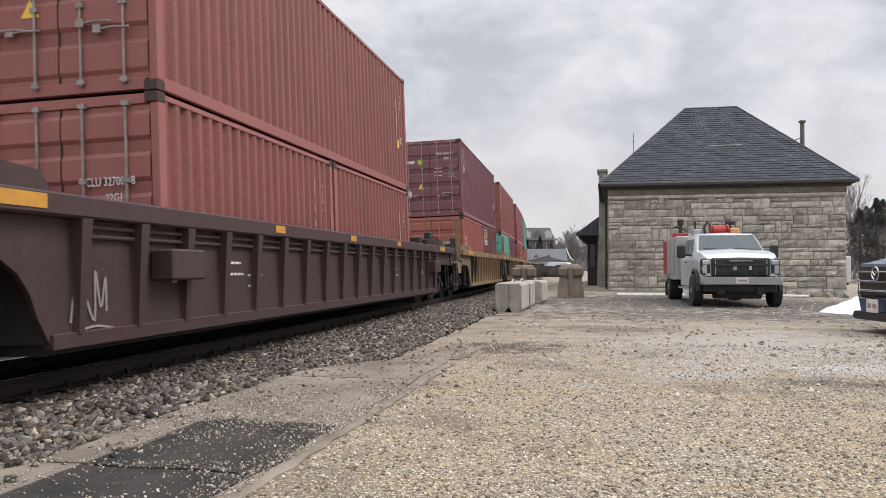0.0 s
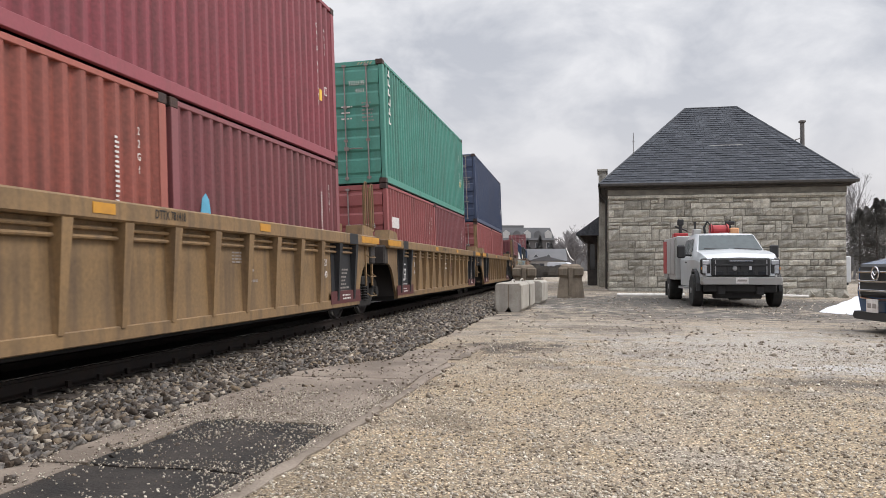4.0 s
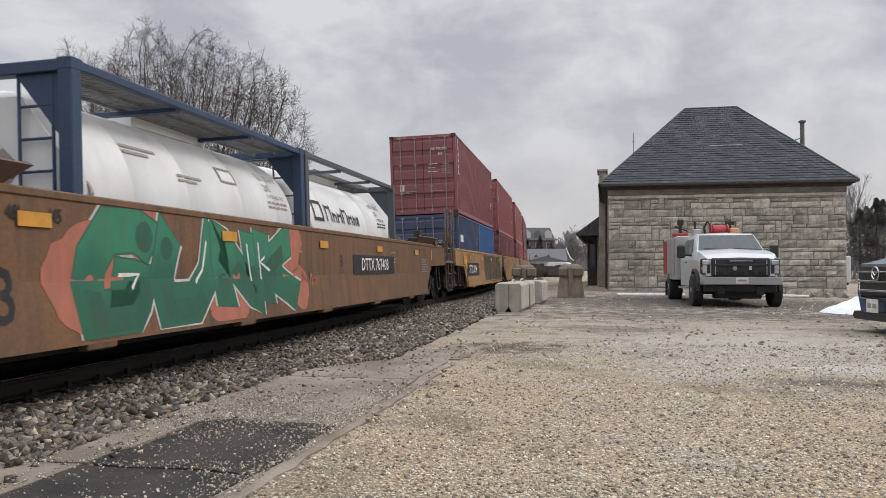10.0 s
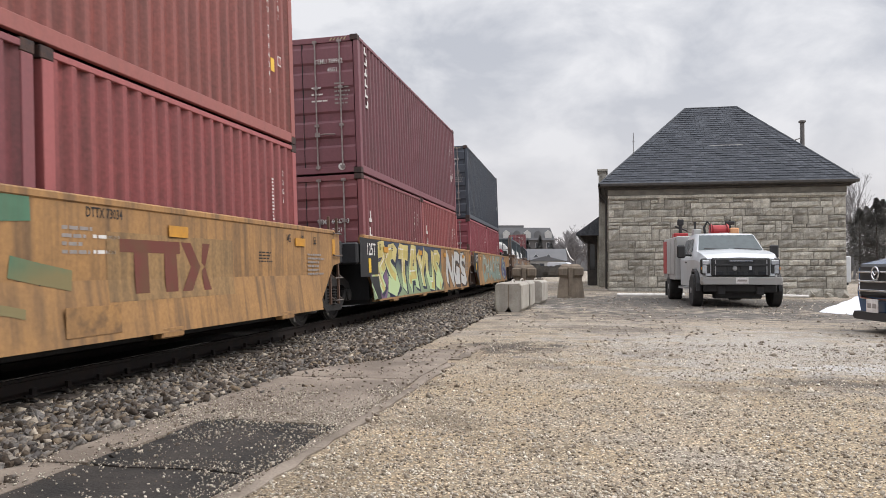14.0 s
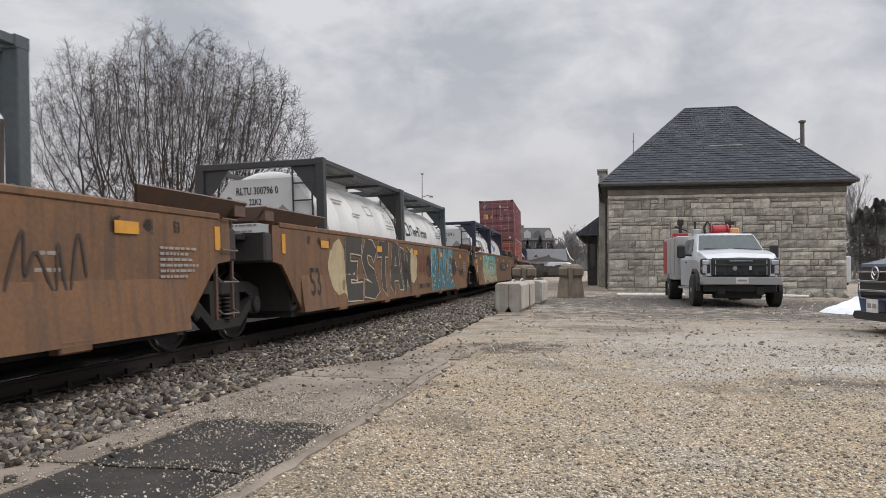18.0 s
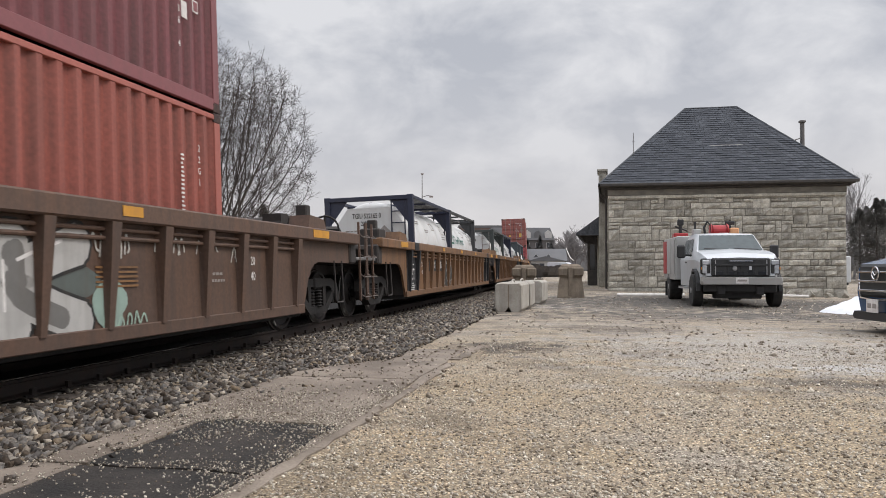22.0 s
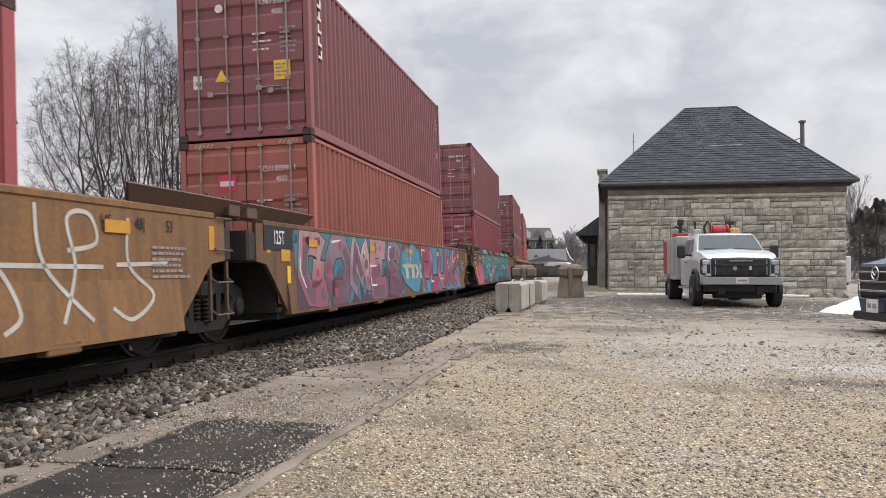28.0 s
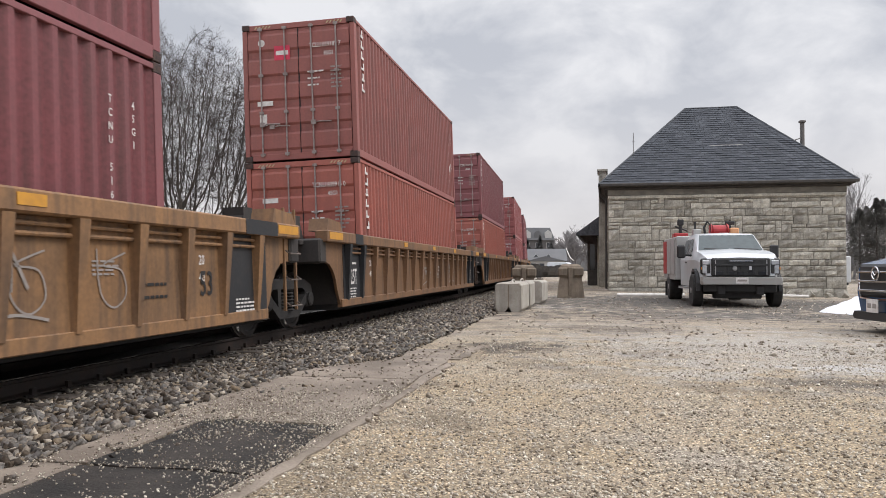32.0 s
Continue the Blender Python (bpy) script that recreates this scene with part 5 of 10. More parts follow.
    add = n.new("ShaderNodeMath")
    add.operation = "ADD"
    l.new(rng(vor.outputs["Distance"], 0.0, 0.6, 1.0, 0.0), add.inputs[0])
    l.new(rng(vor2.outputs["Distance"], 0.0, 0.6, 0.4, 0.0), add.inputs[1])
    bp = n.new("ShaderNodeBump")
    bp.inputs["Strength"].default_value, bp.inputs["Distance"].default_value = 0.6, 0.015
    l.new(add.outputs[0], bp.inputs["Height"])
    l.new(bp.outputs["Normal"], bs.inputs["Normal"])
    return m


def island_material(name, c0, c1, rough=0.9, bump=0.3, scale=60.0, between=()):
    """Loose stones: every piece its own shade."""
    m = bpy.data.materials.new(name)
    m.use_nodes = True
    n, l = m.node_tree.nodes, m.node_tree.links
    bs = n["Principled BSDF"]
    bs.inputs["Roughness"].default_value = rough
    ge = n.new("ShaderNodeNewGeometry")
    tc = n.new("ShaderNodeTexCoord")
    nz = n.new("ShaderNodeTexNoise")
    nz.inputs["Scale"].default_value = scale
    l.new(tc.outputs["Object"], nz.inputs["Vector"])
    rp = n.new("ShaderNodeValToRGB")
    rp.color_ramp.elements[0].color, rp.color_ramp.elements[1].color = (*c0, 1), (*c1, 1)
    rp.color_ramp.elements[0].position = 0.0
    e = rp.color_ramp.elements.new(0.93)
    e.color = (*[(a + 2 * b) / 3 for a, b in zip(c0, c1)], 1)
    for q, c in between:
        rp.color_ramp.elements.new(q).color = (*c, 1)
    l.new(ge.outputs["Random Per Island"], rp.inputs["Fac"])
    r = n.new("ShaderNodeMapRange")
    r.inputs["From Min"].default_value, r.inputs["From Max"].default_value = 0.3, 0.7
    r.inputs["To Min"].default_value, r.inputs["To Max"].default_value = 0.7, 1.25
    l.new(nz.outputs["Fac"], r.inputs["Value"])
    s = n.new("ShaderNodeVectorMath")
    s.operation = "SCALE"
    l.new(rp.outputs["Color"], s.inputs[0])
    l.new(r.outputs["Result"], s.inputs["Scale"])
    l.new(s.outputs[0], bs.inputs["Base Color"])
    bp = n.new("ShaderNodeBump")
    bp.inputs["Strength"].default_value, bp.inputs["Distance"].default_value = bump, 0.02
    l.new(nz.outputs["Fac"], bp.inputs["Height"])
    l.new(bp.outputs["Normal"], bs.inputs["Normal"])
    return m


def steps(fine0, fine1, d, lo, hi):
    out = [lo]
    a = lo
    grid = [fine0 + i * d for i in range(int((fine1 - fine0) / d) + 1)]
    q, s = fine0, d
    left = []
    while q > lo:
        s *= 1.5
        q -= s
        left.append(max(q, lo))
    q, s = grid[-1], d
    right = []
    while q < hi:
        s *= 1.5
        q += s
        right.append(min(q, hi))
    return left[::-1] + grid + right


GRAVEL = gravel_material()
BALLAST = island_material("ballast stone", (0.016, 0.013, 0.011), (0.46, 0.40, 0.32),
                          between=((0.22, (0.075, 0.055, 0.038)), (0.42, (0.135, 0.125, 0.115)), (0.58, (0.060, 0.052, 0.047)), (0.70, (0.215, 0.165, 0.110)), (0.82, (0.170, 0.160, 0.150))))
PEBBLE = island_material("limestone chips", (0.16, 0.125, 0.09), (0.80, 0.735, 0.62))
CLOD = island_material("dried mud", (0.16, 0.125, 0.095), (0.52, 0.455, 0.38))
# near black: shade in the ballast gaps and under the train is painted in
BEDROCK = material("fine ballast with shade in its colour", (0.026, 0.022, 0.019), 0.95, 0.0, (0.015, 0.013, 0.011), 9.0, 0.7, 0.8, 22.0, fine=0.3, fine_scale=35.0)
CONCRETE = material("old paving concrete", (0.265, 0.222, 0.180), 0.9, 0.0, (0.14, 0.113, 0.090), 1.3, 0.9, 0.25, 40.0, fine=0.14, fine_scale=70.0)
ASPHALT = material("worn dark asphalt", (0.014, 0.013, 0.012), 0.95, 0.0, (0.050, 0.042, 0.036), 2.4, 0.8, 0.5, 60.0, fine=0.3, fine_scale=90.0)


def build_ground():
    xs = steps(-14.0, 16.0, 0.3, -1800.0, 1800.0)
    ys = steps(1.0, 48.0, 0.3, -400.0, 3000.0)
    b = Mesh()
    b.v = [(x, y, ground_z(x, y)) for y in ys for x in xs]
    k = len(xs)
    b.f = [(j * k + i, j * k + i + 1, (j + 1) * k + i + 1, (j + 1) * k + i) for j in range(len(ys) - 1) for i in range(k - 1)]
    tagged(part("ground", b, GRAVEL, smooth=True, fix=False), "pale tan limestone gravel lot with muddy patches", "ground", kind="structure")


build_ground()


def stone_shapes(count, flat, rnd):
    """Angular broken lumps, unit size."""
    base = [Vector((a, b, c)) for a in (-1, 1) for b in (-1, 1) for c in (-1, 1)]
    faces = [(0, 1, 3), (0, 3, 2), (4, 6, 7), (4, 7, 5), (0, 4, 5), (0, 5, 1), (2, 3, 7), (2, 7, 6), (0, 2, 6), (0, 6, 4), (1, 5, 7), (1, 7, 3)]
    out = []
    for i in range(count):
        st = Vector((rnd.uniform(0.75, 1.35), rnd.uniform(0.5, 0.9), rnd.uniform(*flat)))
        turn = Euler((rnd.uniform(-0.8, 0.8), rnd.uniform(-0.8, 0.8), 0)).to_matrix()
        lump = [turn @ Vector([q[a] * st[a] * rnd.uniform(0.40, 1.05) for a in range(3)]) for q in base]
        out.append(np.array([tuple(q) for q in lump]))
    return out, np.array(faces)


def scatter(name, places, shapes, faces, mat, label, category):
    """Many stones in one mesh: places are (x, y, z, size)."""
    n = len(places)
    rng = np.random.RandomState(len(name) + n)
    P = np.array(places)
    idx = rng.randint(0, len(shapes), n)
    S = np.array(shapes)[idx]
    a = rng.uniform(0, 2 * np.pi, n)
    t = rng.uniform(-0.6, 0.6, n)
    ca, sa, ct, st = np.cos(a), np.sin(a), np.cos(t), np.sin(t)
    y2 = S[:, :, 1] * ct[:, None] - S[:, :, 2] * st[:, None]
    z2 = S[:, :, 1] * st[:, None] + S[:, :, 2] * ct[:, None]
    x3 = S[:, :, 0] * ca[:, None] - y2 * sa[:, None]
    y3 = S[:, :, 0] * sa[:, None] + y2 * ca[:, None]
    V = np.stack([x3, y3, z2], -1) * P[:, None, 3:4] + P[:, None, :3]
    F = (faces[None] + (np.arange(n) * 8)[:, None, None]).reshape(-1, 3)
    me = bpy.data.meshes.new(name)
    me.vertices.add(n * 8)
    me.vertices.foreach_set("co", V.reshape(-1).astype(np.float32))
    k = len(F)
    me.loops.add(k * 3)
    me.loops.foreach_set("vertex_index", F.reshape(-1).astype(np.int32))
    me.polygons.add(k)
    me.polygons.foreach_set("loop_start", (np.arange(k) * 3).astype(np.int32))
    me.update(calc_edges=True)
    me.validate()
    me.materials.append(mat)
    return tagged(new(name, me), label, category, kind="stuff")


def build_stones():
    rnd = random.Random(11)
    shapes, faces = stone_shapes(60, (0.22, 0.60), rnd)
    pts = []
    # the shoulder of the ballast, ragged towards the paving
    for i in range(78000):
        y = 2.6 + 27.4 * rnd.random() ** 1.35
        mid = TRACK_X - y * y / (2 * RADIUS)
        x = rnd.uniform(mid + 0.95, -2.45)
        edge = -3.12 + 0.10 * noise.noise(Vector((y * 1.3, 0, 3))) + 0.62 * smooth01(7.6, 9.4, y) - 0.25 * smooth01(14, 22, y)
        if x > edge and rnd.random() > 0.06 * math.exp(-(x - edge) * 2.2):
            continue
        s = (0.017 + 0.030 * rnd.random() ** 2.2) * (1.0 if x < edge else 0.7)
        pts.append((x, y, ground_z(x, y) + s * rnd.uniform(0.0, 0.7) + (0.02 if x < edge else 0.012), s))
    for i in range(7000):
        y = rnd.uniform(28, 85)
        mid = TRACK_X - y * y / (2 * RADIUS)
        x = mid + rnd.uniform(1.0, 2.9)
        s = rnd.uniform(0.03, 0.055)
        pts.append((x, y, ground_z(x, y) + 0.03, s))
    scatter("ballast", pts, shapes, faces, BALLAST, "angular grey-brown ballast stones beside the rails", "ballast")
    shapes, faces = stone_shapes(30, (0.35, 0.7), rnd)
    pts = []
    for i in range(62000):
        y = 3.0 + 9.0 * rnd.random() ** 1.7
        x = rnd.uniform(-1.75, 0.62 * y + 0.6)
        dens = 0.5 + 0.5 * noise.noise(Vector((x * 0.9, y * 0.9, 7)))
        if rnd.random() > 0.35 + dens:
            continue
        s = 0.0042 + 0.010 * rnd.random() ** 2.6
        pts.append((x, y, ground_z(x, y) + s * 0.25, s))
    # chips strewn over the paving
    for i in range(24000):
        y = rnd.uniform(2.9, 7.0)
        x = rnd.uniform(-3.1, -1.7)
        if rnd.random() > 0.03 + 1.1 * max(0.0, noise.noise(Vector((x * 2.2, y * 2.6, 2))) - 0.08) + 0.9 * math.exp(-abs(y - 5.45) * 3.2) + 0.95 * math.exp(-abs(x + 1.72) * 8.0) + 0.35 * math.exp(-abs(y - 3.95) * 18.0) + 0.25 * math.exp(-abs(x + 2.82) * 14.0):
            continue
        s = 0.0025 + 0.0065 * rnd.random() ** 2.4
        pts.append((x, y, 0.030 + s * 0.3, s))
    # larger loose stones over the lot
    for i in range(1500):
        y = rnd.uniform(5, 30)
        x = rnd.uniform(-2.2, 0.5 * y - 0.5)
        s = 0.008 + 0.03 * rnd.random() ** 4
        pts.append((x, y, ground_z(x, y) + s * 0.3, s))
    clods = []
    for i in range(7000):
        y = rnd.uniform(10, 36)
        x = rnd.uniform(-2.6, 0.45 * y)
        if noise.noise(Vector((x * 0.6, y * 0.6, 12))) + 0.5 * noise.noise(Vector((x * 2, y * 2, 1))) < 0.02:
            continue
        s = 0.007 + 0.026 * rnd.random() ** 3
        clods.append((x, y, ground_z(x, y) + s * 0.2, s))
    for i in range(900):
        y = rnd.uniform(5.3, 10.8)
        x = rnd.uniform(-3.2, -1.6)
        s = 0.005 + 0.020 * rnd.random() ** 4
        clods.append((x, y, 0.024 + s * 0.2, s))
    scatter("dirt_clods", clods, shapes, faces, CLOD, "brown clods of churned mud on the lot", "mud clods")
    scatter("gravel", pts, shapes, faces, PEBBLE, "loose pale limestone chips on the lot", "gravel")


build_stones()


# ---- paving along the track ----
def build_paving():
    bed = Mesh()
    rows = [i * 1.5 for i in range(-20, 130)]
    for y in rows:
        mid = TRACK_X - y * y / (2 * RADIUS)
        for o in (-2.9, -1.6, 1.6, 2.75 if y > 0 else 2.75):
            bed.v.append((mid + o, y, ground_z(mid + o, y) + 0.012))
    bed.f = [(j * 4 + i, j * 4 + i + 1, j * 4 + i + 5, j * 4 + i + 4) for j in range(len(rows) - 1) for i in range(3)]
    tagged(part("ballast_bed", bed, BEDROCK, smooth=True, fix=False), "fine stone bed under the ballast, painted near black for shade", "track bed", kind="structure")
    pav = new("pavement")
    tagged(pav, "old cracked concrete paving strip with a black patch", "pavement", kind="structure")
    rnd = random.Random(5)

    def slab(x0, x1, y0, y1, z, mat, name="slab", rag=0.035):
        nx, ny = max(2, int((x1 - x0) / 0.2)), max(2, int((y1 - y0) / 0.2))
        b = Mesh()
        for j in range(ny + 1):
            for i in range(nx + 1):
                x, y = x0 + (x1 - x0) * i / nx, y0 + (y1 - y0) * j / ny
                edge = i in (0, nx) or j in (0, ny)
                if edge:
                    x += rag * noise.noise(Vector((x * 3, y * 3, 1)))
                    y += rag * noise.noise(Vector((x * 3, y * 3, 6)))
                b.v.append((x, y, z + 0.006 * noise.noise(Vector((x, y, 2))) - (0.01 if edge else 0)))
        k = nx + 1
        b.f = [(j * k + i, j * k + i + 1, (j + 1) * k + i + 1, (j + 1) * k + i) for j in range(ny) for i in range(nx)]
        top = len(b.v)
        rim = [i for i in range(k)] + [j * k + nx for j in range(1, ny + 1)] + [ny * k + i for i in range(nx - 1, -1, -1)] + [j * k for j in range(ny - 1, 0, -1)]
        b.v += [(b.v[i][0], b.v[i][1], z - 0.1) for i in rim]
        m = len(rim)
        b.f += [(rim[i], top + i, top + (i + 1) % m, rim[(i + 1) % m]) for i in range(m)]
        part(name, b, mat, pav, fix=False)
    slab(-3.35, -2.80, 0.5, 3.95, 0.022, CONCRETE)
    slab(-2.79, -1.80, 0.5, 3.93, 0.020, ASPHALT, "asphalt_patch", 0.06)
    slab(-2.77, -1.80, 3.96, 5.28, 0.021, ASPHALT, "asphalt_patch", 0.09)
    slab(-3.35, -2.79, 3.97, 5.30, 0.024, CONCRETE)
    slab(-3.35, -1.80, 5.31, 7.58, 0.022, CONCRETE)
    slab(-3.30, -1.80, 7.62, 9.10, 0.020, CONCRETE)
    slab(-3.10, -1.82, 9.14, 10.6, 0.006, CONCRETE)
    for i, (y0, y1) in enumerate(((0.5, 2.4), (2.42, 4.6), (4.62, 7.0), (7.03, 9.0), (9.4, 11.1))):
        slab(-1.785, -1.665 - 0.01 * (i % 2), y0, y1, 0.022 - 0.002 * i, CONCRETE, "kerb_stone", 0.08)


build_paving()


# ---- track ----
def build_track():
    root = new("railway_track")
    tagged(root, "worn steel railway track on wooden sleepers", "railway track", kind="structure")
    prof = [(-0.07, -0.172), (0.07, -0.172), (0.07, -0.160), (0.012, -0.140), (0.009, -0.045), (0.036, -0.032), (0.036, -0.006), (0.028, 0.0), (-0.028, 0.0), (-0.036, -0.006), (-0.036, -0.032), (-0.009, -0.045), (-0.012, -0.140), (-0.07, -0.160)]
    ss = [-40 + i * 4 for i in range(70)]
    for x in (-0.755, 0.755):
        b = Mesh()
        n = len(prof)
        for s in ss:
            m = on_track(s)
            b.v += [tuple(m @ Vector((x + px, 0, pz))) for px, pz in prof]
        b.f = [(j * n + i, j * n + (i + 1) % n, (j + 1) * n + (i + 1) % n, (j + 1) * n + i) for j in range(len(ss) - 1) for i in range(n)]
        ob = part("rail", b, STEEL, root)
        ob.data.materials.append(RAILTOP)
        for f in ob.data.polygons:
            i = f.index % n
            if i in (6, 7, 8):
                f.material_index = 1
    tie = Mesh().box(-1.30, 1.30, -0.115, 0.115, -0.33, -0.172, 0.012).data("sleeper", material("tarred wood", (0.05, 0.04, 0.034), 0.9, 0.0, (0.1, 0.08, 0.065), 7.0, 0.6, 0.4, 30.0))
    clip = Mesh().box(-0.09, 0.09, -0.09, 0.09, -0.172, -0.155).box(0.075, 0.11, -0.03, 0.03, -0.16, -0.10).data("tie_plate", STEEL)
    for i in range(160):
        s = -12 + i * 0.5
        part("sleeper", tie, None, root, m=on_track(s))
    for i in range(90):
        part("tie_plate", clip, None, root, m=on_track(2 + i * 0.5, 0.755))


build_track()


# ---- the depot ----
STONEMAT = material("rock-faced limestone", (0.500, 0.470, 0.405), 0.92, 0.0, (0.285, 0.266, 0.228), 2.2, 0.8, 1.0, 7.0, 0.3, (0.13, 0.12, 0.105), 0.30, 0.2, 18.0)
SOOTSTONE = material("soot-stained stone", (0.15, 0.138, 0.12), 0.9, 0.0, (0.26, 0.24, 0.20), 2.0, 0.8, 0.3, 20.0)
MORTAR = material("mortar", (0.24, 0.215, 0.185), 0.95, 0.0, (0.14, 0.125, 0.11), 5.0, 0.6, 0.3, 40.0)
SHINGLE = material("dark slate-grey shingles", (0.072, 0.078, 0.090), 0.85, 0.0, (0.045, 0.048, 0.055), 1.4, 0.6, 0.3, 30.0, 0.3, (0.13, 0.13, 0.14), 0.0, 0.35, 9.0)
DARKWOOD = material("dark weathered fascia", (0.050, 0.045, 0.042), 0.8, 0.0, (0.09, 0.08, 0.07), 4.0, 0.6, 0.2, 30.0)
LEAD = material("grey downpipe metal", (0.16, 0.15, 0.145), 0.6, 0.3, (0.1, 0.09, 0.085), 5.0, 0.5)
WINDOWGLASS = material("dark window glass", (0.03, 0.034, 0.038), 0.08)
WALL_Y, WALL_Z, EAVE_Z, RIDGE_Z = 38.5, 4.72, 4.95, 9.25
LEFT, RIGHT, BACK = 0.10, 10.40, 47.4


def rough_stone(w, h, seed):
    """A rock-faced block, its broken face to -y, from 0 to w and 0 to h."""
    rnd = random.Random(seed)
    b = Mesh()
    n = 3
    c = 0.012
    for j in range(n + 1):
        for i in range(n + 1):
            edge = i in (0, n) or j in (0, n)
            d = 0.0 if edge else -rnd.uniform(0.02, 0.085)
            b.v.append((c + (w - 2 * c) * (i / n + (0 if edge else rnd.uniform(-0.08, 0.08))), d, c + (h - 2 * c) * (j / n + (0 if edge else rnd.uniform(-0.1, 0.1)))))
    k = n + 1
    b.f = [(j * k + i, j * k + i + 1, (j + 1) * k + i + 1, (j + 1) * k + i) for j in range(n) for i in range(n)]
    rim = list(range(k)) + [j * k + n for j in range(1, k)] + [n * k + i for i in range(n - 1, -1, -1)] + [j * k for j in range(n - 1, 0, -1)]
    t = len(b.v)
    b.v += [(b.v[i][0], 0.06, b.v[i][2]) for i in rim]
    m = len(rim)
    b.f += [(rim[i], t + i, t + (i + 1) % m, rim[(i + 1) % m]) for i in range(m)]
    return b


def build_depot():
    root = new("depot_building")
    tagged(root, "old limestone railway depot with a dark hipped shingle roof", "building")
    w = Mesh().box(LEFT, RIGHT, WALL_Y + 0.05, WALL_Y + 0.45, -0.5, WALL_Z)
    for x0, x1, y0 in ((LEFT, LEFT + 0.4, WALL_Y + 0.45), (RIGHT - 0.4, RIGHT, WALL_Y + 0.45), (LEFT + 0.4, RIGHT - 0.4, BACK - 0.4)):
        part("wall", Mesh().box(x0, x1, y0, BACK, -0.5, WALL_Z), MORTAR, root)
    front = part("wall", w, MORTAR, root, "limestone wall of uneven rock-faced blocks")
    # courses of ashlar with a few tall blocks through two courses
    rnd = random.Random(21)
    z, rows = -0.30, []
    while z < WALL_Z - 0.42:
        h = rnd.choice((0.16, 0.20, 0.24, 0.28, 0.34))
        rows.append((z, min(h, WALL_Z - 0.30 - z)))
        z += h
    rows[-1] = (rows[-1][0], WALL_Z - 0.26 - rows[-1][0])
    seed = 0
    skip = {}
    for r, (z, h) in enumerate(rows):
        x = LEFT
        taken = sorted(skip.get(r, []))
        while x < RIGHT - 0.02:
            hit = [t for t in taken if t[0] <= x + 0.01 < t[1]]
            if hit:
                x = hit[0][1]
                continue
            room = min([t[0] for t in taken if t[0] > x] + [RIGHT]) - x
            wd = rnd.choice((0.26, 0.34, 0.42, 0.5, 0.62, 0.75, 0.9, 1.2))
            if room - wd < 0.28:
                wd = room if room < 1.35 else room / 2
            hh = h
            if r + 1 < len(rows) and rnd.random() < 0.30 and wd < 0.95 and h + rows[r + 1][1] < 0.56:
                hh = h + rows[r + 1][1]
                skip.setdefault(r + 1, []).append((x, x + wd))
            if x + wd > RIGHT - 0.02 or x < LEFT + 0.02:
                pass
            part("stone", rough_stone(wd, hh, seed), STONEMAT, front, m=pose(x, WALL_Y, z), fix=False)
            seed += 1
            x += wd
    for s, (x, y0, ln) in enumerate(((LEFT, WALL_Y + 0.4, BACK - WALL_Y - 0.4), (RIGHT, WALL_Y + 0.4, BACK - WALL_Y - 0.4))):
        b = Mesh()
        z = -0.3
        k = 500
        while z < WALL_Z - 0.45:
            h = rnd.choice((0.22, 0.28, 0.34))
            y = 0.0
            while y < ln - 0.05:
                wd = min(rnd.choice((0.5, 0.7, 0.95)), ln - y)
                q = rough_stone(wd, h, k)
                k += 1
                m = pose(x - 0.004, y0 + y + wd, z, 0, 0, -90) if s == 0 else pose(x + 0.004, y0 + y, z, 0, 0, 90)
                b.add([tuple(m @ Vector(v)) for v in q.v], q.f)
                y += wd
            z += h
        part("side_stonework", b, STONEMAT, root, fix=False)["kind"] = "stuff"
    part("frieze", Mesh().box(LEFT - 0.03, RIGHT + 0.03, WALL_Y - 0.06, WALL_Y + 0.4, WALL_Z - 0.28, WALL_Z, 0.02), SOOTSTONE, root, "dark stained stone band under the eaves")
    part("string_course", Mesh().box(LEFT - 0.02, RIGHT + 0.02, WALL_Y - 0.09, WALL_Y + 0.3, WALL_Z - 0.42, WALL_Z - 0.285, 0.02), STONEMAT, root, "pale smooth stone string course")
    part("cornice", Mesh().box(LEFT - 0.18, RIGHT + 0.18, WALL_Y - 0.18, BACK + 0.18, WALL_Z, WALL_Z + 0.10, 0.02).box(LEFT - 0.34, RIGHT + 0.34, WALL_Y - 0.34, BACK + 0.34, WALL_Z + 0.10, WALL_Z + 0.20, 0.02), DARKWOOD, root)
    part("gutter", Mesh().box(LEFT - 0.46, RIGHT + 0.46, WALL_Y - 0.46, WALL_Y - 0.34, EAVE_Z - 0.10, EAVE_Z + 0.03, 0.02).box(LEFT - 0.46, LEFT - 0.34, WALL_Y - 0.46, BACK, EAVE_Z - 0.10, EAVE_Z + 0.03, 0.02), DARKWOOD, root)
    # the roof: four slopes of lapped shingle courses up to a short ridge
    x0, x1, y0, y1 = LEFT - 0.42, RIGHT + 0.42, WALL_Y - 0.42, BACK + 0.42
    rx0, rx1, ry = 4.00, 6.52, 43.0
    slopes = (((x0, y0), (x1, y0), (rx0, ry), (rx1, ry)), ((x0, y1), (x0, y0), (rx0, ry), (rx0, ry)), ((x1, y0), (x1, y1), (rx1, ry), (rx1, ry)), ((x1, y1), (x0, y1), (rx1, ry), (rx0, ry)))
    roof = part("roof", Mesh().add([(x0, y0, EAVE_Z), (x1, y0, EAVE_Z), (x1, y1, EAVE_Z), (x0, y1, EAVE_Z), (rx0, ry, RIDGE_Z - 0.03), (rx1, ry, RIDGE_Z - 0.03)],
                                  [(0, 1, 5, 4), (1, 2, 5), (2, 3, 4, 5), (3, 0, 4), (3, 2, 1, 0)]), SHINGLE, root, "hipped roof of dark grey shingles")
    rs = random.Random(4)
    n = 34
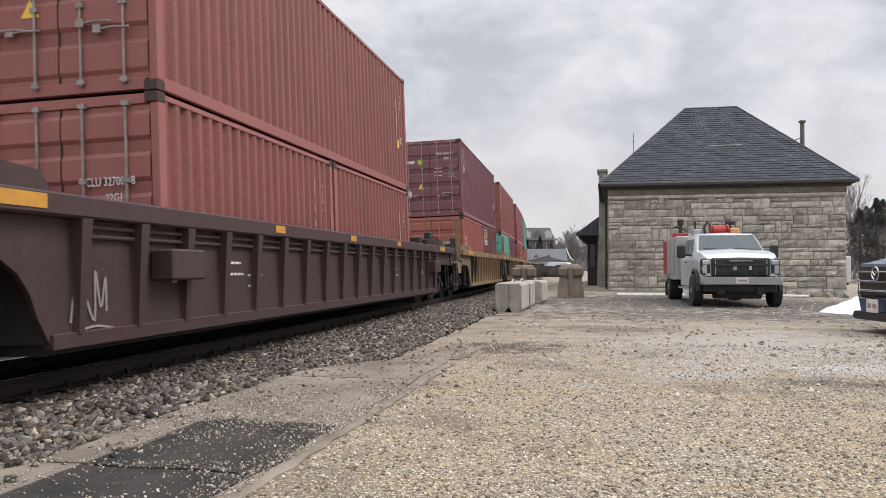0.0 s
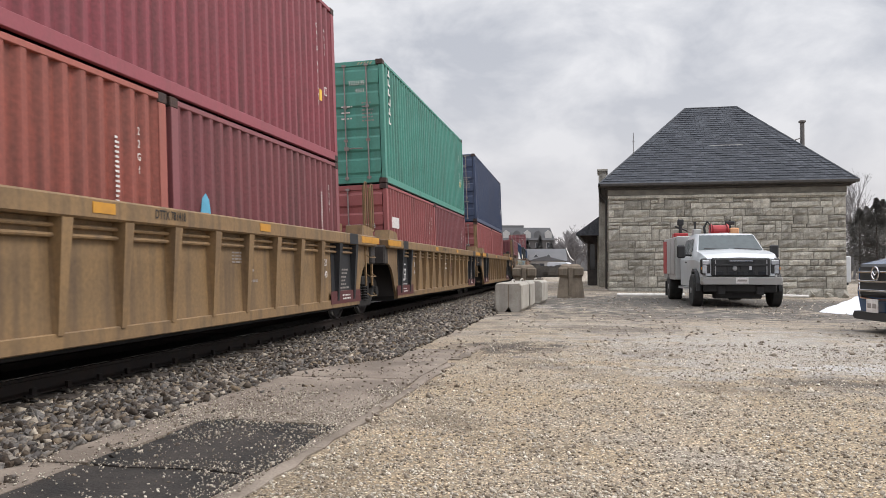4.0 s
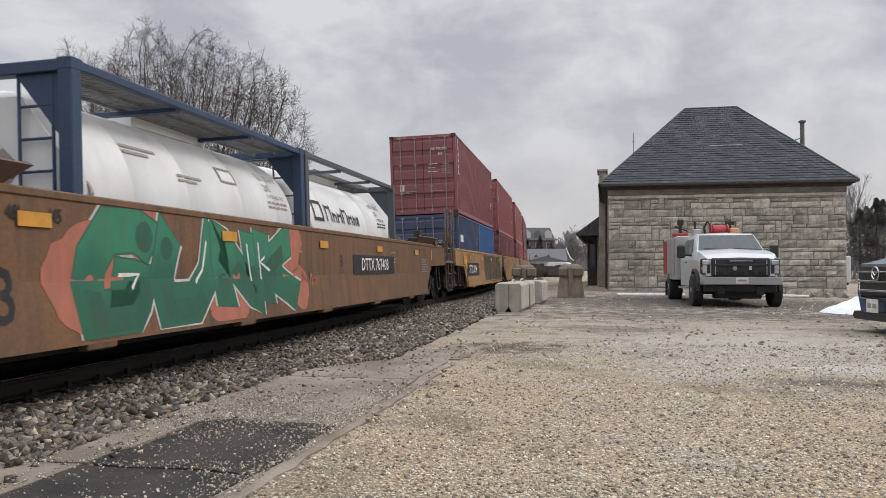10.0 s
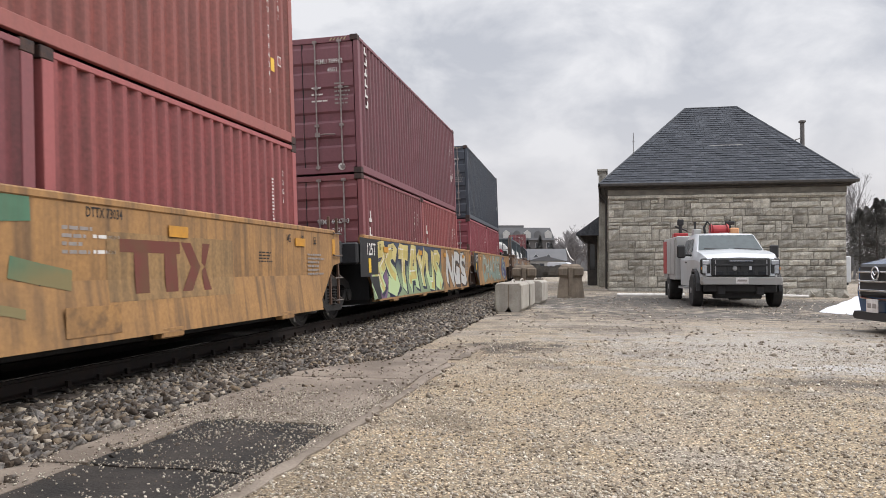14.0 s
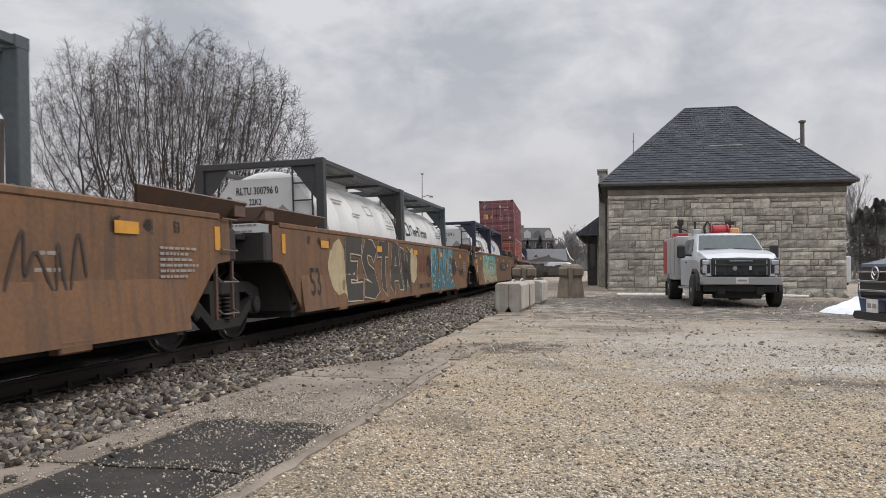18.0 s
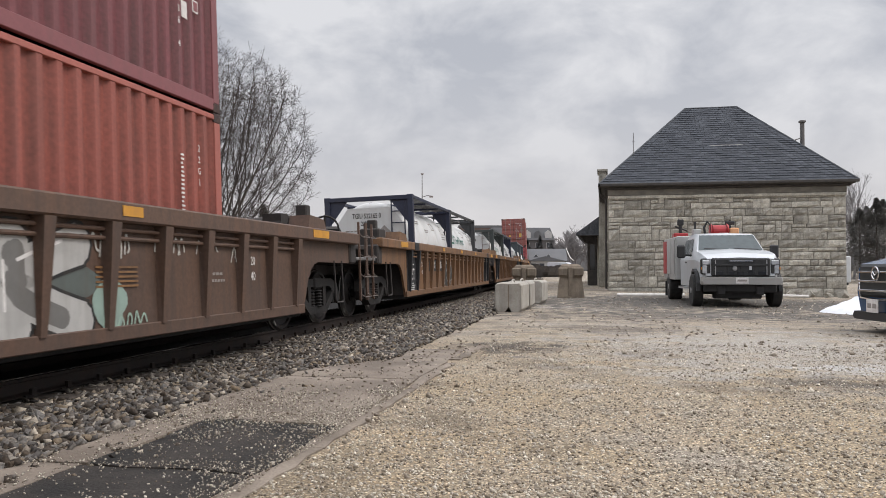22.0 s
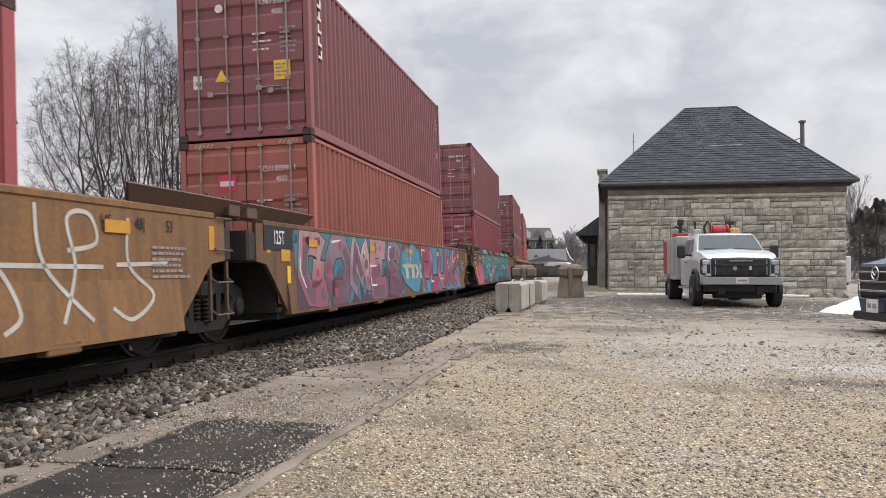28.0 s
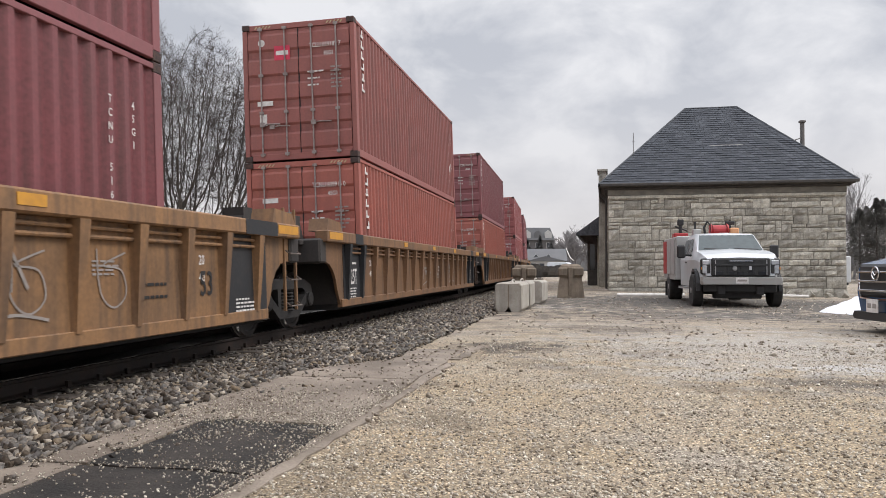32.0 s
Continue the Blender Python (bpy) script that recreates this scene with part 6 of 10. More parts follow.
    for a, b_, c, d in slopes:
        a, b_, c, d = Vector((*a, EAVE_Z)), Vector((*b_, EAVE_Z)), Vector((*c, RIDGE_Z)), Vector((*d, RIDGE_Z))
        up = (b_ - a).cross((c + d) / 2 - (a + b_) / 2).normalized()
        if up.z < 0:
            up = -up
        m = Mesh()
        for i in range(n):
            t0, t1 = i / n, (i + 1.12) / n
            t1 = min(t1, 1.0)
            p0, p1 = a.lerp(c, t0), b_.lerp(d, t0)
            q0, q1 = a.lerp(c, t1), b_.lerp(d, t1)
            wid = (p1 - p0).length
            k = max(1, int(wid / 0.34))
            for j in range(k):
                f0, f1 = j / k + 0.002, (j + 1) / k - 0.002
                lift = up * rs.uniform(0.022, 0.036)
                m.add([tuple(p0.lerp(p1, f0) + lift), tuple(p0.lerp(p1, f1) + lift), tuple(q0.lerp(q1, f1) + up * 0.006), tuple(q0.lerp(q1, f0) + up * 0.006), tuple(p0.lerp(p1, f0)), tuple(p0.lerp(p1, f1))],
                      [(0, 1, 2, 3), (4, 5, 1, 0)])
        part("shingles", m, ROOFTILE, roof, fix=False)["kind"] = "stuff"
    for p, q in (((x0, y0, EAVE_Z), (rx0, ry, RIDGE_Z)), ((x1, y0, EAVE_Z), (rx1, ry, RIDGE_Z)), ((rx0, ry, RIDGE_Z), (rx1, ry, RIDGE_Z)), ((x0, y1, EAVE_Z), (rx0, ry, RIDGE_Z)), ((x1, y1, EAVE_Z), (rx1, ry, RIDGE_Z))):
        part("ridge_cap", Mesh().tube([p, q], 0.055, 8), SHINGLE, roof)
    part("roof_strip", Mesh().box(-0.75, 0.75, -0.03, 0.0, -0.035, 0.035), WHITEPAINT, roof, "pale metal strip on the shingles", m=pose(5.62, 40.35, 6.92, 0, 0, 0))
    # chimney stack and vent pipes
    part("parapet", Mesh().box(-0.42, 0.02, 47.6, 49.5, 0, 6.65, 0.03).box(-0.5, 0.1, 47.5, 49.6, 6.65, 6.8, 0.02), STONEMAT, root, "weathered stone gable parapet")
    part("vent_pipe", Mesh().tube([(9.85, 44.0, 5.0), (9.85, 44.0, 8.6)], 0.11, 12).box(9.70, 10.0, 43.85, 44.15, 8.5, 8.62, 0.02), LEAD, root, "tall dark flue pipe")
    part("brace", Mesh().tube([(9.1, 43.4, 7.45), (9.85, 44.0, 7.75)], 0.03, 6), LEAD, root)
    part("antenna", Mesh().tube([(1.5, 46.0, 6.5), (1.5, 46.0, 8.6)], 0.018, 6).tube([(1.43, 46, 8.1), (1.57, 46, 8.1)], 0.012, 5).tube([(1.5, 46, 7.0), (1.5, 46, 7.2)], 0.04, 6), LEAD, root, "thin roof antenna")
    # downpipes on the track side corner
    for y in (WALL_Y + 0.5, WALL_Y + 2.2):
        part("downpipe", Mesh().tube([(-0.30, y, EAVE_Z - 0.08), (-0.30, y, 4.62), (0.0, y + 0.1, 4.35), (0.0, y + 0.1, 0.1)], 0.055, 8), DARKWOOD, root)
    # low trackside wing with deep eaves and a window bay
    wing = part("wing", Mesh().box(-0.55, 4.0, 50.2, 66.0, -0.1, 3.9), STONEMAT, root, "lower stone wing along the track")
    part("wing_roof", Mesh().add([(-1.75, 48.6, 3.15), (-1.75, 67, 3.15), (1.6, 67, 5.6), (1.6, 48.6, 5.6), (-1.75, 48.6, 3.02), (-1.75, 67, 3.02), (4.6, 67, 3.0), (4.6, 48.6, 3.0)],
                                 [(0, 1, 2, 3), (4, 7, 6, 5), (0, 4, 5, 1), (3, 2, 6, 7), (0, 3, 7, 4), (1, 5, 6, 2)]), SHINGLE, wing)
    bay = part("window_bay", Mesh().box(-1.15, -0.55, 50.9, 53.4, 0.0, 0.95, 0.02).box(-1.15, -0.55, 50.9, 53.4, 2.55, 2.95, 0.02).box(-1.15, -1.0, 50.9, 51.05, 0.95, 2.55).box(-1.15, -1.0, 53.25, 53.4, 0.95, 2.55).box(-0.7, -0.55, 50.9, 51.05, 0.95, 2.55), DARKWOOD, wing, "dark timber window bay")
    part("pane", Mesh().box(-1.0, -0.7, 50.95, 50.97, 0.95, 2.55).box(-1.10, -1.08, 51.05, 53.25, 0.95, 2.55), WINDOWGLASS, bay)
    for y in (49.5, 54.0, 58.0):
        part("eave_bracket", Mesh().prism([(-0.55, 2.0), (-0.55, 3.05), (-1.6, 3.05), (-1.5, 2.9), (-0.75, 2.6)], "y", y, y + 0.14), DARKWOOD, wing)


ROOFTILE = island_material("shingle tabs", (0.038, 0.043, 0.054), (0.078, 0.086, 0.102), 0.85, 0.3, 18.0)
build_depot()


# ---- concrete blocks and stone pillars ----
BLOCKMAT = material("cast concrete", (0.43, 0.405, 0.36), 0.9, 0.0, (0.27, 0.24, 0.20), 2.6, 0.7, 0.3, 30.0, 0.35, (0.16, 0.14, 0.12), 0.12, 0.12, 50.0)
PILLARMAT = material("sandstone-coloured pillar concrete", (0.25, 0.205, 0.155), 0.92, 0.0, (0.15, 0.12, 0.095), 3.0, 0.7, 0.4, 24.0, 0.35, (0.09, 0.075, 0.06), 0.08, 0.14, 40.0)


def concrete_block(w, d, h):
    """A stackable barrier block with chamfered edges and a V groove at its foot."""
    c = 0.06
    p = [(-w / 2, 0.10), (-w / 2, h - c), (-w / 2 + c, h), (w / 2 - c, h), (w / 2, h - c), (w / 2, 0.10), (w / 2 - 0.08, 0.0), (0.09, 0.0), (0.0, 0.14), (-0.09, 0.0), (-w / 2 + 0.08, 0.0)]
    b = Mesh()
    n = len(p)
    for y, q in ((-d / 2, 0.94), (-d / 2 + c, 1.0), (d / 2 - c, 1.0), (d / 2, 0.94)):
        b.v += [(x * q, y, h / 2 + (z - h / 2) * q) for x, z in p]
    for j in range(3):
        b.f += [(j * n + i, j * n + (i + 1) % n, (j + 1) * n + (i + 1) % n, (j + 1) * n + i) for i in range(n)]
    b.f += [tuple(range(n)), tuple(range(4 * n - 1, 3 * n - 1, -1))]
    return b


def build_blocks():
    spots = ((-2.31, 19.35, 0.66, 1.80, 0.72, 0), (-2.29, 21.25, 0.66, 1.70, 0.72, 1), (-2.16, 24.3, 0.62, 1.5, 0.70, -2))
    labs = ("pale grey concrete barrier block with chamfered edges", "grey concrete barrier block behind another", "weathered concrete barrier block at the row's end")
    for (x, y, w, d, h, r), lab in zip(spots, labs):
        ob = part("concrete_block", concrete_block(w, d, h), BLOCKMAT, m=pose(x, y + d / 2, 0.0, 0, 0, r))
        tagged(ob, lab, "concrete block", "row of concrete blocks")
        part("lifting_loop", Mesh().tube([(0.0, -0.3, h - 0.02), (0.02, -0.22, h + 0.06), (0.05, -0.1, h + 0.06), (0.06, 0, h - 0.02)], 0.02, 6), BLOCKMAT, ob)
        part("seam", Mesh().box(-0.012, 0.012, -d / 2 - 0.004, -d / 2 + 0.02, 0.14, h - 0.05), PILLARMAT, ob)

    def pillar():
        b = Mesh()
        prof = ((0.0, 0.49), (0.10, 0.48), (0.72, 0.40), (0.78, 0.42), (1.06, 0.40), (1.16, 0.36), (1.22, 0.28))
        for z, r in prof:
            b.v += [(sx * r, sy * r, z) for sx, sy in ((-1, -1), (1, -1), (1, 1), (-1, 1))]
        for j in range(len(prof) - 1):
            b.f += [(j * 4 + i, j * 4 + (i + 1) % 4, (j + 1) * 4 + (i + 1) % 4, (j + 1) * 4 + i) for i in range(4)]
        b.f += [(3, 2, 1, 0), tuple(len(b.v) - 4 + i for i in range(4))]
        return b
    for x, y, s, lab in ((-1.30, 30.2, 1.0, "tapered stone-coloured pillar with a T-shaped recess"), (-3.00, 30.2, 0.98, "tapered stone-coloured pillar close to the track")):
        root = part("stone_pillar", pillar(), PILLARMAT, m=pose(x, y, 0, 0, 0, 4) @ Matrix.Diagonal((s, s, s, 1)))
        tagged(root, lab, "pillar", "stone pillars")
        part("cap_block", Mesh().box(-0.46, -0.12, -0.50, -0.30, 0.78, 1.10, 0.04).box(0.10, 0.46, -0.50, -0.30, 0.78, 1.10, 0.04), PILLARMAT, root)
        part("rib", Mesh().box(-0.10, 0.06, -0.50, -0.30, 0.05, 1.12, 0.03), PILLARMAT, root)


build_blocks()

# ---- pipes, snow, rubble by the depot ----
PIPEWHITE = material("white plastic pipe", (0.74, 0.72, 0.69), 0.5, 0.0, (0.5, 0.47, 0.43), 3.0, 0.5)
SNOW = material("old snow", (0.80, 0.83, 0.88), 0.7, 0.0, (0.6, 0.6, 0.62), 3.0, 0.5, 0.5, 12.0)
for p, q, lab in (((0.40, 31.6, 0.05), (2.9, 31.9, 0.05), "long white plastic pipe lying on the gravel"), ((6.2, 35.6, -0.05), (8.2, 35.9, -0.10), "white plastic pipe lying by the stone wall")):
    tagged(part("pipe", Mesh().tube([p, q], 0.065, 12), PIPEWHITE, smooth=False), lab, "pipe", "white pipes")


def heap(name, cx, cy, rx, ry, h, mat, seed, label, category):
    b = Mesh()
    n = 26
    for j in range(n + 1):
        for i in range(n + 1):
            u, v = 2 * i / n - 1, 2 * j / n - 1
            d = math.hypot(u, v)
            x, y = cx + u * rx, cy + v * ry
            z = h * max(0.0, 1 - d) ** 0.8 * (1 + 0.5 * noise.noise(Vector((u * 2.2, v * 2.2, seed)))) + 0.05 * h * noise.noise(Vector((u * 7, v * 7, seed)))
            b.v.append((x, y, ground_z(x, y) - 0.03 + z))
    k = n + 1
    b.f = [(j * k + i, j * k + i + 1, (j + 1) * k + i + 1, (j + 1) * k + i) for j in range(n) for i in range(n)]
    tagged(part(name, b, mat, smooth=True, fix=False), label, category)


heap("snow_pile", 5.85, 20.9, 0.85, 0.9, 0.40, SNOW, 3, "small pile of old white snow", "snow pile")
for i, (x, y, s) in enumerate(((7.9, 37.4, 0.22), (8.7, 37.6, 0.26), (9.3, 37.3, 0.2), (6.9, 37.9, 0.16), (9.9, 37.2, 0.24))):
    sh, fc = stone_shapes(1, (0.6, 0.9), random.Random(40 + i))
    b = Mesh().add([tuple(q * s) for q in sh[0]], [tuple(int(a) for a in f) for f in fc])
    tagged(part("rubble_stone", b, STONEMAT, m=pose(x, y, ground_z(x, y) + s * 0.4, 0, 0, i * 50)), "loose block of limestone fallen by the wall", "stone", "rubble by the wall")


# ---- vehicles ----
CARWHITE = material("white truck paint", (0.60, 0.625, 0.65), 0.3, 0.0, (0.46, 0.46, 0.46), 2.0, 0.4, coat=0.4)
CARNAVY = material("dark blue car paint", (0.030, 0.075, 0.165), 0.25, 0.0, (0.026, 0.062, 0.14), 2.0, 0.3, coat=0.5)
CARBLACK = material("black car paint", (0.015, 0.015, 0.017), 0.3, 0.1, coat=0.5)
BLACKPLASTIC = material("black plastic", (0.022, 0.022, 0.023), 0.6, 0.0, (0.04, 0.04, 0.04), 6.0, 0.4)
CHROME = material("chrome", (0.62, 0.62, 0.63), 0.15, 1.0)
ALLOY = material("brushed bumper steel", (0.42, 0.42, 0.43), 0.42, 0.8, (0.3, 0.3, 0.3), 4.0, 0.5)
SILVERBODY = material("silver grey utility body", (0.46, 0.46, 0.45), 0.4, 0.3, (0.32, 0.31, 0.3), 2.0, 0.5)
RIGRED = material("red equipment paint", (0.42, 0.03, 0.035), 0.45, 0.0, (0.25, 0.03, 0.03), 4.0, 0.5)
TYRE = material("tyre rubber", (0.020, 0.020, 0.020), 0.85, 0.0, (0.05, 0.045, 0.04), 6.0, 0.5, 0.2, 40.0)
AUTOGLASS = material("tinted car glass", (0.05, 0.07, 0.075), 0.12)
LAMPGLASS = material("clear lamp lens", (0.55, 0.56, 0.58), 0.12, 0.0, coat=0.6)
HEADLENS = material("grey headlight lens", (0.62, 0.63, 0.65), 0.12, 0.3, (0.35, 0.35, 0.37), 12.0, 0.7, coat=0.6)
BUMPERSTEEL = material("pale steel bumper", (0.33, 0.325, 0.315), 0.5, 0.3, (0.38, 0.36, 0.33), 5.0, 0.5)
AMBER = material("amber lens", (0.75, 0.26, 0.03), 0.3)


def loft(sections):
    """A body skinned through cross-sections: each is (y, half outline of (x, z) from the bottom middle up to the top middle)."""
    b = Mesh()
    n = 2 * len(sections[0][1])
    for y, half in sections:
        b.v += [(x, y, z) for x, z in half] + [(-x, y, z) for x, z in half[::-1]]
    for j in range(len(sections) - 1):
        b.f += [(j * n + i, j * n + (i + 1) % n, (j + 1) * n + (i + 1) % n, (j + 1) * n + i) for i in range(n)]
    b.f += [tuple(range(n)), tuple(range(len(b.v) - 1, len(b.v) - n - 1, -1))]
    return b


def car_wheel(parent, x, y, r, w, rim_mat):
    s = 1 if x > 0 else -1
    wh = part("wheel", cached(("tyre", r, w), lambda: Mesh().lathe([(-w / 2, r * 0.6), (-w / 2, r * 0.93), (-w / 2 + 0.03, r), (w / 2 - 0.03, r), (w / 2, r * 0.93), (w / 2, r * 0.6)], "x", 30), TYRE), None, parent, m=pose(x, y, r))
    part("rim", cached(("rim", r, w), lambda: Mesh().lathe([(w / 2 - 0.06, r * 0.62), (w / 2 - 0.02, r * 0.60), (w / 2 - 0.05, r * 0.5), (w / 2 - 0.09, r * 0.3), (w / 2 - 0.03, r * 0.24), (w / 2 + 0.01, r * 0.16), (w / 2 + 0.01, 0.01)], "x", 20), rim_mat), None, wh, m=pose(0, 0, 0, 0, 0, 0 if s > 0 else 180))


def build_service_truck():
    root = new("service_truck")
    tagged(root, "white crew-cab service truck with a red hose reel, parked on gravel", "truck")
    hood = [(0.20, [(0.0, 0.86), (0.88, 0.86), (0.93, 1.18), (0.86, 1.33), (0.0, 1.37)]), (0.45, [(0.0, 0.80), (1.00, 0.80), (1.04, 1.25), (0.95, 1.45), (0.0, 1.50)]),
            (1.0, [(0.0, 0.80), (1.03, 0.80), (1.06, 1.30), (0.97, 1.53), (0.0, 1.58)]), (1.55, [(0.0, 0.60), (1.04, 0.60), (1.06, 1.32), (0.97, 1.58), (0.0, 1.63)]), (1.95, [(0.0, 0.55), (1.03, 0.55), (1.04, 1.32), (0.97, 1.55), (0.0, 1.58)]),
            (4.15, [(0.0, 0.55), (1.03, 0.55), (1.04, 1.32), (0.98, 1.50), (0.0, 1.50)])]
    part("body", loft(hood), CARWHITE, root, "white hood, fenders and doors")
    cab = [(1.52, [(0.0, 1.50), (0.92, 1.50), (0.93, 1.52), (0.92, 1.56), (0.0, 1.58)]), (2.28, [(0.0, 1.46), (0.99, 1.46), (0.86, 1.96), (0.78, 2.06), (0.0, 2.10)]), (2.7, [(0.0, 1.46), (1.0, 1.46), (0.86, 1.99), (0.78, 2.10), (0.0, 2.14)]),
           (3.7, [(0.0, 1.46), (1.0, 1.46), (0.86, 1.99), (0.78, 2.10), (0.0, 2.14)]), (4.1, [(0.0, 1.46), (0.99, 1.46), (0.87, 1.92), (0.78, 2.04), (0.0, 2.08)])]
    part("cab", loft(cab), CARWHITE, root)
    part("windshield", Mesh().add([(-0.88, 1.53, 1.595), (0.88, 1.53, 1.595), (0.76, 2.20, 2.045), (-0.76, 2.20, 2.045), (-0.88, 1.57, 1.57), (0.88, 1.57, 1.57), (0.76, 2.24, 2.02), (-0.76, 2.24, 2.02)],
                                  [(0, 1, 2, 3), (7, 6, 5, 4), (0, 4, 5, 1), (1, 5, 6, 2), (2, 6, 7, 3), (3, 7, 4, 0)]), AUTOGLASS, root, "slanted windshield")
    for s in (-1, 1):
        for y0, y1, a in ((2.10, 3.02, 0.30), (3.10, 3.95, 0.0)):
            part("side_window", Mesh().add([(s * 1.0, y0, 1.50), (s * 1.0, y1, 1.50), (s * 0.885, y1, 1.94), (s * 0.885, y0 + a, 1.94)], [(0, 1, 2, 3)]).add([(s * 0.98, y0, 1.50), (s * 0.98, y1, 1.50), (s * 0.865, y1, 1.94), (s * 0.865, y0 + a, 1.94)], [(3, 2, 1, 0)]), AUTOGLASS, root)
        part("wiper", Mesh().tube([(s * 0.42 + 0.34, 1.52, 1.615), (s * 0.42 - 0.30, 1.55, 1.64)], 0.012, 6), BLACKPLASTIC, root)
        lamp = part("headlight", Mesh().box(-0.14, 0.14, -0.05, 0.12, -0.22, 0.22, 0.04), BLACKPLASTIC, root, m=pose(s * 0.89, 0.24, 1.12))
        part("lens", Mesh().box(-0.10, 0.10, -0.02, 0.02, 0.05, 0.17, 0.015).box(-0.02, 0.10, -0.02, 0.02, -0.19, 0.03, 0.015), HEADLENS, lamp, "clear headlight lens", m=pose(0, -0.055, 0) if s > 0 else pose(0, -0.055, 0) @ Matrix.Diagonal((-1, 1, 1, 1)))
        part("marker", Mesh().box(-0.008, 0.008, -0.01, 0.01, -0.035, 0.035), AMBER, lamp, m=pose(s * 0.125, -0.045, -0.05))
        mir = part("mirror", Mesh().box(-0.12, 0.12, -0.06, 0.07, -0.19, 0.19, 0.04), BLACKPLASTIC, root, "large black towing mirror", m=pose(s * 1.30, 2.0, 1.56))
        part("arm", Mesh().tube([(0, 0.03, -0.08), (-s * 0.36, 0.05, -0.12)], 0.035, 6), BLACKPLASTIC, mir)
        part("fender_flare", Mesh().prism([(0.35 + 0.62 * (1 - math.cos(radians(i * 20))), 0.45 + 0.62 * math.sin(radians(i * 20))) for i in range(10)] + [(1.50 - 0.53 * (1 - math.cos(radians(i * 20))), 0.45 + 0.53 * math.sin(radians(i * 20))) for i in range(10)], "x", s * 1.02, s * 1.12), BLACKPLASTIC, root, "black fender flare")
        car_wheel(root, s * 1.04, 0.98, 0.455, 0.27, ALLOY)
        car_wheel(root, s * 0.98, 6.05, 0.455, 0.42, ALLOY)
        part("step", Mesh().box(s * 0.9, s * 1.12, 1.7, 4.0, 0.46, 0.52, 0.01), ALLOY, root)
        part("door_handle", Mesh().box(-0.02, 0.02, -0.1, 0.1, -0.02, 0.02), BLACKPLASTIC, root, m=pose(s * 1.04, 2.9, 1.25))
        part("fog_light", Mesh().box(-0.06, 0.06, -0.02, 0.02, -0.06, 0.06, 0.01), LAMPGLASS, root, m=pose(s * 0.68, 0.16, 0.98))
    gr = part("grille", Mesh().box(-0.76, 0.76, -0.06, 0.06, -0.25, 0.25, 0.04), BLACKPLASTIC, root, "black grille", m=pose(0, 0.18, 1.10))
    part("grille_bar", Mesh().box(-0.70, 0.70, -0.03, 0.03, -0.03, 0.03, 0.01), BLACKPLASTIC, gr, m=pose(0, -0.06, 0.06))
    part("grille_trim", Mesh().box(-0.35, 0.25, -0.02, 0.02, -0.015, 0.015), CHROME, gr, m=pose(0.05, -0.065, 0.17))
    part("badge", Mesh().lathe([(-0.02, 0.055), (0.01, 0.065)], "y", 20), ALLOY, gr, "dull oval badge", m=pose(-0.16, -0.07, -0.03))
    for k in range(5):
        part("grille_slot", Mesh().box(-0.10, 0.10, -0.02, 0.02, -0.05, 0.05, 0.01), CARBLACK, gr, m=pose(-0.54 + k * 0.27, -0.055, -0.16))
        part("grille_rib", Mesh().box(-0.012, 0.012, -0.02, 0.02, -0.20, 0.20), ALLOY if k in (0, 4) else BLACKPLASTIC, gr, m=pose(-0.66 + k * 0.33, -0.06, 0.0))
    part("tow_light", Mesh().box(-0.03, 0.03, -0.02, 0.02, -0.05, 0.05), LAMPGLASS, gr, m=pose(0.24, -0.07, -0.02))
    bum = part("bumper", loft([(-0.02, [(0.0, 0.64), (0.98, 0.64), (1.02, 0.73), (0.99, 0.83), (0.0, 0.83)]), (0.06, [(0.0, 0.63), (1.04, 0.63), (1.06, 0.73), (1.04, 0.84), (0.0, 0.84)]), (0.20, [(0.0, 0.64), (1.04, 0.64), (1.06, 0.73), (1.04, 0.83), (0.0, 0.83)])]), BUMPERSTEEL, root, "wide plain steel bumper")
    pl = part("plate", Mesh().box(-0.16, 0.16, -0.012, 0.0, -0.08, 0.08), WHITEPAINT, bum, m=pose(0.0, -0.02, 0.745))
    part("plate_bars", Mesh().box(-0.12, 0.12, -0.004, 0.0, -0.025, 0.025), GREYMARK, pl, m=pose(0, -0.012, 0))
    # black lower valance, plus blocks added to stand in for shade beneath
    part("skirt", Mesh().box(-0.94, 0.94, 0.22, 0.5, 0.42, 0.66, 0.03).box(-0.62, 0.62, 0.5, 0.9, 0.24, 0.5, 0.03).box(-0.6, -0.4, 0.15, 0.4, 0.36, 0.6, 0.02).box(0.4, 0.6, 0.15, 0.4, 0.36, 0.6, 0.02), BLACKPLASTIC, root)
    for s in (-1, 1):
        part("mud_flap", Mesh().box(-0.28, 0.28, -0.02, 0.02, 0.12, 0.62), TYRE, root, m=pose(s * 0.95, 6.6, 0))
    part("belly", Mesh().box(-0.85, 0.85, 0.9, 6.5, 0.50, 0.78), BLACKPLASTIC, root)
    part("axle", Mesh().tube([(-0.9, 0.98, 0.42), (0.9, 0.98, 0.42)], 0.07, 8).lathe([(-0.15, 0.12), (0.15, 0.12)], "x", 12, m=pose(0.25, 0.98, 0.40)), GRIME, root)
    part("chassis", Mesh().box(-0.5, -0.38, 0.4, 7.2, 0.45, 0.65).box(0.38, 0.5, 0.4, 7.2, 0.45, 0.65), BLACKPLASTIC, root)
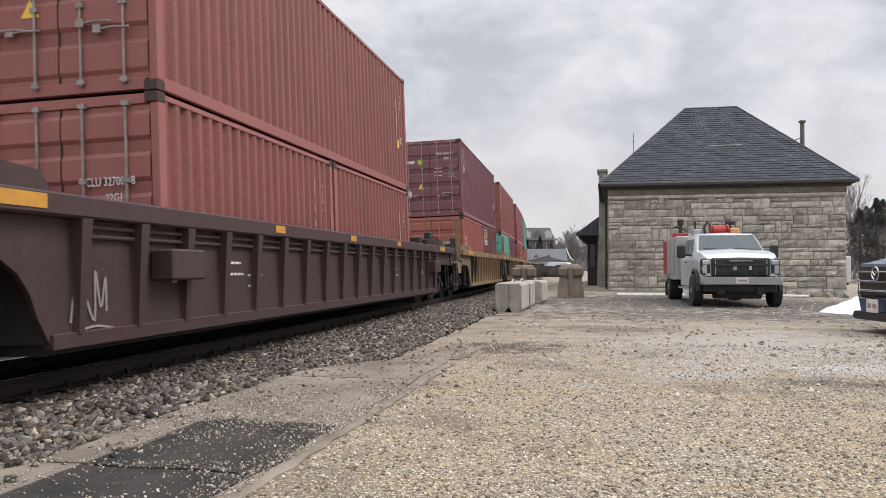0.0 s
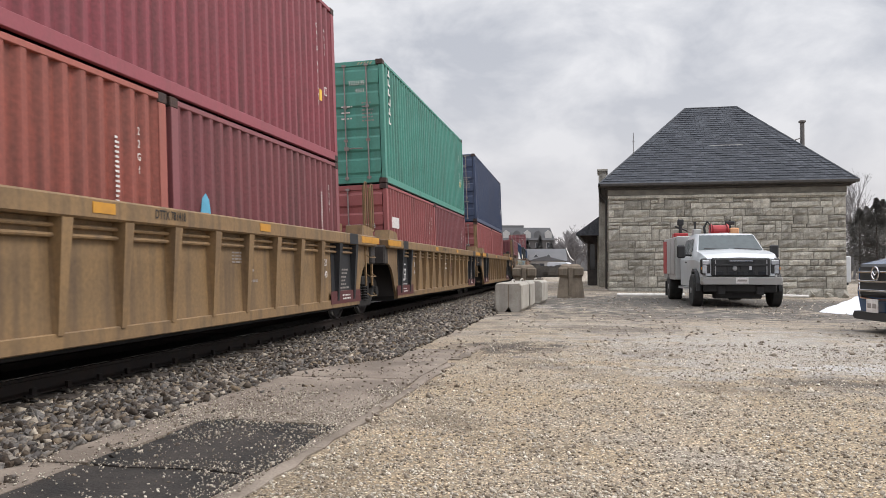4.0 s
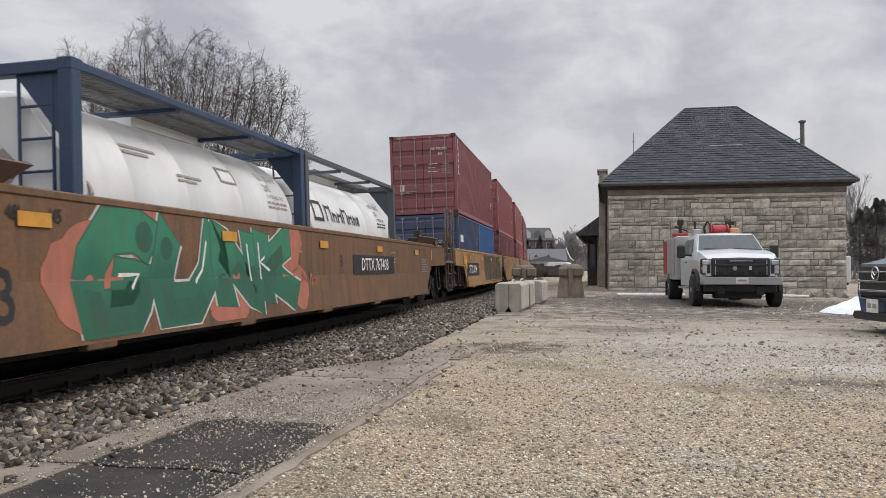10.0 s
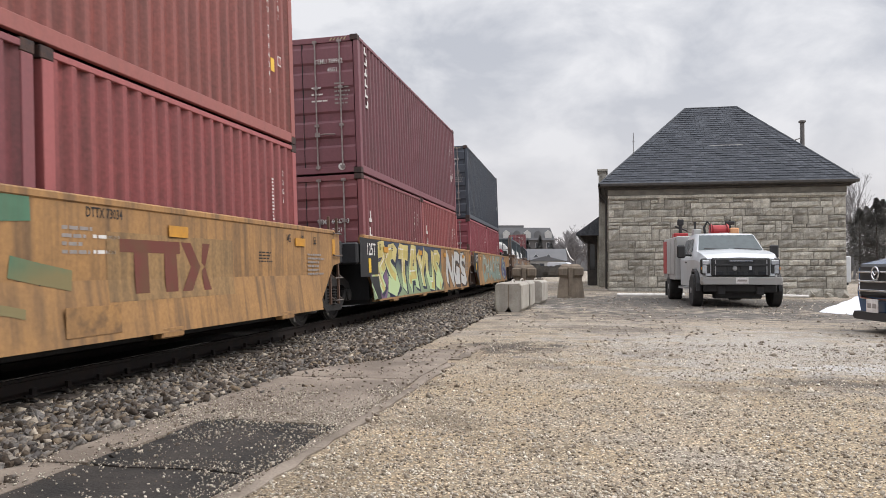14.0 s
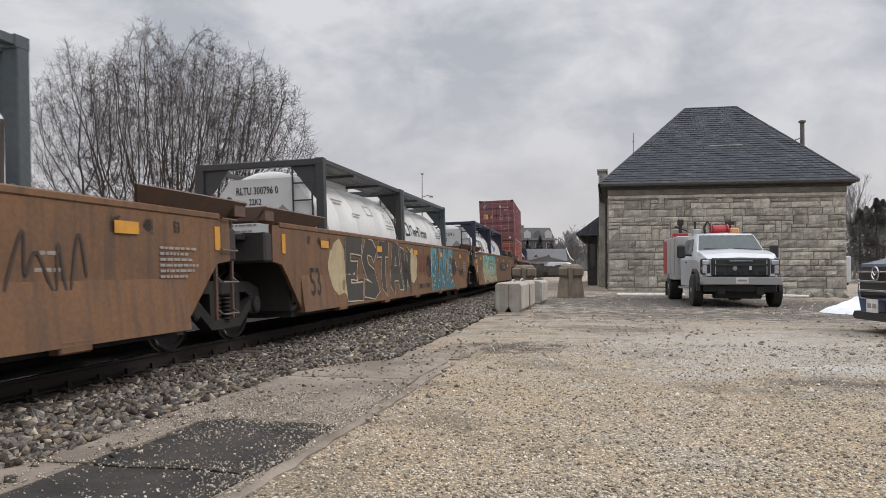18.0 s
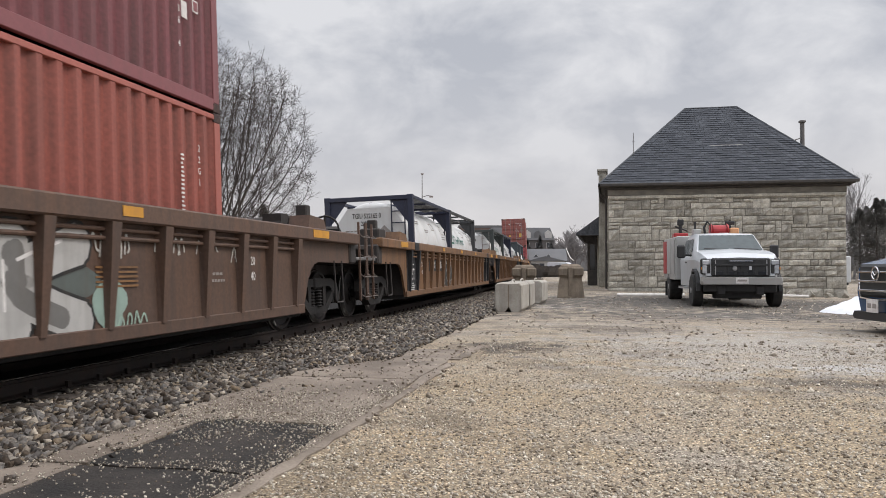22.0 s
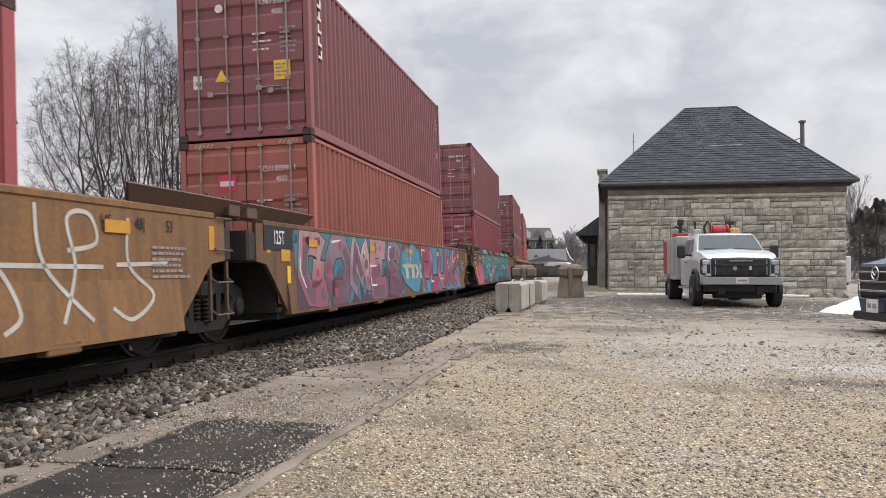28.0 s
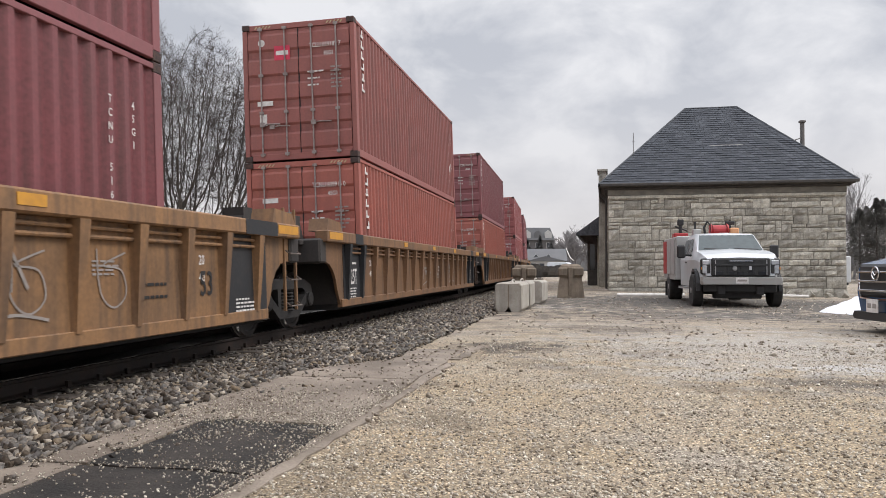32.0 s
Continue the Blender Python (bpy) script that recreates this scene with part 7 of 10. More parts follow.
    ub = part("utility_body", Mesh().box(-1.19, -0.72, 4.28, 7.35, 0.70, 2.08, 0.02).box(0.72, 1.19, 4.28, 7.35, 0.70, 2.08, 0.02).box(-0.72, 0.72, 4.28, 7.35, 0.85, 1.25), SILVERBODY, root, "silver grey utility body")
    for s in (-1, 1):
        for y in (4.34, 5.36, 6.38):
            part("locker_door", Mesh().box(-0.012, 0.012, 0, 0.94, 0, 1.12, 0.01), RIGRED if (s < 0 and y > 6) else SILVERBODY, ub, "red locker door" if (s < 0 and y > 6) else "", m=pose(s * 1.20, y, 0.88))
    part("headboard", Mesh().box(-1.15, 1.15, 4.22, 4.30, 1.5, 2.10, 0.02), SILVERBODY, root)
    reel = part("hose_reel", Mesh().lathe([(-0.28, 0.24), (-0.24, 0.25), (-0.24, 0.15), (0.24, 0.15), (0.24, 0.25), (0.28, 0.24)], "x", 24), RIGRED, root, "red hose reel", m=pose(0.28, 4.9, 2.28))
    part("hose", Mesh().lathe([(-0.23, 0.14), (-0.2, 0.20), (0.2, 0.20), (0.23, 0.14)], "x", 20), RIGRED, reel)
    part("amber_beacon", Mesh().box(-0.14, 0.14, -0.1, 0.1, -0.1, 0.1, 0.03), material("faded orange plastic", (0.72, 0.36, 0.18), 0.5), root, "faded orange beacon", m=pose(0.72, 4.7, 2.28))
    part("rig_post", Mesh().tube([(-0.92, 5.0, 2.0), (-0.92, 5.0, 2.62)], 0.06, 8).box(-1.02, -0.82, 4.92, 5.08, 2.48, 2.68, 0.03).tube([(-1.1, 5.0, 2.45), (-0.7, 5.0, 2.3)], 0.03, 6), BLACKPLASTIC, root)
    part("rig_base", Mesh().box(-1.15, -0.7, 4.8, 5.3, 2.05, 2.22, 0.02), RIGRED, root)
    part("tool_box", Mesh().box(-0.55, -0.30, 4.7, 5.1, 2.05, 2.35, 0.02), SILVERBODY, root)
    part("bent_hose", Mesh().tube([(-0.15, 4.8, 2.1), (-0.2, 4.8, 2.4), (-0.1, 4.8, 2.6), (0.02, 4.8, 2.45), (0.04, 4.8, 2.1)], 0.04, 8), BLACKPLASTIC, root)
    part("upright", Mesh().box(-0.48, -0.42, 5.0, 5.06, 2.0, 2.6).box(0.62, 0.68, 5.0, 5.06, 2.2, 2.66).box(0.5, 0.8, 4.98, 5.08, 2.5, 2.62, 0.02), BLACKPLASTIC, root)
    part("side_hose", Mesh().tube([(1.34, 2.1, 1.5), (1.30, 2.2, 1.2), (1.22, 2.4, 0.95), (1.16, 2.7, 0.9)], 0.015, 6), WHITEPAINT, root)
    root.matrix_basis = pose(3.55, 22.75, 0.0, 0, 0, 2.6)


def build_dark_vehicles():
    root = new("van")
    tagged(root, "dark blue van with a chrome-barred grille, parked", "van")
    body = [(0.0, [(0.0, 0.30), (0.62, 0.30), (0.74, 0.62), (0.66, 0.98), (0.0, 1.02)]), (0.12, [(0.0, 0.24), (0.82, 0.26), (0.90, 0.62), (0.80, 1.05), (0.0, 1.10)]), (0.5, [(0.0, 0.22), (0.95, 0.24), (0.98, 0.70), (0.86, 1.13), (0.0, 1.20)]),
            (1.25, [(0.0, 0.22), (0.99, 0.24), (1.01, 0.75), (0.90, 1.22), (0.0, 1.30)]), (1.5, [(0.0, 0.22), (0.99, 0.24), (1.01, 0.75), (0.92, 1.26), (0.0, 1.36)]), (5.2, [(0.0, 0.22), (0.99, 0.24), (1.0, 0.8), (0.93, 1.30), (0.0, 1.36)])]
    part("body", loft(body), CARNAVY, root)
    part("cabin", loft([(1.45, [(0.0, 1.25), (0.88, 1.25), (0.88, 1.27), (0.85, 1.29), (0.0, 1.33)]), (2.4, [(0.0, 1.25), (0.93, 1.25), (0.78, 1.80), (0.66, 1.90), (0.0, 1.93)]), (5.0, [(0.0, 1.25), (0.93, 1.25), (0.80, 1.80), (0.70, 1.92), (0.0, 1.95)])]), CARBLACK, root)
    part("roof", loft([(2.25, [(0.0, 1.80), (0.68, 1.80), (0.70, 1.86), (0.62, 1.93), (0.0, 1.97)]), (5.05, [(0.0, 1.80), (0.78, 1.80), (0.76, 1.88), (0.68, 1.96), (0.0, 2.0)])]), CARNAVY, root)
    gr = part("grille", Mesh().box(-0.60, 0.60, -0.03, 0.10, -0.26, 0.24, 0.04), BLACKPLASTIC, root, "black grille with chrome bars", m=pose(0, -0.01, 0.80))
    for z in (-0.16, -0.02, 0.12):
        part("chrome_bar", Mesh().box(-0.57, 0.57, -0.03, 0.02, -0.016, 0.016, 0.006), CHROME, gr, m=pose(0, -0.035, z))
    part("chrome_frame", Mesh().tube([(-0.66, 0, 0.0), (-0.56, -0.02, -0.27), (0, -0.05, -0.30), (0.56, -0.02, -0.27), (0.66, 0, 0.0)], 0.02, 6), CHROME, gr)
    part("badge", Mesh().tube([(0.105 * math.cos(k * math.pi / 10), 0, 0.095 * math.sin(k * math.pi / 10)) for k in range(21)], 0.014, 6, cap=False).tube([(-0.08, 0, 0.03), (0, -0.005, -0.03), (0.08, 0, 0.03)], 0.012, 6), CHROME, gr, "round chrome badge ring", m=pose(0, -0.075, 0.10))
    pl = part("plate", Mesh().box(-0.17, 0.17, -0.012, 0, -0.10, 0.10), WHITEPAINT, root, m=pose(0.0, -0.13, 0.42))
    part("plate_bars", Mesh().box(-0.13, -0.02, -0.004, 0, -0.035, 0.035).box(0.02, 0.13, -0.004, 0, -0.035, 0.035), GREYMARK, pl, m=pose(0, -0.012, 0))
    part("lower_bumper", loft([(-0.12, [(0.0, 0.20), (0.6, 0.20), (0.66, 0.25), (0.6, 0.32), (0.0, 0.32)]), (0.3, [(0.0, 0.18), (0.90, 0.20), (0.92, 0.25), (0.90, 0.32), (0.0, 0.32)])]), BLACKPLASTIC, root, "black lower bumper")
    for s in (-1, 1):
        part("headlight", Mesh().box(-0.14, 0.14, -0.06, 0.12, -0.09, 0.09, 0.03), LAMPGLASS, root, m=pose(s * 0.76, 0.12, 0.88, 0, 0, s * 25))
        car_wheel(root, s * 0.88, 0.95, 0.37, 0.24, ALLOY)
        car_wheel(root, s * 0.88, 4.1, 0.37, 0.24, ALLOY)
    root.matrix_basis = pose(4.39, 14.35, 0.0, 0, 0, -80) @ Matrix.Diagonal((1.07, 1.07, 1.10, 1))
    sed = new("car")
    tagged(sed, "black car parked beyond the depot corner", "car")
    part("body", loft([(0.0, [(0.0, 0.3), (0.7, 0.3), (0.8, 0.5), (0.7, 0.7), (0.0, 0.74)]), (0.4, [(0.0, 0.2), (0.86, 0.2), (0.9, 0.6), (0.82, 0.86), (0.0, 0.9)]), (1.4, [(0.0, 0.2), (0.9, 0.2), (0.92, 0.6), (0.84, 0.95), (0.0, 1.0)]), (4.4, [(0.0, 0.25), (0.86, 0.25), (0.9, 0.6), (0.8, 0.95), (0.0, 1.0)])]), CARBLACK, sed)
    part("cabin", loft([(1.3, [(0.0, 0.9), (0.8, 0.9), (0.8, 0.93), (0.78, 0.96), (0.0, 1.0)]), (2.1, [(0.0, 0.9), (0.84, 0.9), (0.66, 1.36), (0.55, 1.42), (0.0, 1.45)]), (3.2, [(0.0, 0.9), (0.84, 0.9), (0.66, 1.36), (0.55, 1.42), (0.0, 1.45)]), (4.0, [(0.0, 0.9), (0.8, 0.9), (0.75, 0.96), (0.7, 0.98), (0.0, 1.0)])]), AUTOGLASS, sed)
    for s in (-1, 1):
        for y in (0.85, 3.5):
            car_wheel(sed, s * 0.80, y, 0.32, 0.2, ALLOY)
    sed.matrix_basis = pose(10.9, 33.0, -0.2, 0, 0, -80)
    box = new("storage_trailer")
    tagged(box, "small white box trailer standing behind the depot corner", "trailer")
    part("box", Mesh().box(-1.0, 1.0, -1.6, 1.6, 0.6, 2.1, 0.04), CARWHITE, box)
    part("chassis", Mesh().box(-0.8, 0.8, -1.7, 2.3, 0.45, 0.6), BLACKPLASTIC, box)
    for s in (-1, 1):
        car_wheel(box, s * 0.95, 0.0, 0.33, 0.2, ALLOY)
    box.matrix_basis = pose(12.45, 51.3, -0.35, 0, 0, 10)


build_service_truck()
build_dark_vehicles()


# ---- trees ----
BARK = material("grey brown bark", (0.080, 0.067, 0.058), 0.9, 0.0, (0.048, 0.04, 0.034), 7.0, 0.6, 0.4, 25.0)
TWIG = material("bare twigs", (0.075, 0.063, 0.060), 0.95, 0.0, (0.065, 0.055, 0.052), 3.0, 0.5)
# paler than TWIG: the haze of distance is put into this colour
HAZETWIG = material("far bare twigs with haze in the colour", (0.21, 0.20, 0.205), 0.9, 0.0, (0.16, 0.15, 0.15), 0.5, 0.5)
NEEDLE = island_material("dark conifer needles", (0.092, 0.086, 0.078), (0.165, 0.152, 0.138), 1.0, 0.0)
HEDGE = island_material("dark winter shrubs", (0.07, 0.065, 0.06), (0.15, 0.135, 0.12), 0.9, 0.0)


def bare_tree(x, y, height, spread, seed, stems=3, depth=6, label="", mats=(BARK, TWIG), base_r=0.16, twig_r=0.008, category="tree", width=None):
    """A leafless tree: stems that fork again and again into fine twigs."""
    rnd = random.Random(seed)
    limbs, twigs = Mesh(), Mesh()
    wd_ = width or height * 0.42

    def grow(p, d, length, r, level):
        b = limbs if level < 3 else twigs
        n = 3 if level < 4 else 2
        pts, rs = [p], [r]
        q = p.copy()
        e = d.copy()
        for i in range(n):
            wob = 0.09 if level < 3 else 0.05
            e = (e + Vector((rnd.gauss(0, wob), rnd.gauss(0, wob), rnd.gauss(0.04, 0.04)))).normalized()
            nq = q + e * length / n
            if level > 1 and (nq.x / wd_) ** 2 + (nq.y / wd_) ** 2 + ((nq.z - 0.5 * height) / (0.5 * height)) ** 2 > 1.0 + 0.12 * rnd.random():
                if len(pts) < 2:
                    return
                break
            q = nq
            pts.append(q.copy())
            rs.append(max(r * (1 - 0.45 * (i + 1) / n), twig_r))
        n = len(pts) - 1
        b.tube(pts, rs, 6 if level < 2 else 4 if level < 3 else 3, cap=False)
        if level >= depth:
            return
        kids = (3, 4, 4, 4, 4, 3, 3)[level]
        for i in range(kids):
            side = Vector((rnd.gauss(0, 1), rnd.gauss(0, 1), rnd.gauss(0.0, 0.6))).normalized()
            a = (rnd.uniform(0.05, 0.3) if i == 0 else rnd.uniform(0.3, 0.75)) * spread
            nd = (e * math.cos(a) + side * math.sin(a) + Vector((0, 0, 0.08))).normalized()
            at_ = 1.0 if i == 0 else rnd.uniform(0.35, 1.0)
            j = at_ * n
            k = min(int(j), n - 1)
            pos = pts[k].lerp(pts[k + 1], j - k)
            grow(pos, nd, length * (rnd.uniform(0.72, 0.88) if i == 0 else rnd.uniform(0.5, 0.8)), max(rs[k + 1] * (0.8 if i == 0 else rnd.uniform(0.45, 0.65)), twig_r), level + 1)
    for i in range(stems):
        a = 2 * math.pi * i / stems + rnd.uniform(-0.4, 0.4)
        tilt = (0.12 if i == 0 else rnd.uniform(0.25, 0.75)) * (1 if stems > 1 else 0.2)
        d = Vector((math.cos(a) * tilt, math.sin(a) * tilt, 1)).normalized()
        grow(Vector((0.25 * math.cos(a), 0.25 * math.sin(a), -0.1)), d, height * 0.30, base_r, 0)
    root = new("tree")
    part("trunk", limbs, mats[0], root, fix=False)
    part("crown", twigs, mats[1], root, "crown of fine leafless twigs", fix=False)
    root.matrix_basis = pose(x, y, 0)
    return tagged(root, label, category, "bare trees")


def dome_tree(x, y, base, crown, seed, label, count=2200):
    """A leafless tree whose stems divide towards points strewn through a wide dome, ending in fine twigs. base: the foot; crown: middle x, middle z, half width, half height."""
    rng = np.random.RandomState(seed)
    cx, cz, rw, rh = crown
    u = rng.normal(size=(count, 3))
    u /= np.linalg.norm(u, axis=1)[:, None]
    u = np.sign(u) * np.abs(u) ** 0.85
    goal = u * (rng.random_sample(count) ** 0.38)[:, None] * (rw, rw * 0.8, rh) + (cx, 0, cz)
    goal *= 1 + 0.05 * np.sin(goal[:, [1, 2, 0]] * 1.9 + seed)
    goal = goal[goal[:, 2] > 2.6]
    nodes, parent = [], []
    for k in range(6):
        a = 2 * math.pi * k / 6 + rng.uniform(-0.4, 0.4)
        fan = rng.uniform(0.25, 0.85)
        p, up = np.array([base + 0.35 * math.cos(a), 0.35 * math.sin(a), -0.1]), np.array([(cx - base) * 0.10 + fan * math.cos(a), fan * math.sin(a), 1.0])
        for j in range(13):
            parent.append(len(nodes) - 1 if j else -1)
            nodes.append(p)
            p = p + up / np.linalg.norm(up) * 0.27 + rng.normal(0, 0.02, 3)
    step, kill = 0.25, 0.42
    near, which = np.full(len(goal), 1e9), np.zeros(len(goal), int)
    done, spawned = 0, {}
    for turn in range(220):
        fresh = np.array(nodes[done:])
        if len(fresh):
            d = np.linalg.norm(goal[:, None] - fresh[None], axis=2)
            i = d.argmin(1)
            best = d[np.arange(len(goal)), i]
            better = best < near
            near[better], which[better] = best[better], i[better] + done
            done = len(nodes)
        keep = near > kill
        goal, near, which = goal[keep], near[keep], which[keep]
        if not len(goal):
            break
        at_node = np.array(nodes)
        live = np.where(near < 1.5)[0]
        if len(live) < 4:
            live = np.argsort(near)[:6]
        live = live[np.argsort(which[live], kind="stable")]
        pull = (goal[live] - at_node[which[live]]) / near[live][:, None]
        cut = np.searchsorted(which[live], np.arange(len(nodes) + 1))
        for k in np.unique(which[live]):
            spawned[k] = spawned.get(k, 0) + 1
            if spawned[k] > 3:
                near[live[cut[k]:cut[k + 1]]] = 0.0
                continue
            away = at_node[k] - (base, 0, 0.9)
            v = pull[cut[k]:cut[k + 1]].mean(0) + rng.normal(0, 0.10, 3) + 0.35 * away / np.linalg.norm(away)
            q = parent[k]
            if q >= 0:
                v = v + (at_node[k] - at_node[q]) / step * 0.5
            parent.append(int(k))
            nodes.append(at_node[k] + v / (np.linalg.norm(v) or 1) * step)
    n = len(nodes)
    kids = [[] for i in range(n)]
    for i, q in enumerate(parent):
        if q >= 0:
            kids[q].append(i)
    load = np.zeros(n)
    for i in range(n - 1, -1, -1):
        load[i] = 0.0050 ** 2.15 + sum(load[k] for k in kids[i])
    rad = np.minimum(load ** (1 / 2.15), 0.17)
    limbs, twigs = Mesh(), Mesh()
    rnd = random.Random(seed)
    stack = [i for i in range(n) if parent[i] < 0]
    while stack:
        i = stack.pop()
        line = [parent[i]] if parent[i] >= 0 else []
        while True:
            line.append(i)
            if not kids[i]:
                break
            order = sorted(kids[i], key=lambda k: -load[k])
            stack += order[1:]
            i = order[0]
        if len(line) > 1:
            big = rad[line[min(1, len(line) - 1)]] > 0.03
            (limbs if big else twigs).tube([tuple(nodes[k]) for k in line], [float(min(rad[k], rad[line[1]] * 1.1)) for k in line], 6 if big else 3, cap=False)
    for i in range(n):
        if rad[i] < 0.022 and parent[i] >= 0:
            p = Vector(nodes[i])
            d = (p - Vector(nodes[parent[i]])).normalized()
            for k in range(3 if kids[i] else 5):
                side = Vector((rnd.gauss(0, 1), rnd.gauss(0, 1), rnd.gauss(0.1, 0.8))).normalized()
                e = (d * 0.7 + side).normalized()
                ln = rnd.uniform(0.30, 0.80)
                q = p + e * ln * 0.5
                twigs.tube([p, q, q + (e + side * 0.25 + Vector((0, 0, 0.15))).normalized() * ln * 0.5], [0.0068, 0.0056, 0.004], 3, cap=False)
                shoot = (e * 0.6 + Vector((rnd.gauss(0, 0.6), rnd.gauss(0, 0.6), rnd.gauss(0.1, 0.5)))).normalized()
                twigs.tube([q, q + shoot * rnd.uniform(0.18, 0.42)], [0.0052, 0.0036], 3, cap=False)
    root = new("tree")
    part("trunk", limbs, BARK, root, fix=False)
    part("crown", twigs, TWIG, root, "crown of fine leafless twigs", fix=False)
    root.matrix_basis = pose(x, y, 0, 0, 0, 11.426)
    return tagged(root, label, "tree", "bare trees")


def conifer(x, y, h, r, seed, label, mat=NEEDLE):
    rnd = random.Random(seed)
    root = new("conifer")
    part("trunk", Mesh().tube([(0, 0, 0), (0, 0, h)], [0.02 * h, 0.01], 7), BARK, root)
    b = Mesh()
    for i in range(15000):
        t = rnd.random() ** 0.8
        z = h * (0.08 + 0.92 * t)
        a = rnd.uniform(0, 2 * math.pi)
        lim = r * (1 - t) ** 0.8 * (0.62 + 0.75 * noise.noise(Vector((math.cos(a) * 1.5 + z * 0.5, math.sin(a) * 1.5, t * 7.0 + seed))))
        q = lim * rnd.uniform(0.45, 1.0)
        c = Vector((math.cos(a) * q, math.sin(a) * q, z - 0.22 * q))
        out = Vector((math.cos(a), math.sin(a), rnd.uniform(-0.5, 0.1)))
        s = rnd.uniform(0.10, 0.24) * (0.45 + 0.04 * h)
        side = Vector((-math.sin(a), math.cos(a), rnd.uniform(-0.4, 0.4))) * s * 0.35
        b.add([tuple(c - side), tuple(c + side), tuple(c + out * s + side * 0.3), tuple(c + out * s - side * 0.3)], [(0, 1, 2, 3)])
    part("needles", b, mat, root, "dense dark green needles", fix=False)
    root.matrix_basis = pose(x, y, 0)
    return tagged(root, label, "conifer", "dark conifers")


def at(px, d):
    """A place on the ground d metres off, px of the way across the view from its middle."""
    a = radians(11.426)
    u = px / 1430.3
    return d * (-math.sin(a) + u * math.cos(a)), d * (math.cos(a) + u * math.sin(a))


def build_trees():
    for px, d, base, crown, seed, count, lab in ((-634, 49, 2.5, (0.0, 8.6, 3.3, 5.6), 3, 3000, "bare tree with several stems beyond the track"), (-519, 47, 0.7, (0.0, 8.9, 3.7, 5.9), 8, 4200, "large bare tree with a dense crown of twigs"),
                                                 (-409, 46, -1.2, (0.0, 8.4, 3.8, 5.6), 21, 4200, "large bare tree with a rounded crown beyond the track"), (-326, 45, -2.6, (0.0, 7.2, 3.0, 4.6), 12, 2600, "bare spreading tree with low limbs beyond the track")):
        x, y = at(px, d)
        dome_tree(x, y, base, crown, seed, lab, count)
    x, y = at(-318, 60)
    conifer(x, y, 5.8, 1.8, 2, "small dark conifer beyond the track")
    # dark conifers and a bare tree behind the depot
    for px, d, h, r, seed in ((738, 75, 6.6, 4.2, 5), (768, 68, 7.0, 4.2, 6), (800, 72, 7.6, 4.4, 7), (750, 90, 8.0, 4.6, 8), (845, 70, 7.8, 4.2, 9), (780, 88, 8.6, 4.8, 10)):
        x, y = at(px, d)
        conifer(x, y, h, r, seed, "broad dark conifer behind the depot")
    x, y = at(722, 84)
    bare_tree(x, y, 11.5, 1.0, 31, 3, 5, "bare tree above the conifers behind the depot, painted pale for haze", (HAZETWIG, HAZETWIG), twig_r=0.012, width=5.0)
    # bare trees far along the line, their haze painted in as a paler colour
    for px, d, h, seed in ((222, 190, 10.5, 41), (238, 210, 12.5, 42), (205, 170, 8.0, 43), (262, 230, 10.0, 44), (190, 240, 10.5, 45), (280, 150, 7.0, 46)):
        x, y = at(px, d)
        bare_tree(x, y, h, 1.1, seed, 3, 5, "bare tree far along the line with haze painted into its colour", (HAZETWIG, HAZETWIG), 0.3, 0.035)
    rnd = random.Random(77)
    b = Mesh()
    for i in range(5200):
        px = rnd.uniform(-1100, 900)
        d = rnd.uniform(250, 420)
        x, y = at(px, d)
        top = 5.0 + 3.5 * noise.noise(Vector((px * 0.012, 1, 0))) + 2.0 * noise.noise(Vector((px * 0.05, 2, 0)))
        z = rnd.uniform(0, max(1.0, top))
        s = rnd.uniform(0.8, 2.0)
        b.add([(x - s, y, z - s * 0.5), (x + s, y + 0.3, z - s * 0.4), (x + s * 0.5, y, z + s), (x - s * 0.6, y, z + s * 0.8)], [(0, 1, 2, 3)])
    tagged(part("far_woods", b, HAZEWOOD, fix=False), "winter woods on the horizon, painted pale grey for haze", "woods", kind="stuff")
    b = Mesh()
    for i in range(1500):
        px = rnd.uniform(165, 236)
        d = rnd.uniform(95, 125)
        x, y = at(px, d)
        s = rnd.uniform(0.25, 0.6)
        z = rnd.uniform(0, 0.9 + 0.5 * noise.noise(Vector((px * 0.1, 0, 0))))
        b.add([(x - s, y, z - s * 0.5), (x + s, y + 0.2, z - s * 0.4), (x + s * 0.5, y, z + s), (x - s * 0.6, y, z + s * 0.8)], [(0, 1, 2, 3)])
    tagged(part("shrubs", b, HEDGE, fix=False), "dark leafless shrubs along the line", "shrubs", kind="stuff")


# pale grey in place of wood brown: haze painted into the horizon trees
HAZEWOOD = island_material("woods with painted haze", (0.20, 0.20, 0.21), (0.29, 0.285, 0.29), 0.95, 0.0)
build_trees()

# ---- far buildings and poles ----
FARWALL = material("far grey brick wall", (0.105, 0.098, 0.098), 0.9, 0.0, (0.14, 0.125, 0.118), 0.4, 0.6)
FARROOF = material("far grey roof", (0.13, 0.132, 0.138), 0.9, 0.0, (0.16, 0.16, 0.165), 0.5, 0.6, 0.2, 4.0)
FARWINDOW = material("far window glass", (0.06, 0.065, 0.075), 0.2)
FARTRIM = material("far pale trim", (0.50, 0.49, 0.48), 0.8)


# needles greyed by haze that is mixed into their colour
HAZEGREEN = island_material("far dark evergreen", (0.12, 0.118, 0.115), (0.17, 0.165, 0.16), 1.0, 0.0)


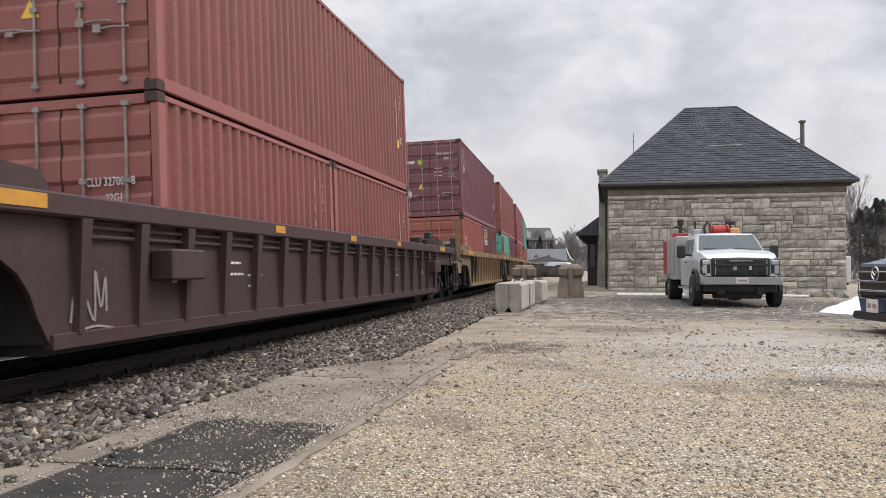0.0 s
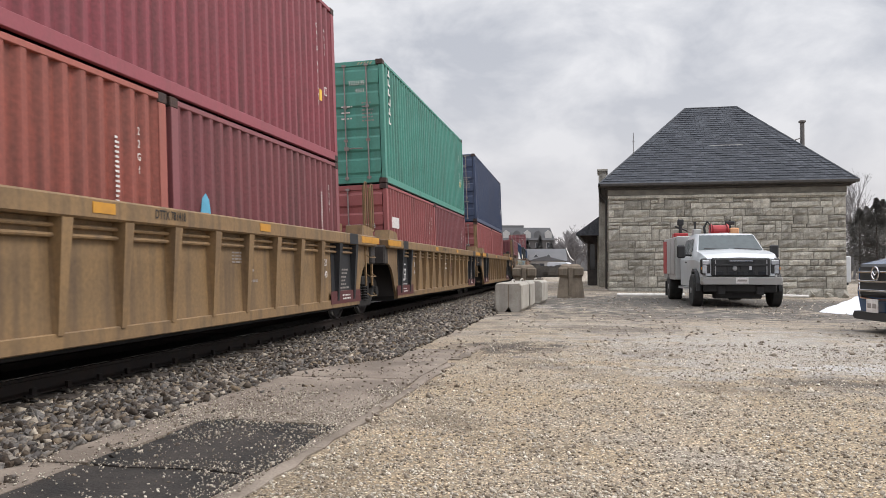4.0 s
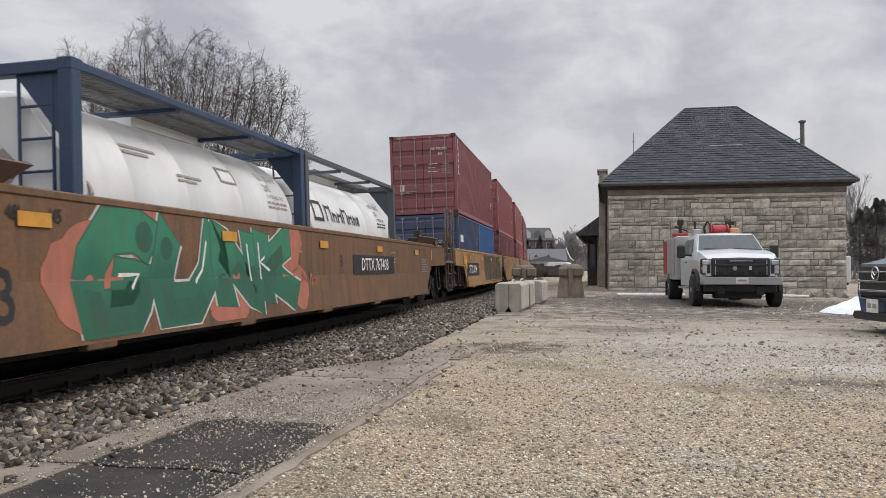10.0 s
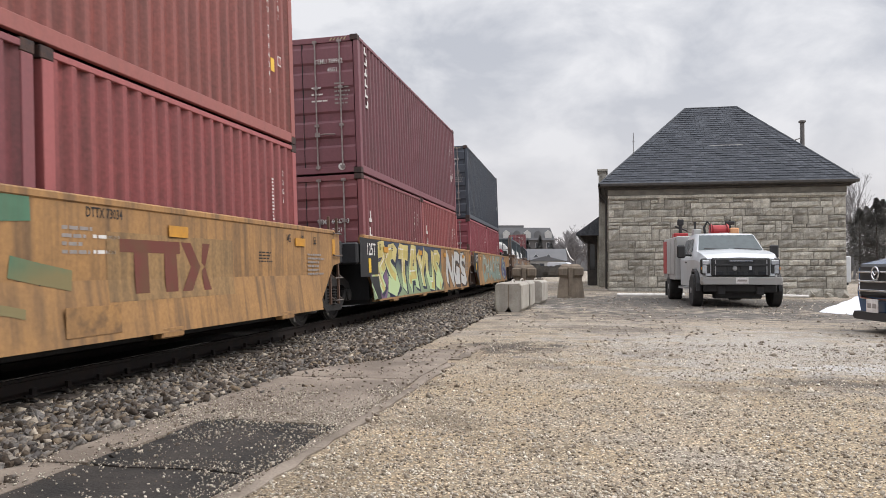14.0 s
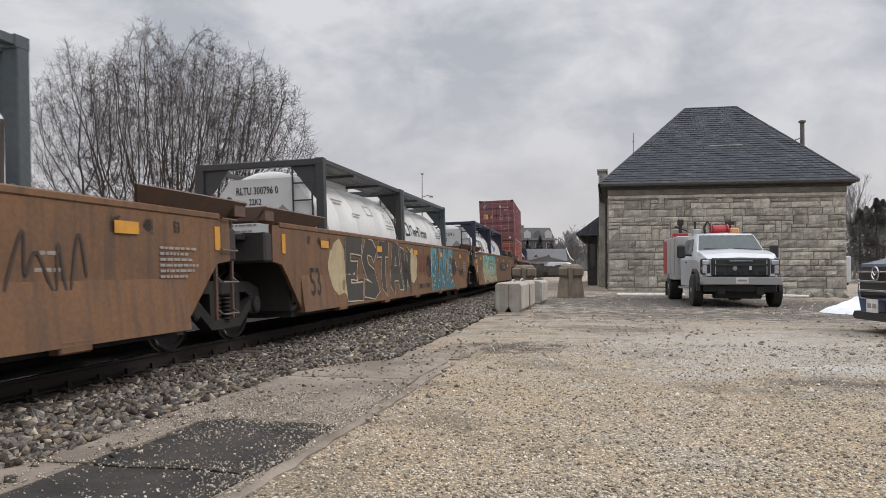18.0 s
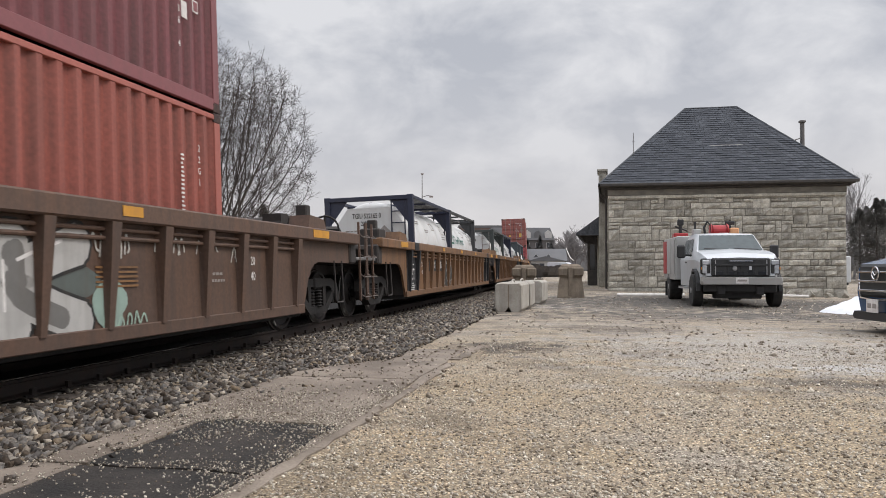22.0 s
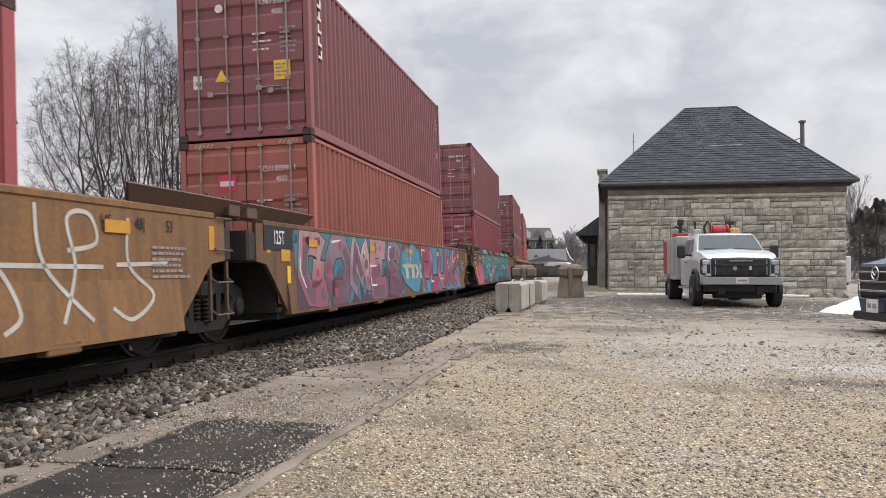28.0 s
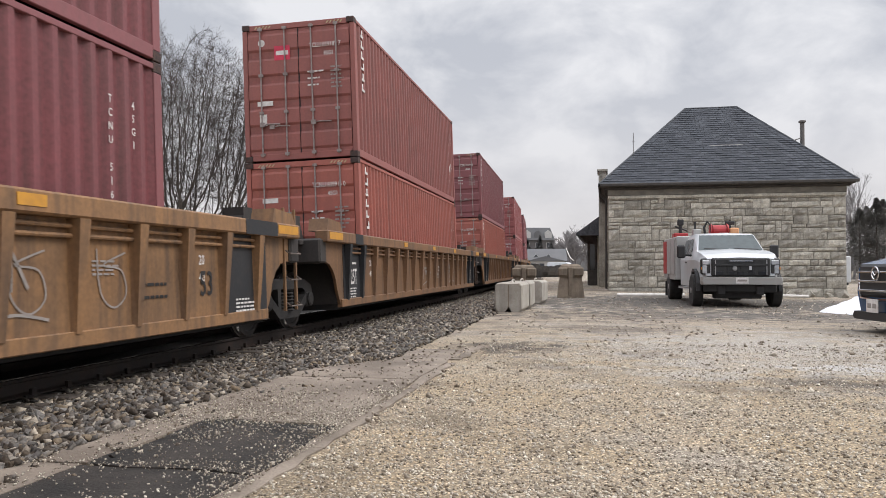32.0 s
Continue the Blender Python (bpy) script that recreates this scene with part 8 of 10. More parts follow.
def build_far():
    x, y = at(140, 190)
    h = new("apartment_building")
    tagged(h, "far grey apartment block with dormers in a mansard roof", "building")
    part("wall", Mesh().box(-7.5, 7.5, 0, 12, 0, 7.6), FARWALL, h)
    part("roof", Mesh().add([(-7.8, -0.3, 7.6), (7.8, -0.3, 7.6), (7.8, 12.3, 7.6), (-7.8, 12.3, 7.6), (-6.8, 1.0, 10.6), (6.8, 1.0, 10.6), (6.8, 11, 10.6), (-6.8, 11, 10.6)], [(0, 1, 5, 4), (1, 2, 6, 5), (2, 3, 7, 6), (3, 0, 4, 7), (4, 5, 6, 7), (3, 2, 1, 0)]), FARROOF, h)
    for i in range(6):
        xx = -6.2 + i * 2.48
        for z in (0.9, 3.4, 5.7):
            wi = part("window", Mesh().box(-0.55, 0.55, -0.08, 0.05, 0, 1.35), FARTRIM, h, m=pose(xx, 0, z))
            part("pane", Mesh().box(-0.42, 0.42, -0.02, 0.0, 0.1, 1.25), FARWINDOW, wi, m=pose(0, -0.09, 0))
        part("dormer", Mesh().prism([(-0.8, 0), (0.8, 0), (0.8, 1.3), (0, 1.9), (-0.8, 1.3)], "y", 0.0, 2.0), FARTRIM if i % 2 else FARROOF, h, m=pose(xx, -0.1, 8.1))
    h.matrix_basis = pose(x, y, 0, 0, 0, 14)
    x, y = at(85, 230)
    h = new("apartment_building")
    tagged(h, "far brick apartment block with a flat roof", "building")
    part("wall", Mesh().box(-9, 9, 0, 12, 0, 12.5), material("far red brown brick", (0.20, 0.15, 0.135), 0.9, 0.0, (0.15, 0.12, 0.11), 0.4, 0.6), h)
    part("roof", Mesh().box(-9.3, 9.3, -0.3, 12.3, 12.5, 13.2), FARROOF, h)
    for i in range(6):
        for z in (1.5, 4.4, 7.3, 10.2):
            part("window", Mesh().box(-0.6, 0.6, -0.08, 0.05, 0, 1.5), FARWINDOW, h, m=pose(-7.4 + i * 2.96, 0, z))
    h.matrix_basis = pose(x, y, 0, 0, 0, 12)
    # long low shed with pale dormer vents
    x, y = at(136, 150)
    h = new("shed")
    tagged(h, "long low shed with a grey dormered roof", "shed")
    part("wall", Mesh().box(-8.4, 8.4, 0, 7, 0, 2.5), FARWALL, h)
    part("roof", Mesh().prism([(-0.5, 2.4), (3.5, 4.7), (7.5, 2.4)], "x", -8.7, 8.7), FARROOF, h, "grey pitched roof")
    part("roof_edge", Mesh().tube([(8.75, 3.5, 4.78), (8.95, 1.8, 3.9), (9.3, 0.2, 2.9), (9.9, -1.0, 2.4)], 0.07, 6), PIPEWHITE, h, "white barge board")
    for i in range(6):
        d = part("dormer", Mesh().prism([(-0.45, 0), (0.45, 0), (0, 0.55)], "y", 0, 1.4), FARROOF, h, m=pose(-6.2 + i * 2.3, 0.7, 3.1))
        part("dormer_trim", Mesh().tube([(-0.48, -0.03, 0), (0, -0.03, 0.58), (0.48, -0.03, 0)], 0.05, 5), FARTRIM, d)
    part("porch_roof", Mesh().prism([(1.0, 2.3), (4.6, 3.25), (8.6, 2.3)], "y", -2.2, 0.4), FARROOF, h)
    part("porch_wall", Mesh().box(1.4, 8.2, -1.9, 0, 0, 2.32), FARTRIM, h, "pale porch wall")
    for i in range(4):
        part("window", Mesh().box(-0.45, 0.45, -0.04, 0, 0.9, 1.9), FARWINDOW, h, m=pose(2.4 + i * 1.6, -1.9, 0))
    h.matrix_basis = pose(x, y, 0, 0, 0, 6)
    for px, d, hh, r, sd in ((150, 172, 7.2, 2.6, 61), (172, 176, 8.2, 2.8, 62), (192, 170, 6.6, 2.6, 63)):
        x, y = at(px, d)
        conifer(x, y, hh, r, sd, "far evergreen greyed with painted haze before an apartment block", HAZEGREEN)
    # parked van far down the lot
    x, y = at(238, 128)
    v = new("van")
    tagged(v, "far white van parked by the shed", "van")
    part("body", loft([(0.0, [(0.0, 0.4), (0.8, 0.4), (0.9, 0.7), (0.8, 1.0), (0.0, 1.05)]), (0.9, [(0.0, 0.35), (0.95, 0.35), (0.98, 0.9), (0.9, 1.2), (0.0, 1.25)]), (1.6, [(0.0, 0.35), (0.95, 0.35), (0.98, 1.2), (0.8, 1.95), (0.0, 2.0)]), (4.8, [(0.0, 0.35), (0.95, 0.35), (0.98, 1.2), (0.8, 2.0), (0.0, 2.05)])]), CARWHITE, v)
    for s in (-1, 1):
        for yy in (0.9, 3.9):
            car_wheel(v, s * 0.85, yy, 0.34, 0.2, ALLOY)
    v.matrix_basis = pose(x, y, 0, 0, 0, 70)
    # mast with a small lamp arm beyond the track, and a line pole
    x, y = at(-37, 80)
    p = new("lamp_mast")
    tagged(p, "slim grey mast with a small lamp arm beyond the track", "lamp post")
    part("pole", Mesh().tube([(0, 0, 0), (0, 0, 10.4)], [0.11, 0.03], 8), LEAD, p)
    part("arm", Mesh().tube([(0, 0, 8.1), (0.5, 0, 8.25), (0.95, 0, 8.2)], 0.035, 6), LEAD, p)
    part("lamp_head", Mesh().box(0.75, 1.1, -0.1, 0.1, 8.05, 8.2, 0.02), GALV, p)
    part("finial", Mesh().lathe([(10.3, 0.02), (10.4, 0.16), (10.45, 0.16), (10.5, 0.02)], "z", 10), GALV, p)
    p.matrix_basis = pose(x, y, 0)
    x, y = at(-783, 42)
    p = new("utility_pole")
    tagged(p, "wooden utility pole with a crossarm", "utility pole")
    part("pole", Mesh().tube([(0, 0, 0), (0, 0, 8.85)], [0.16, 0.11], 10), BARK, p)
    part("crossarm", Mesh().box(-0.9, 0.9, -0.06, 0.06, 8.55, 8.68), BARK, p)
    for xx in (-0.8, 0.8):
        part("insulator", Mesh().lathe([(8.68, 0.04), (8.74, 0.06), (8.82, 0.03)], "z", 8), GALV, p, m=pose(xx, 0, 0))
    p.matrix_basis = pose(x, y, 0)
    # low dark-roofed sheds beyond the track
    for px, d, w, hh in ((-690, 75, 9, 3.6), (-600, 85, 7, 4.2), (-900, 60, 10, 3.6)):
        x, y = at(px, d)
        h = new("shed")
        tagged(h, "low grey shed with a dark roof beyond the track", "shed")
        part("wall", Mesh().box(-w / 2, w / 2, 0, 8, 0, hh), FARTRIM, h)
        part("roof", Mesh().prism([(-w / 2 - 0.4, hh), (w / 2 + 0.4, hh), (0, hh + 1.6)], "y", -0.4, 8.4), FARROOF, h)
        part("door", Mesh().box(-0.5, 0.5, -0.06, 0, 0, 2.05), FARWALL, h)
        h.matrix_basis = pose(x, y, 0, 0, 0, 25)


build_far()


# ---- the train ----
H40, H20, FLOOR = 2.896, 2.591, 0.36
S40 = dict(half=7.85, ys=6.35)
S53 = dict(half=9.85, ys=8.25)
FILL = {}


def spray(name, c, low=None):
    """Sprayed paint that fades from one colour at the top of the side to another near its foot."""
    key = name if low is None else name + " faded"
    if key in FILL:
        return FILL[key]
    c = tuple(q * 0.85 for q in c)
    m = material("spray paint " + key, c, 0.6, 0.0, [q * 0.72 for q in c], 5.0, 0.5, 0, 60, 0.22, (0.1, 0.07, 0.05))
    if low is not None:
        n, l = m.node_tree.nodes, m.node_tree.links
        bs = n["Principled BSDF"]
        src = bs.inputs["Base Color"].links[0].from_socket
        tc, sp, nz, ad, mr, mx = n.new("ShaderNodeTexCoord"), n.new("ShaderNodeSeparateXYZ"), n.new("ShaderNodeTexNoise"), n.new("ShaderNodeMath"), n.new("ShaderNodeMapRange"), n.new("ShaderNodeMix")
        mx.data_type = "RGBA"
        nz.inputs["Scale"].default_value, nz.inputs["Detail"].default_value = 1.7, 4.0
        l.new(tc.outputs["Object"], sp.inputs[0])
        l.new(tc.outputs["Object"], nz.inputs["Vector"])
        l.new(sp.outputs["Z"], ad.inputs[0])
        l.new(nz.outputs["Fac"], ad.inputs[1])
        mr.inputs["From Min"].default_value, mr.inputs["From Max"].default_value = 1.68, 1.28
        l.new(ad.outputs[0], mr.inputs["Value"])
        l.new(mr.outputs["Result"], mx.inputs["Factor"])
        l.new(src, mx.inputs["A"])
        mx.inputs["B"].default_value = (*[q * 0.85 for q in low], 1)
        l.new(mx.outputs["Result"], bs.inputs["Base Color"])
    FILL[key] = m
    return m


RINGS = []      # (wheelset, offset from its bogie, metres behind the train's zero)
MOVERS = []     # (thing, metres behind the train's zero of its unit's middle, height over the rail, offset in the unit)


def box40(mat, seed, number, label, marks=(("triangle", -0.35, 0.36), ("white", -0.85, 0.33), ("bar", -0.7, 0.72)), side=("column",)):
    return container(12.192, H40, mat, number, "45G1", seed=seed, marks=marks, side_marks=side, label=label)


def box20(mat, seed, number, label, blank=False, side=(), marks=(("bar", -0.7, 0.45),)):
    return container(6.058, H20, mat, number, "22G1", blank_front=blank, seed=seed, side_marks=side, label=label, marks=marks)


def unit(u, size, coupled, paint_mat, ribbed, load, top=None, tall=False, end_mat=None, label="", group=""):
    """One unit with its load. u: the load's front edge, metres behind the train's zero."""
    mid = u + 6.1
    car, wheels = well_car(size["half"], size["ys"], coupled, paint_mat, ribbed, end_mat, tall, label, group)
    MOVERS.append((car, mid, 0.0, 0.0))
    RINGS.extend((w, dy, mid) for w, dy in wheels)
    if len(load) == 1:
        MOVERS.append((load[0], mid, FLOOR, 0.0))
        height = H40
    else:
        MOVERS.append((load[0], mid, FLOOR, -3.067))
        MOVERS.append((load[1], mid, FLOOR, 3.067))
        height = H20
    if top is not None:
        MOVERS.append((top, mid, FLOOR + height + 0.012, 0.0))
    return car


def panel_marks(car, size, paint_mat, number="", dark=True, red=False, big="", ribbed=True, seed=0, big_y=-7.5, plates=True):
    """The lettered panels along the platform side of a well."""
    ys = size["ys"]
    x = 1.442 if ribbed else 1.502
    if dark:
        for y in (-ys + 0.85, ys - 0.85):
            patch("dark_panel", 1.35, 1.0, BLACKPAINT, car, on_side(y, 0.90, x), "black lettering panel")
        lettering("25T" if ribbed else "125T", 0.40, WHITEPAINT, car, on_side(-ys + 0.82, 0.80, x + 0.006), 0.62)
        patch("white_line", 0.36, 0.035, WHITEPAINT, car, on_side(-ys + 0.80, 1.06, x + 0.005))
        bars(4, 0.5, 0.20, WHITEPAINT, car, on_side(-ys + 0.82, 0.52, x + 0.006), seed)
        bars(7, 0.58, 0.45, GREYMARK, car, on_side(ys - 0.85, 0.75, x + 0.006), seed + 1)
    if red:
        for y in (-ys + 0.8, ys - 0.8):
            patch("red_sill_panel", 1.7, 0.22, SIGNRED, car, on_side(y, 0.46, 1.475), "dark red sill panel")
            bars(2, 0.5, 0.12, WHITEPAINT, car, on_side(y, 0.46, 1.481), seed + 3)
    if number:
        if ribbed:
            lettering(number, 0.13, BLACKMARK, car, on_side(-ys * 0.1, 1.51, 1.576), 0.8)
        else:
            patch("number_panel", 2.3, 0.36, BLACKPAINT, car, on_side(-ys * 0.35, 1.10, x + 0.012), "black number panel")
            lettering(number, 0.30, WHITEPAINT, car, on_side(-ys * 0.35, 1.10, x + 0.018), 0.8)
    if big:
        if ribbed:
            lettering(big, 0.42, BLACKMARK, car, on_side(0.2, 0.92, x + 0.004), 0.75)
        else:
            wall_text(big, 0.62, BLACKMARK, car, big_y, 0.73, 0.88)
    # reflectors and stencils along the side
    rnd = random.Random(seed)
    n = 5 if size is S53 else 4
    for i in range(1, n - 1) if ribbed else range(n):
        y = -ys * 0.85 + i * 1.7 * ys / (n - 1)
        patch("reflector", 0.34 if ribbed else 0.40, 0.10 if ribbed else 0.12, ORANGEMARK, car, on_side(y, 1.51 if ribbed else 1.36, 1.575 if ribbed else x + 0.012), "yellow orange reflector strip")
    for i in range(4):
        y = rnd.uniform(-ys * 0.7, ys * 0.8)
        bars(rnd.choice((2, 3, 4)), 0.5, rnd.choice((0.16, 0.28)), (GREYMARK, BLACKMARK, WHITEPAINT)[i % 3], car, on_side(y, rnd.uniform(0.75, 1.25) if ribbed else rnd.uniform(1.02, 1.3), x if ribbed else 1.4965), seed + 20 + i)
    if ribbed:
        for y in (-ys - 0.55, ys + 0.55):
            patch("end_reflector", 1.2 if size is S40 else 0.72, 0.12, ORANGEMARK, car, on_side(y, 1.51, 1.574))
            if dark:
                patch("black_band", 0.5, 0.19, BLACKPAINT, car, on_side(y * 0.84, 1.50, 1.573))
        for y in (-ys + 1.9, ys - 1.9):
            for k, w in enumerate(("20", "40")):
                lettering(w, 0.16, WHITEPAINT, car, on_side(y + 0.12, 1.06 - 0.2 * k, 1.440), 0.85)
    else:
        for y in (-ys - 0.55, ys + 0.62) if plates else (ys + 0.62,):
            patch("yellow_plate", 0.13, 0.28, ORANGEMARK, car, on_side(y, 1.32, x), "yellow reflector plate")
        for k, word in enumerate(("|45", "48|", "53")):
            lettering(word, 0.17, BLACKMARK, car, on_side(ys - 1.4 + 0.55 * k, 1.40, x + 0.004), 0.8)
            lettering(word, 0.17, BLACKMARK, car, on_side(-ys + 1.5 - 0.5 * k, 1.40, x + 0.004), 0.8)
        bars(6, 0.8, 0.36, GREYMARK, car, on_side(ys - 0.25, 1.03, x + 0.004), seed + 30)


SOOTPANEL = material("flaking soot-dark paint", (0.022, 0.020, 0.018), 0.8, 0.0, (0.20, 0.125, 0.045), 2.6, 0.75, 0.2, 30.0, 0.5, (0.012, 0.011, 0.010), 0.0, 0.3, 14.0)
PALETAN = paint("paler tan panel paint", (0.330, 0.200, 0.085), 0.5, 0.65, 0.5, 0.1)


def wall_panel(car, y, z, w, h, mat, x, label=""):
    """A painted field that follows the creased side plate of a smooth-sided well."""
    b = Mesh()
    zs = [z - h / 2] + ([0.86] if z - h / 2 < 0.86 < z + h / 2 else []) + [z + h / 2]
    for q in zs:
        b.v += [(wall_out(q), y - w / 2, q), (wall_out(q), y + w / 2, q)]
    b.f = [(2 * i, 2 * i + 1, 2 * i + 3, 2 * i + 2) for i in range(len(zs) - 1)]
    part("painted_panel", b, mat, car, label, m=pose(x, 0, 0), fix=False)


def star(car, y, z, r, mat, line):
    for k, (q, m) in enumerate(((r, line), (r * 0.82, mat))):
        pts = [(y + q * (1 if i % 2 == 0 else 0.42) * math.sin(i * math.pi / 5), z + q * (1 if i % 2 == 0 else 0.42) * math.cos(i * math.pi / 5)) for i in range(10)]
        b = Mesh()
        b.v = [(wall_out(z), y, z)] + [(wall_out(c), a, c) for a, c in pts]
        b.f = [(0, 1 + i, 1 + (i + 1) % 10) for i in range(10)]
        part("sprayed_star", b, m, car, "sprayed star", m=pose(1.509 + 0.002 * k, 0, 0), fix=False)


def end_plate_text(car, word, y, z):
    """The axle-load code on a black plate near the end of a side."""
    patch("dark_panel", 1.05, 0.34, BLACKPAINT, car, on_side(y, z, 1.504), "black end panel")
    lettering(word, 0.27, WHITEPAINT, car, on_side(y, z, 1.511), 0.72)
    patch("yellow_plate", 0.34, 0.17, ORANGEMARK, car, on_side(y + 0.25, z - 0.24, 1.505), "yellow reflector plate")
    patch("yellow_plate", 0.13, 0.26, YELLOWMARK, car, on_side(y + 0.36, z - 0.52, 1.505), "yellow plate")


def build_train():
    A, B, C = (True, False), (False, False), (False, True)
    five = "five-unit well car set"
    three = "three-unit well car set"
    # a maroon well with a full stack
    c = unit(8.07, S53, (True, True), OXIDE, True, [box20(BROWNRED, 1, "TCLU 327000 8", "brownish red 20-foot container with galvanised door rods", side=("yellowtag",), marks=(("red", -0.7, 0.42),)), box20(BROWNRED, 2, "", "brownish red 20-foot container with white codes")],
             box40(BROWNRED, 3, "", "dusty red 40-foot high container on two short ones", side=("tall",)), label="dark maroon ribbed well car carrying double-stacked containers")
    panel_marks(c, S53, OXIDE, dark=False, ribbed=True, seed=1)
    part("brake_box", Mesh().box(1.44, 1.70, -6.7, -6.0, 0.84, 1.16, 0.02), OXIDE, c, "maroon equipment box")
    part("brake_box", Mesh().box(1.44, 1.70, 7.0, 7.75, 0.84, 1.16, 0.02), OXIDE, c, "maroon equipment box")
    tag_scrawl(c, -8.0, 0.7, 0.5, GREYMARK, 3, 1.446)
    # five yellow ribbed wells
    specs = [(29.77, (ORANGERED, "TRIU 184976 9", ("column",)), (DARKMAROON, "", ("pennant",)), (DARKMAROON, "BEAU 505145 6", ("patch",), (("greendot", -0.35, 0.72), ("bar", -0.75, 0.72), ("triangle", -0.35, 0.40), ("white", -0.8, 0.30)))),
             (45.27, (TURQUOISE, "TEMU 3419", ("sign",)), (DARKMAROON, "", ("tall",)), (BROWNRED, "TEMU 430371 4", ("column",), (("yellow", 0.75, 0.31), ("dot", 0.75, 0.1)))),
             (61.01, (ORANGERED, "331546 4", ("tall",)), (MAROON, "", ("drop",)), (CRIMSON, "CAIU 902547", ("column",), (("triangle", -0.5, 0.83), ("white", -0.8, 0.36), ("dot", 0.85, 0.07)))),
             (76.75, (REDBROWN, "TRHU 249070 8", ("wide",)), (MAROON, "", ()), (GREEN, "TCLU 35", ("column",), ())),
             (92.58, (REDBROWN, "CLU 3556795", ("yellowtag",)), (REDBROWN, "TCLU 35", ()), (NAVY, "TCLU 35", (), (("triangle", 0.35, 0.33),)))]
    for i, (u, a, b, t) in enumerate(specs):
        lo = [box20(a[0], 10 + i, a[1], f"{a[0].name.replace(' container paint', '')} 20-foot container standing in a yellow well", side=a[2]),
              box20(b[0], 30 + i, b[1], f"{b[0].name.replace(' container paint', '')} 20-foot container standing in a yellow well", side=b[2])]
        up = box40(t[0], 50 + i, t[1], f"{t[0].name.replace(' container paint', '')} 40-foot high container stacked on two short ones", marks=t[3], side=t[2])
        c = unit(u, S40, (i == 0, i == 4), YELLOW, True, lo, up, tall=True, label="tan yellow ribbed well unit with black end panels", group=five)
        if i == 1:
            part("cable_loop", Mesh().tube([(1.50, 1.2, 1.38), (1.55, 1.35, 1.05), (1.56, 1.6, 0.86), (1.55, 1.9, 0.9), (1.52, 2.15, 1.36)], 0.035, 8), BLACKPAINT, c, "hanging black cable loop")
        if i in (1, 3):
            logo_mark(c, -1.9 if i == 1 else 0.7, -0.95 if i == 1 else 1.65, 0.74, 1.14, REDMARK, 1.445)
        if i in (0, 4):
            for k in (-1, 1):
                part("cross_mark", Mesh().box(-0.26, 0.26, -0.035, 0.035, -0.003, 0.003), REDMARK, c, m=on_side((1.6, -1.9)[i // 4], 0.95, 1.443 + 0.002 * k) @ pose(0, 0, 0, 0, 0, 45 * k))
        panel_marks(c, S40, YELLOW, "DTTX 781418", dark=i > 0, red=i > 0, big=("40", "", "", "", "40")[i], seed=40 + i)
    # three smooth wells: a short box and tank containers, sprayed over
    c = unit(114.46, S53, A, OCHRE, False, [box20(MAROON, 60, "", "maroon 20-foot container with white brand blocks on its end", blank=True, side=("tall",)),
             tank_container(TANKWHITE, FRAMEBLUE, "SIMU 256235 6", "22T6", 0, 2, "white tank container in a blue frame")], label="tan smooth-sided well unit sprayed grey, green and red", group=three)
    patch("brand_bar", 0.95, 0.34, WHITEPAINT, MOVERS[-2][0], on_end(-0.6, 1.9, -3.02))
    panel_marks(c, S53, TAN, "", dark=False, big="53", ribbed=False, seed=70, big_y=-7.95)
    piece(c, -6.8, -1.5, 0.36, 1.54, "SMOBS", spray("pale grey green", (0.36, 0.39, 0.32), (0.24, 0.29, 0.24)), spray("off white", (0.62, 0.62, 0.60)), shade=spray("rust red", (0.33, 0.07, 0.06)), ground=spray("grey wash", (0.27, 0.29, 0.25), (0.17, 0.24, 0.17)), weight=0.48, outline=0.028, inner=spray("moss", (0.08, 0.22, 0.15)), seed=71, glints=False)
    blotch(c, -0.55, 1.0, 0.75, 0.6, spray("moss", (0.08, 0.22, 0.15)), 4)
    blotch(c, -0.3, 0.6, 0.5, 0.22, spray("dull orange", (0.34, 0.15, 0.07)), 9, x=1.5)
    star(c, -1.1, 1.0, 0.50, spray("rust red", (0.33, 0.07, 0.06)), spray("off white", (0.62, 0.62, 0.60)))
    piece(c, 0.35, 5.5, 0.36, 1.54, "SPOIR", [spray("sky blue", (0.10, 0.32, 0.42), (0.20, 0.05, 0.09)), spray("steel blue", (0.14, 0.28, 0.36), (0.22, 0.06, 0.09))], spray("black", (0.02, 0.02, 0.02)), halo=spray("off white", (0.62, 0.62, 0.60)), ground=spray("deep teal", (0.10, 0.22, 0.27), (0.20, 0.06, 0.09)), weight=0.46, outline=0.035, soft=True, inner=spray("wine", (0.07, 0.025, 0.045)), seed=72)
    star(c, 3.3, 0.92, 0.26, spray("sand", (0.50, 0.40, 0.24)), spray("black", (0.02, 0.02, 0.02)))
    piece(c, 5.55, 6.15, 0.5, 1.35, "1", spray("wine", (0.18, 0.04, 0.08)), spray("black", (0.02, 0.02, 0.02)), halo=spray("off white", (0.62, 0.62, 0.60)), outline=0.03, seed=7, glints=False)
    wall_panel(c, -3.32, 1.08, 3.1, 0.40, BLACKPAINT, 1.505, "black number panel")
    wall_text("DTTX 767408", 0.36, WHITEPAINT, c, -3.32, 1.08, 0.98, 1.511)
    c = unit(134.07, S53, B, BROWN, False, [tank_container(TANKCREAM, FRAMEDARK, "RLTU 300796 0", "22K2", 1, 4, "cream tank container in a dark grey frame"),
             tank_container(TANKWHITE, FRAMEBLUE, "TGIU 322174 7", "22T6", 1, 3, "white tank container in a blue frame")], label="rusty brown smooth well unit with coloured spray paint", group=three)
    panel_marks(c, S53, BROWN, "", dark=False, big="53", ribbed=False, seed=73)
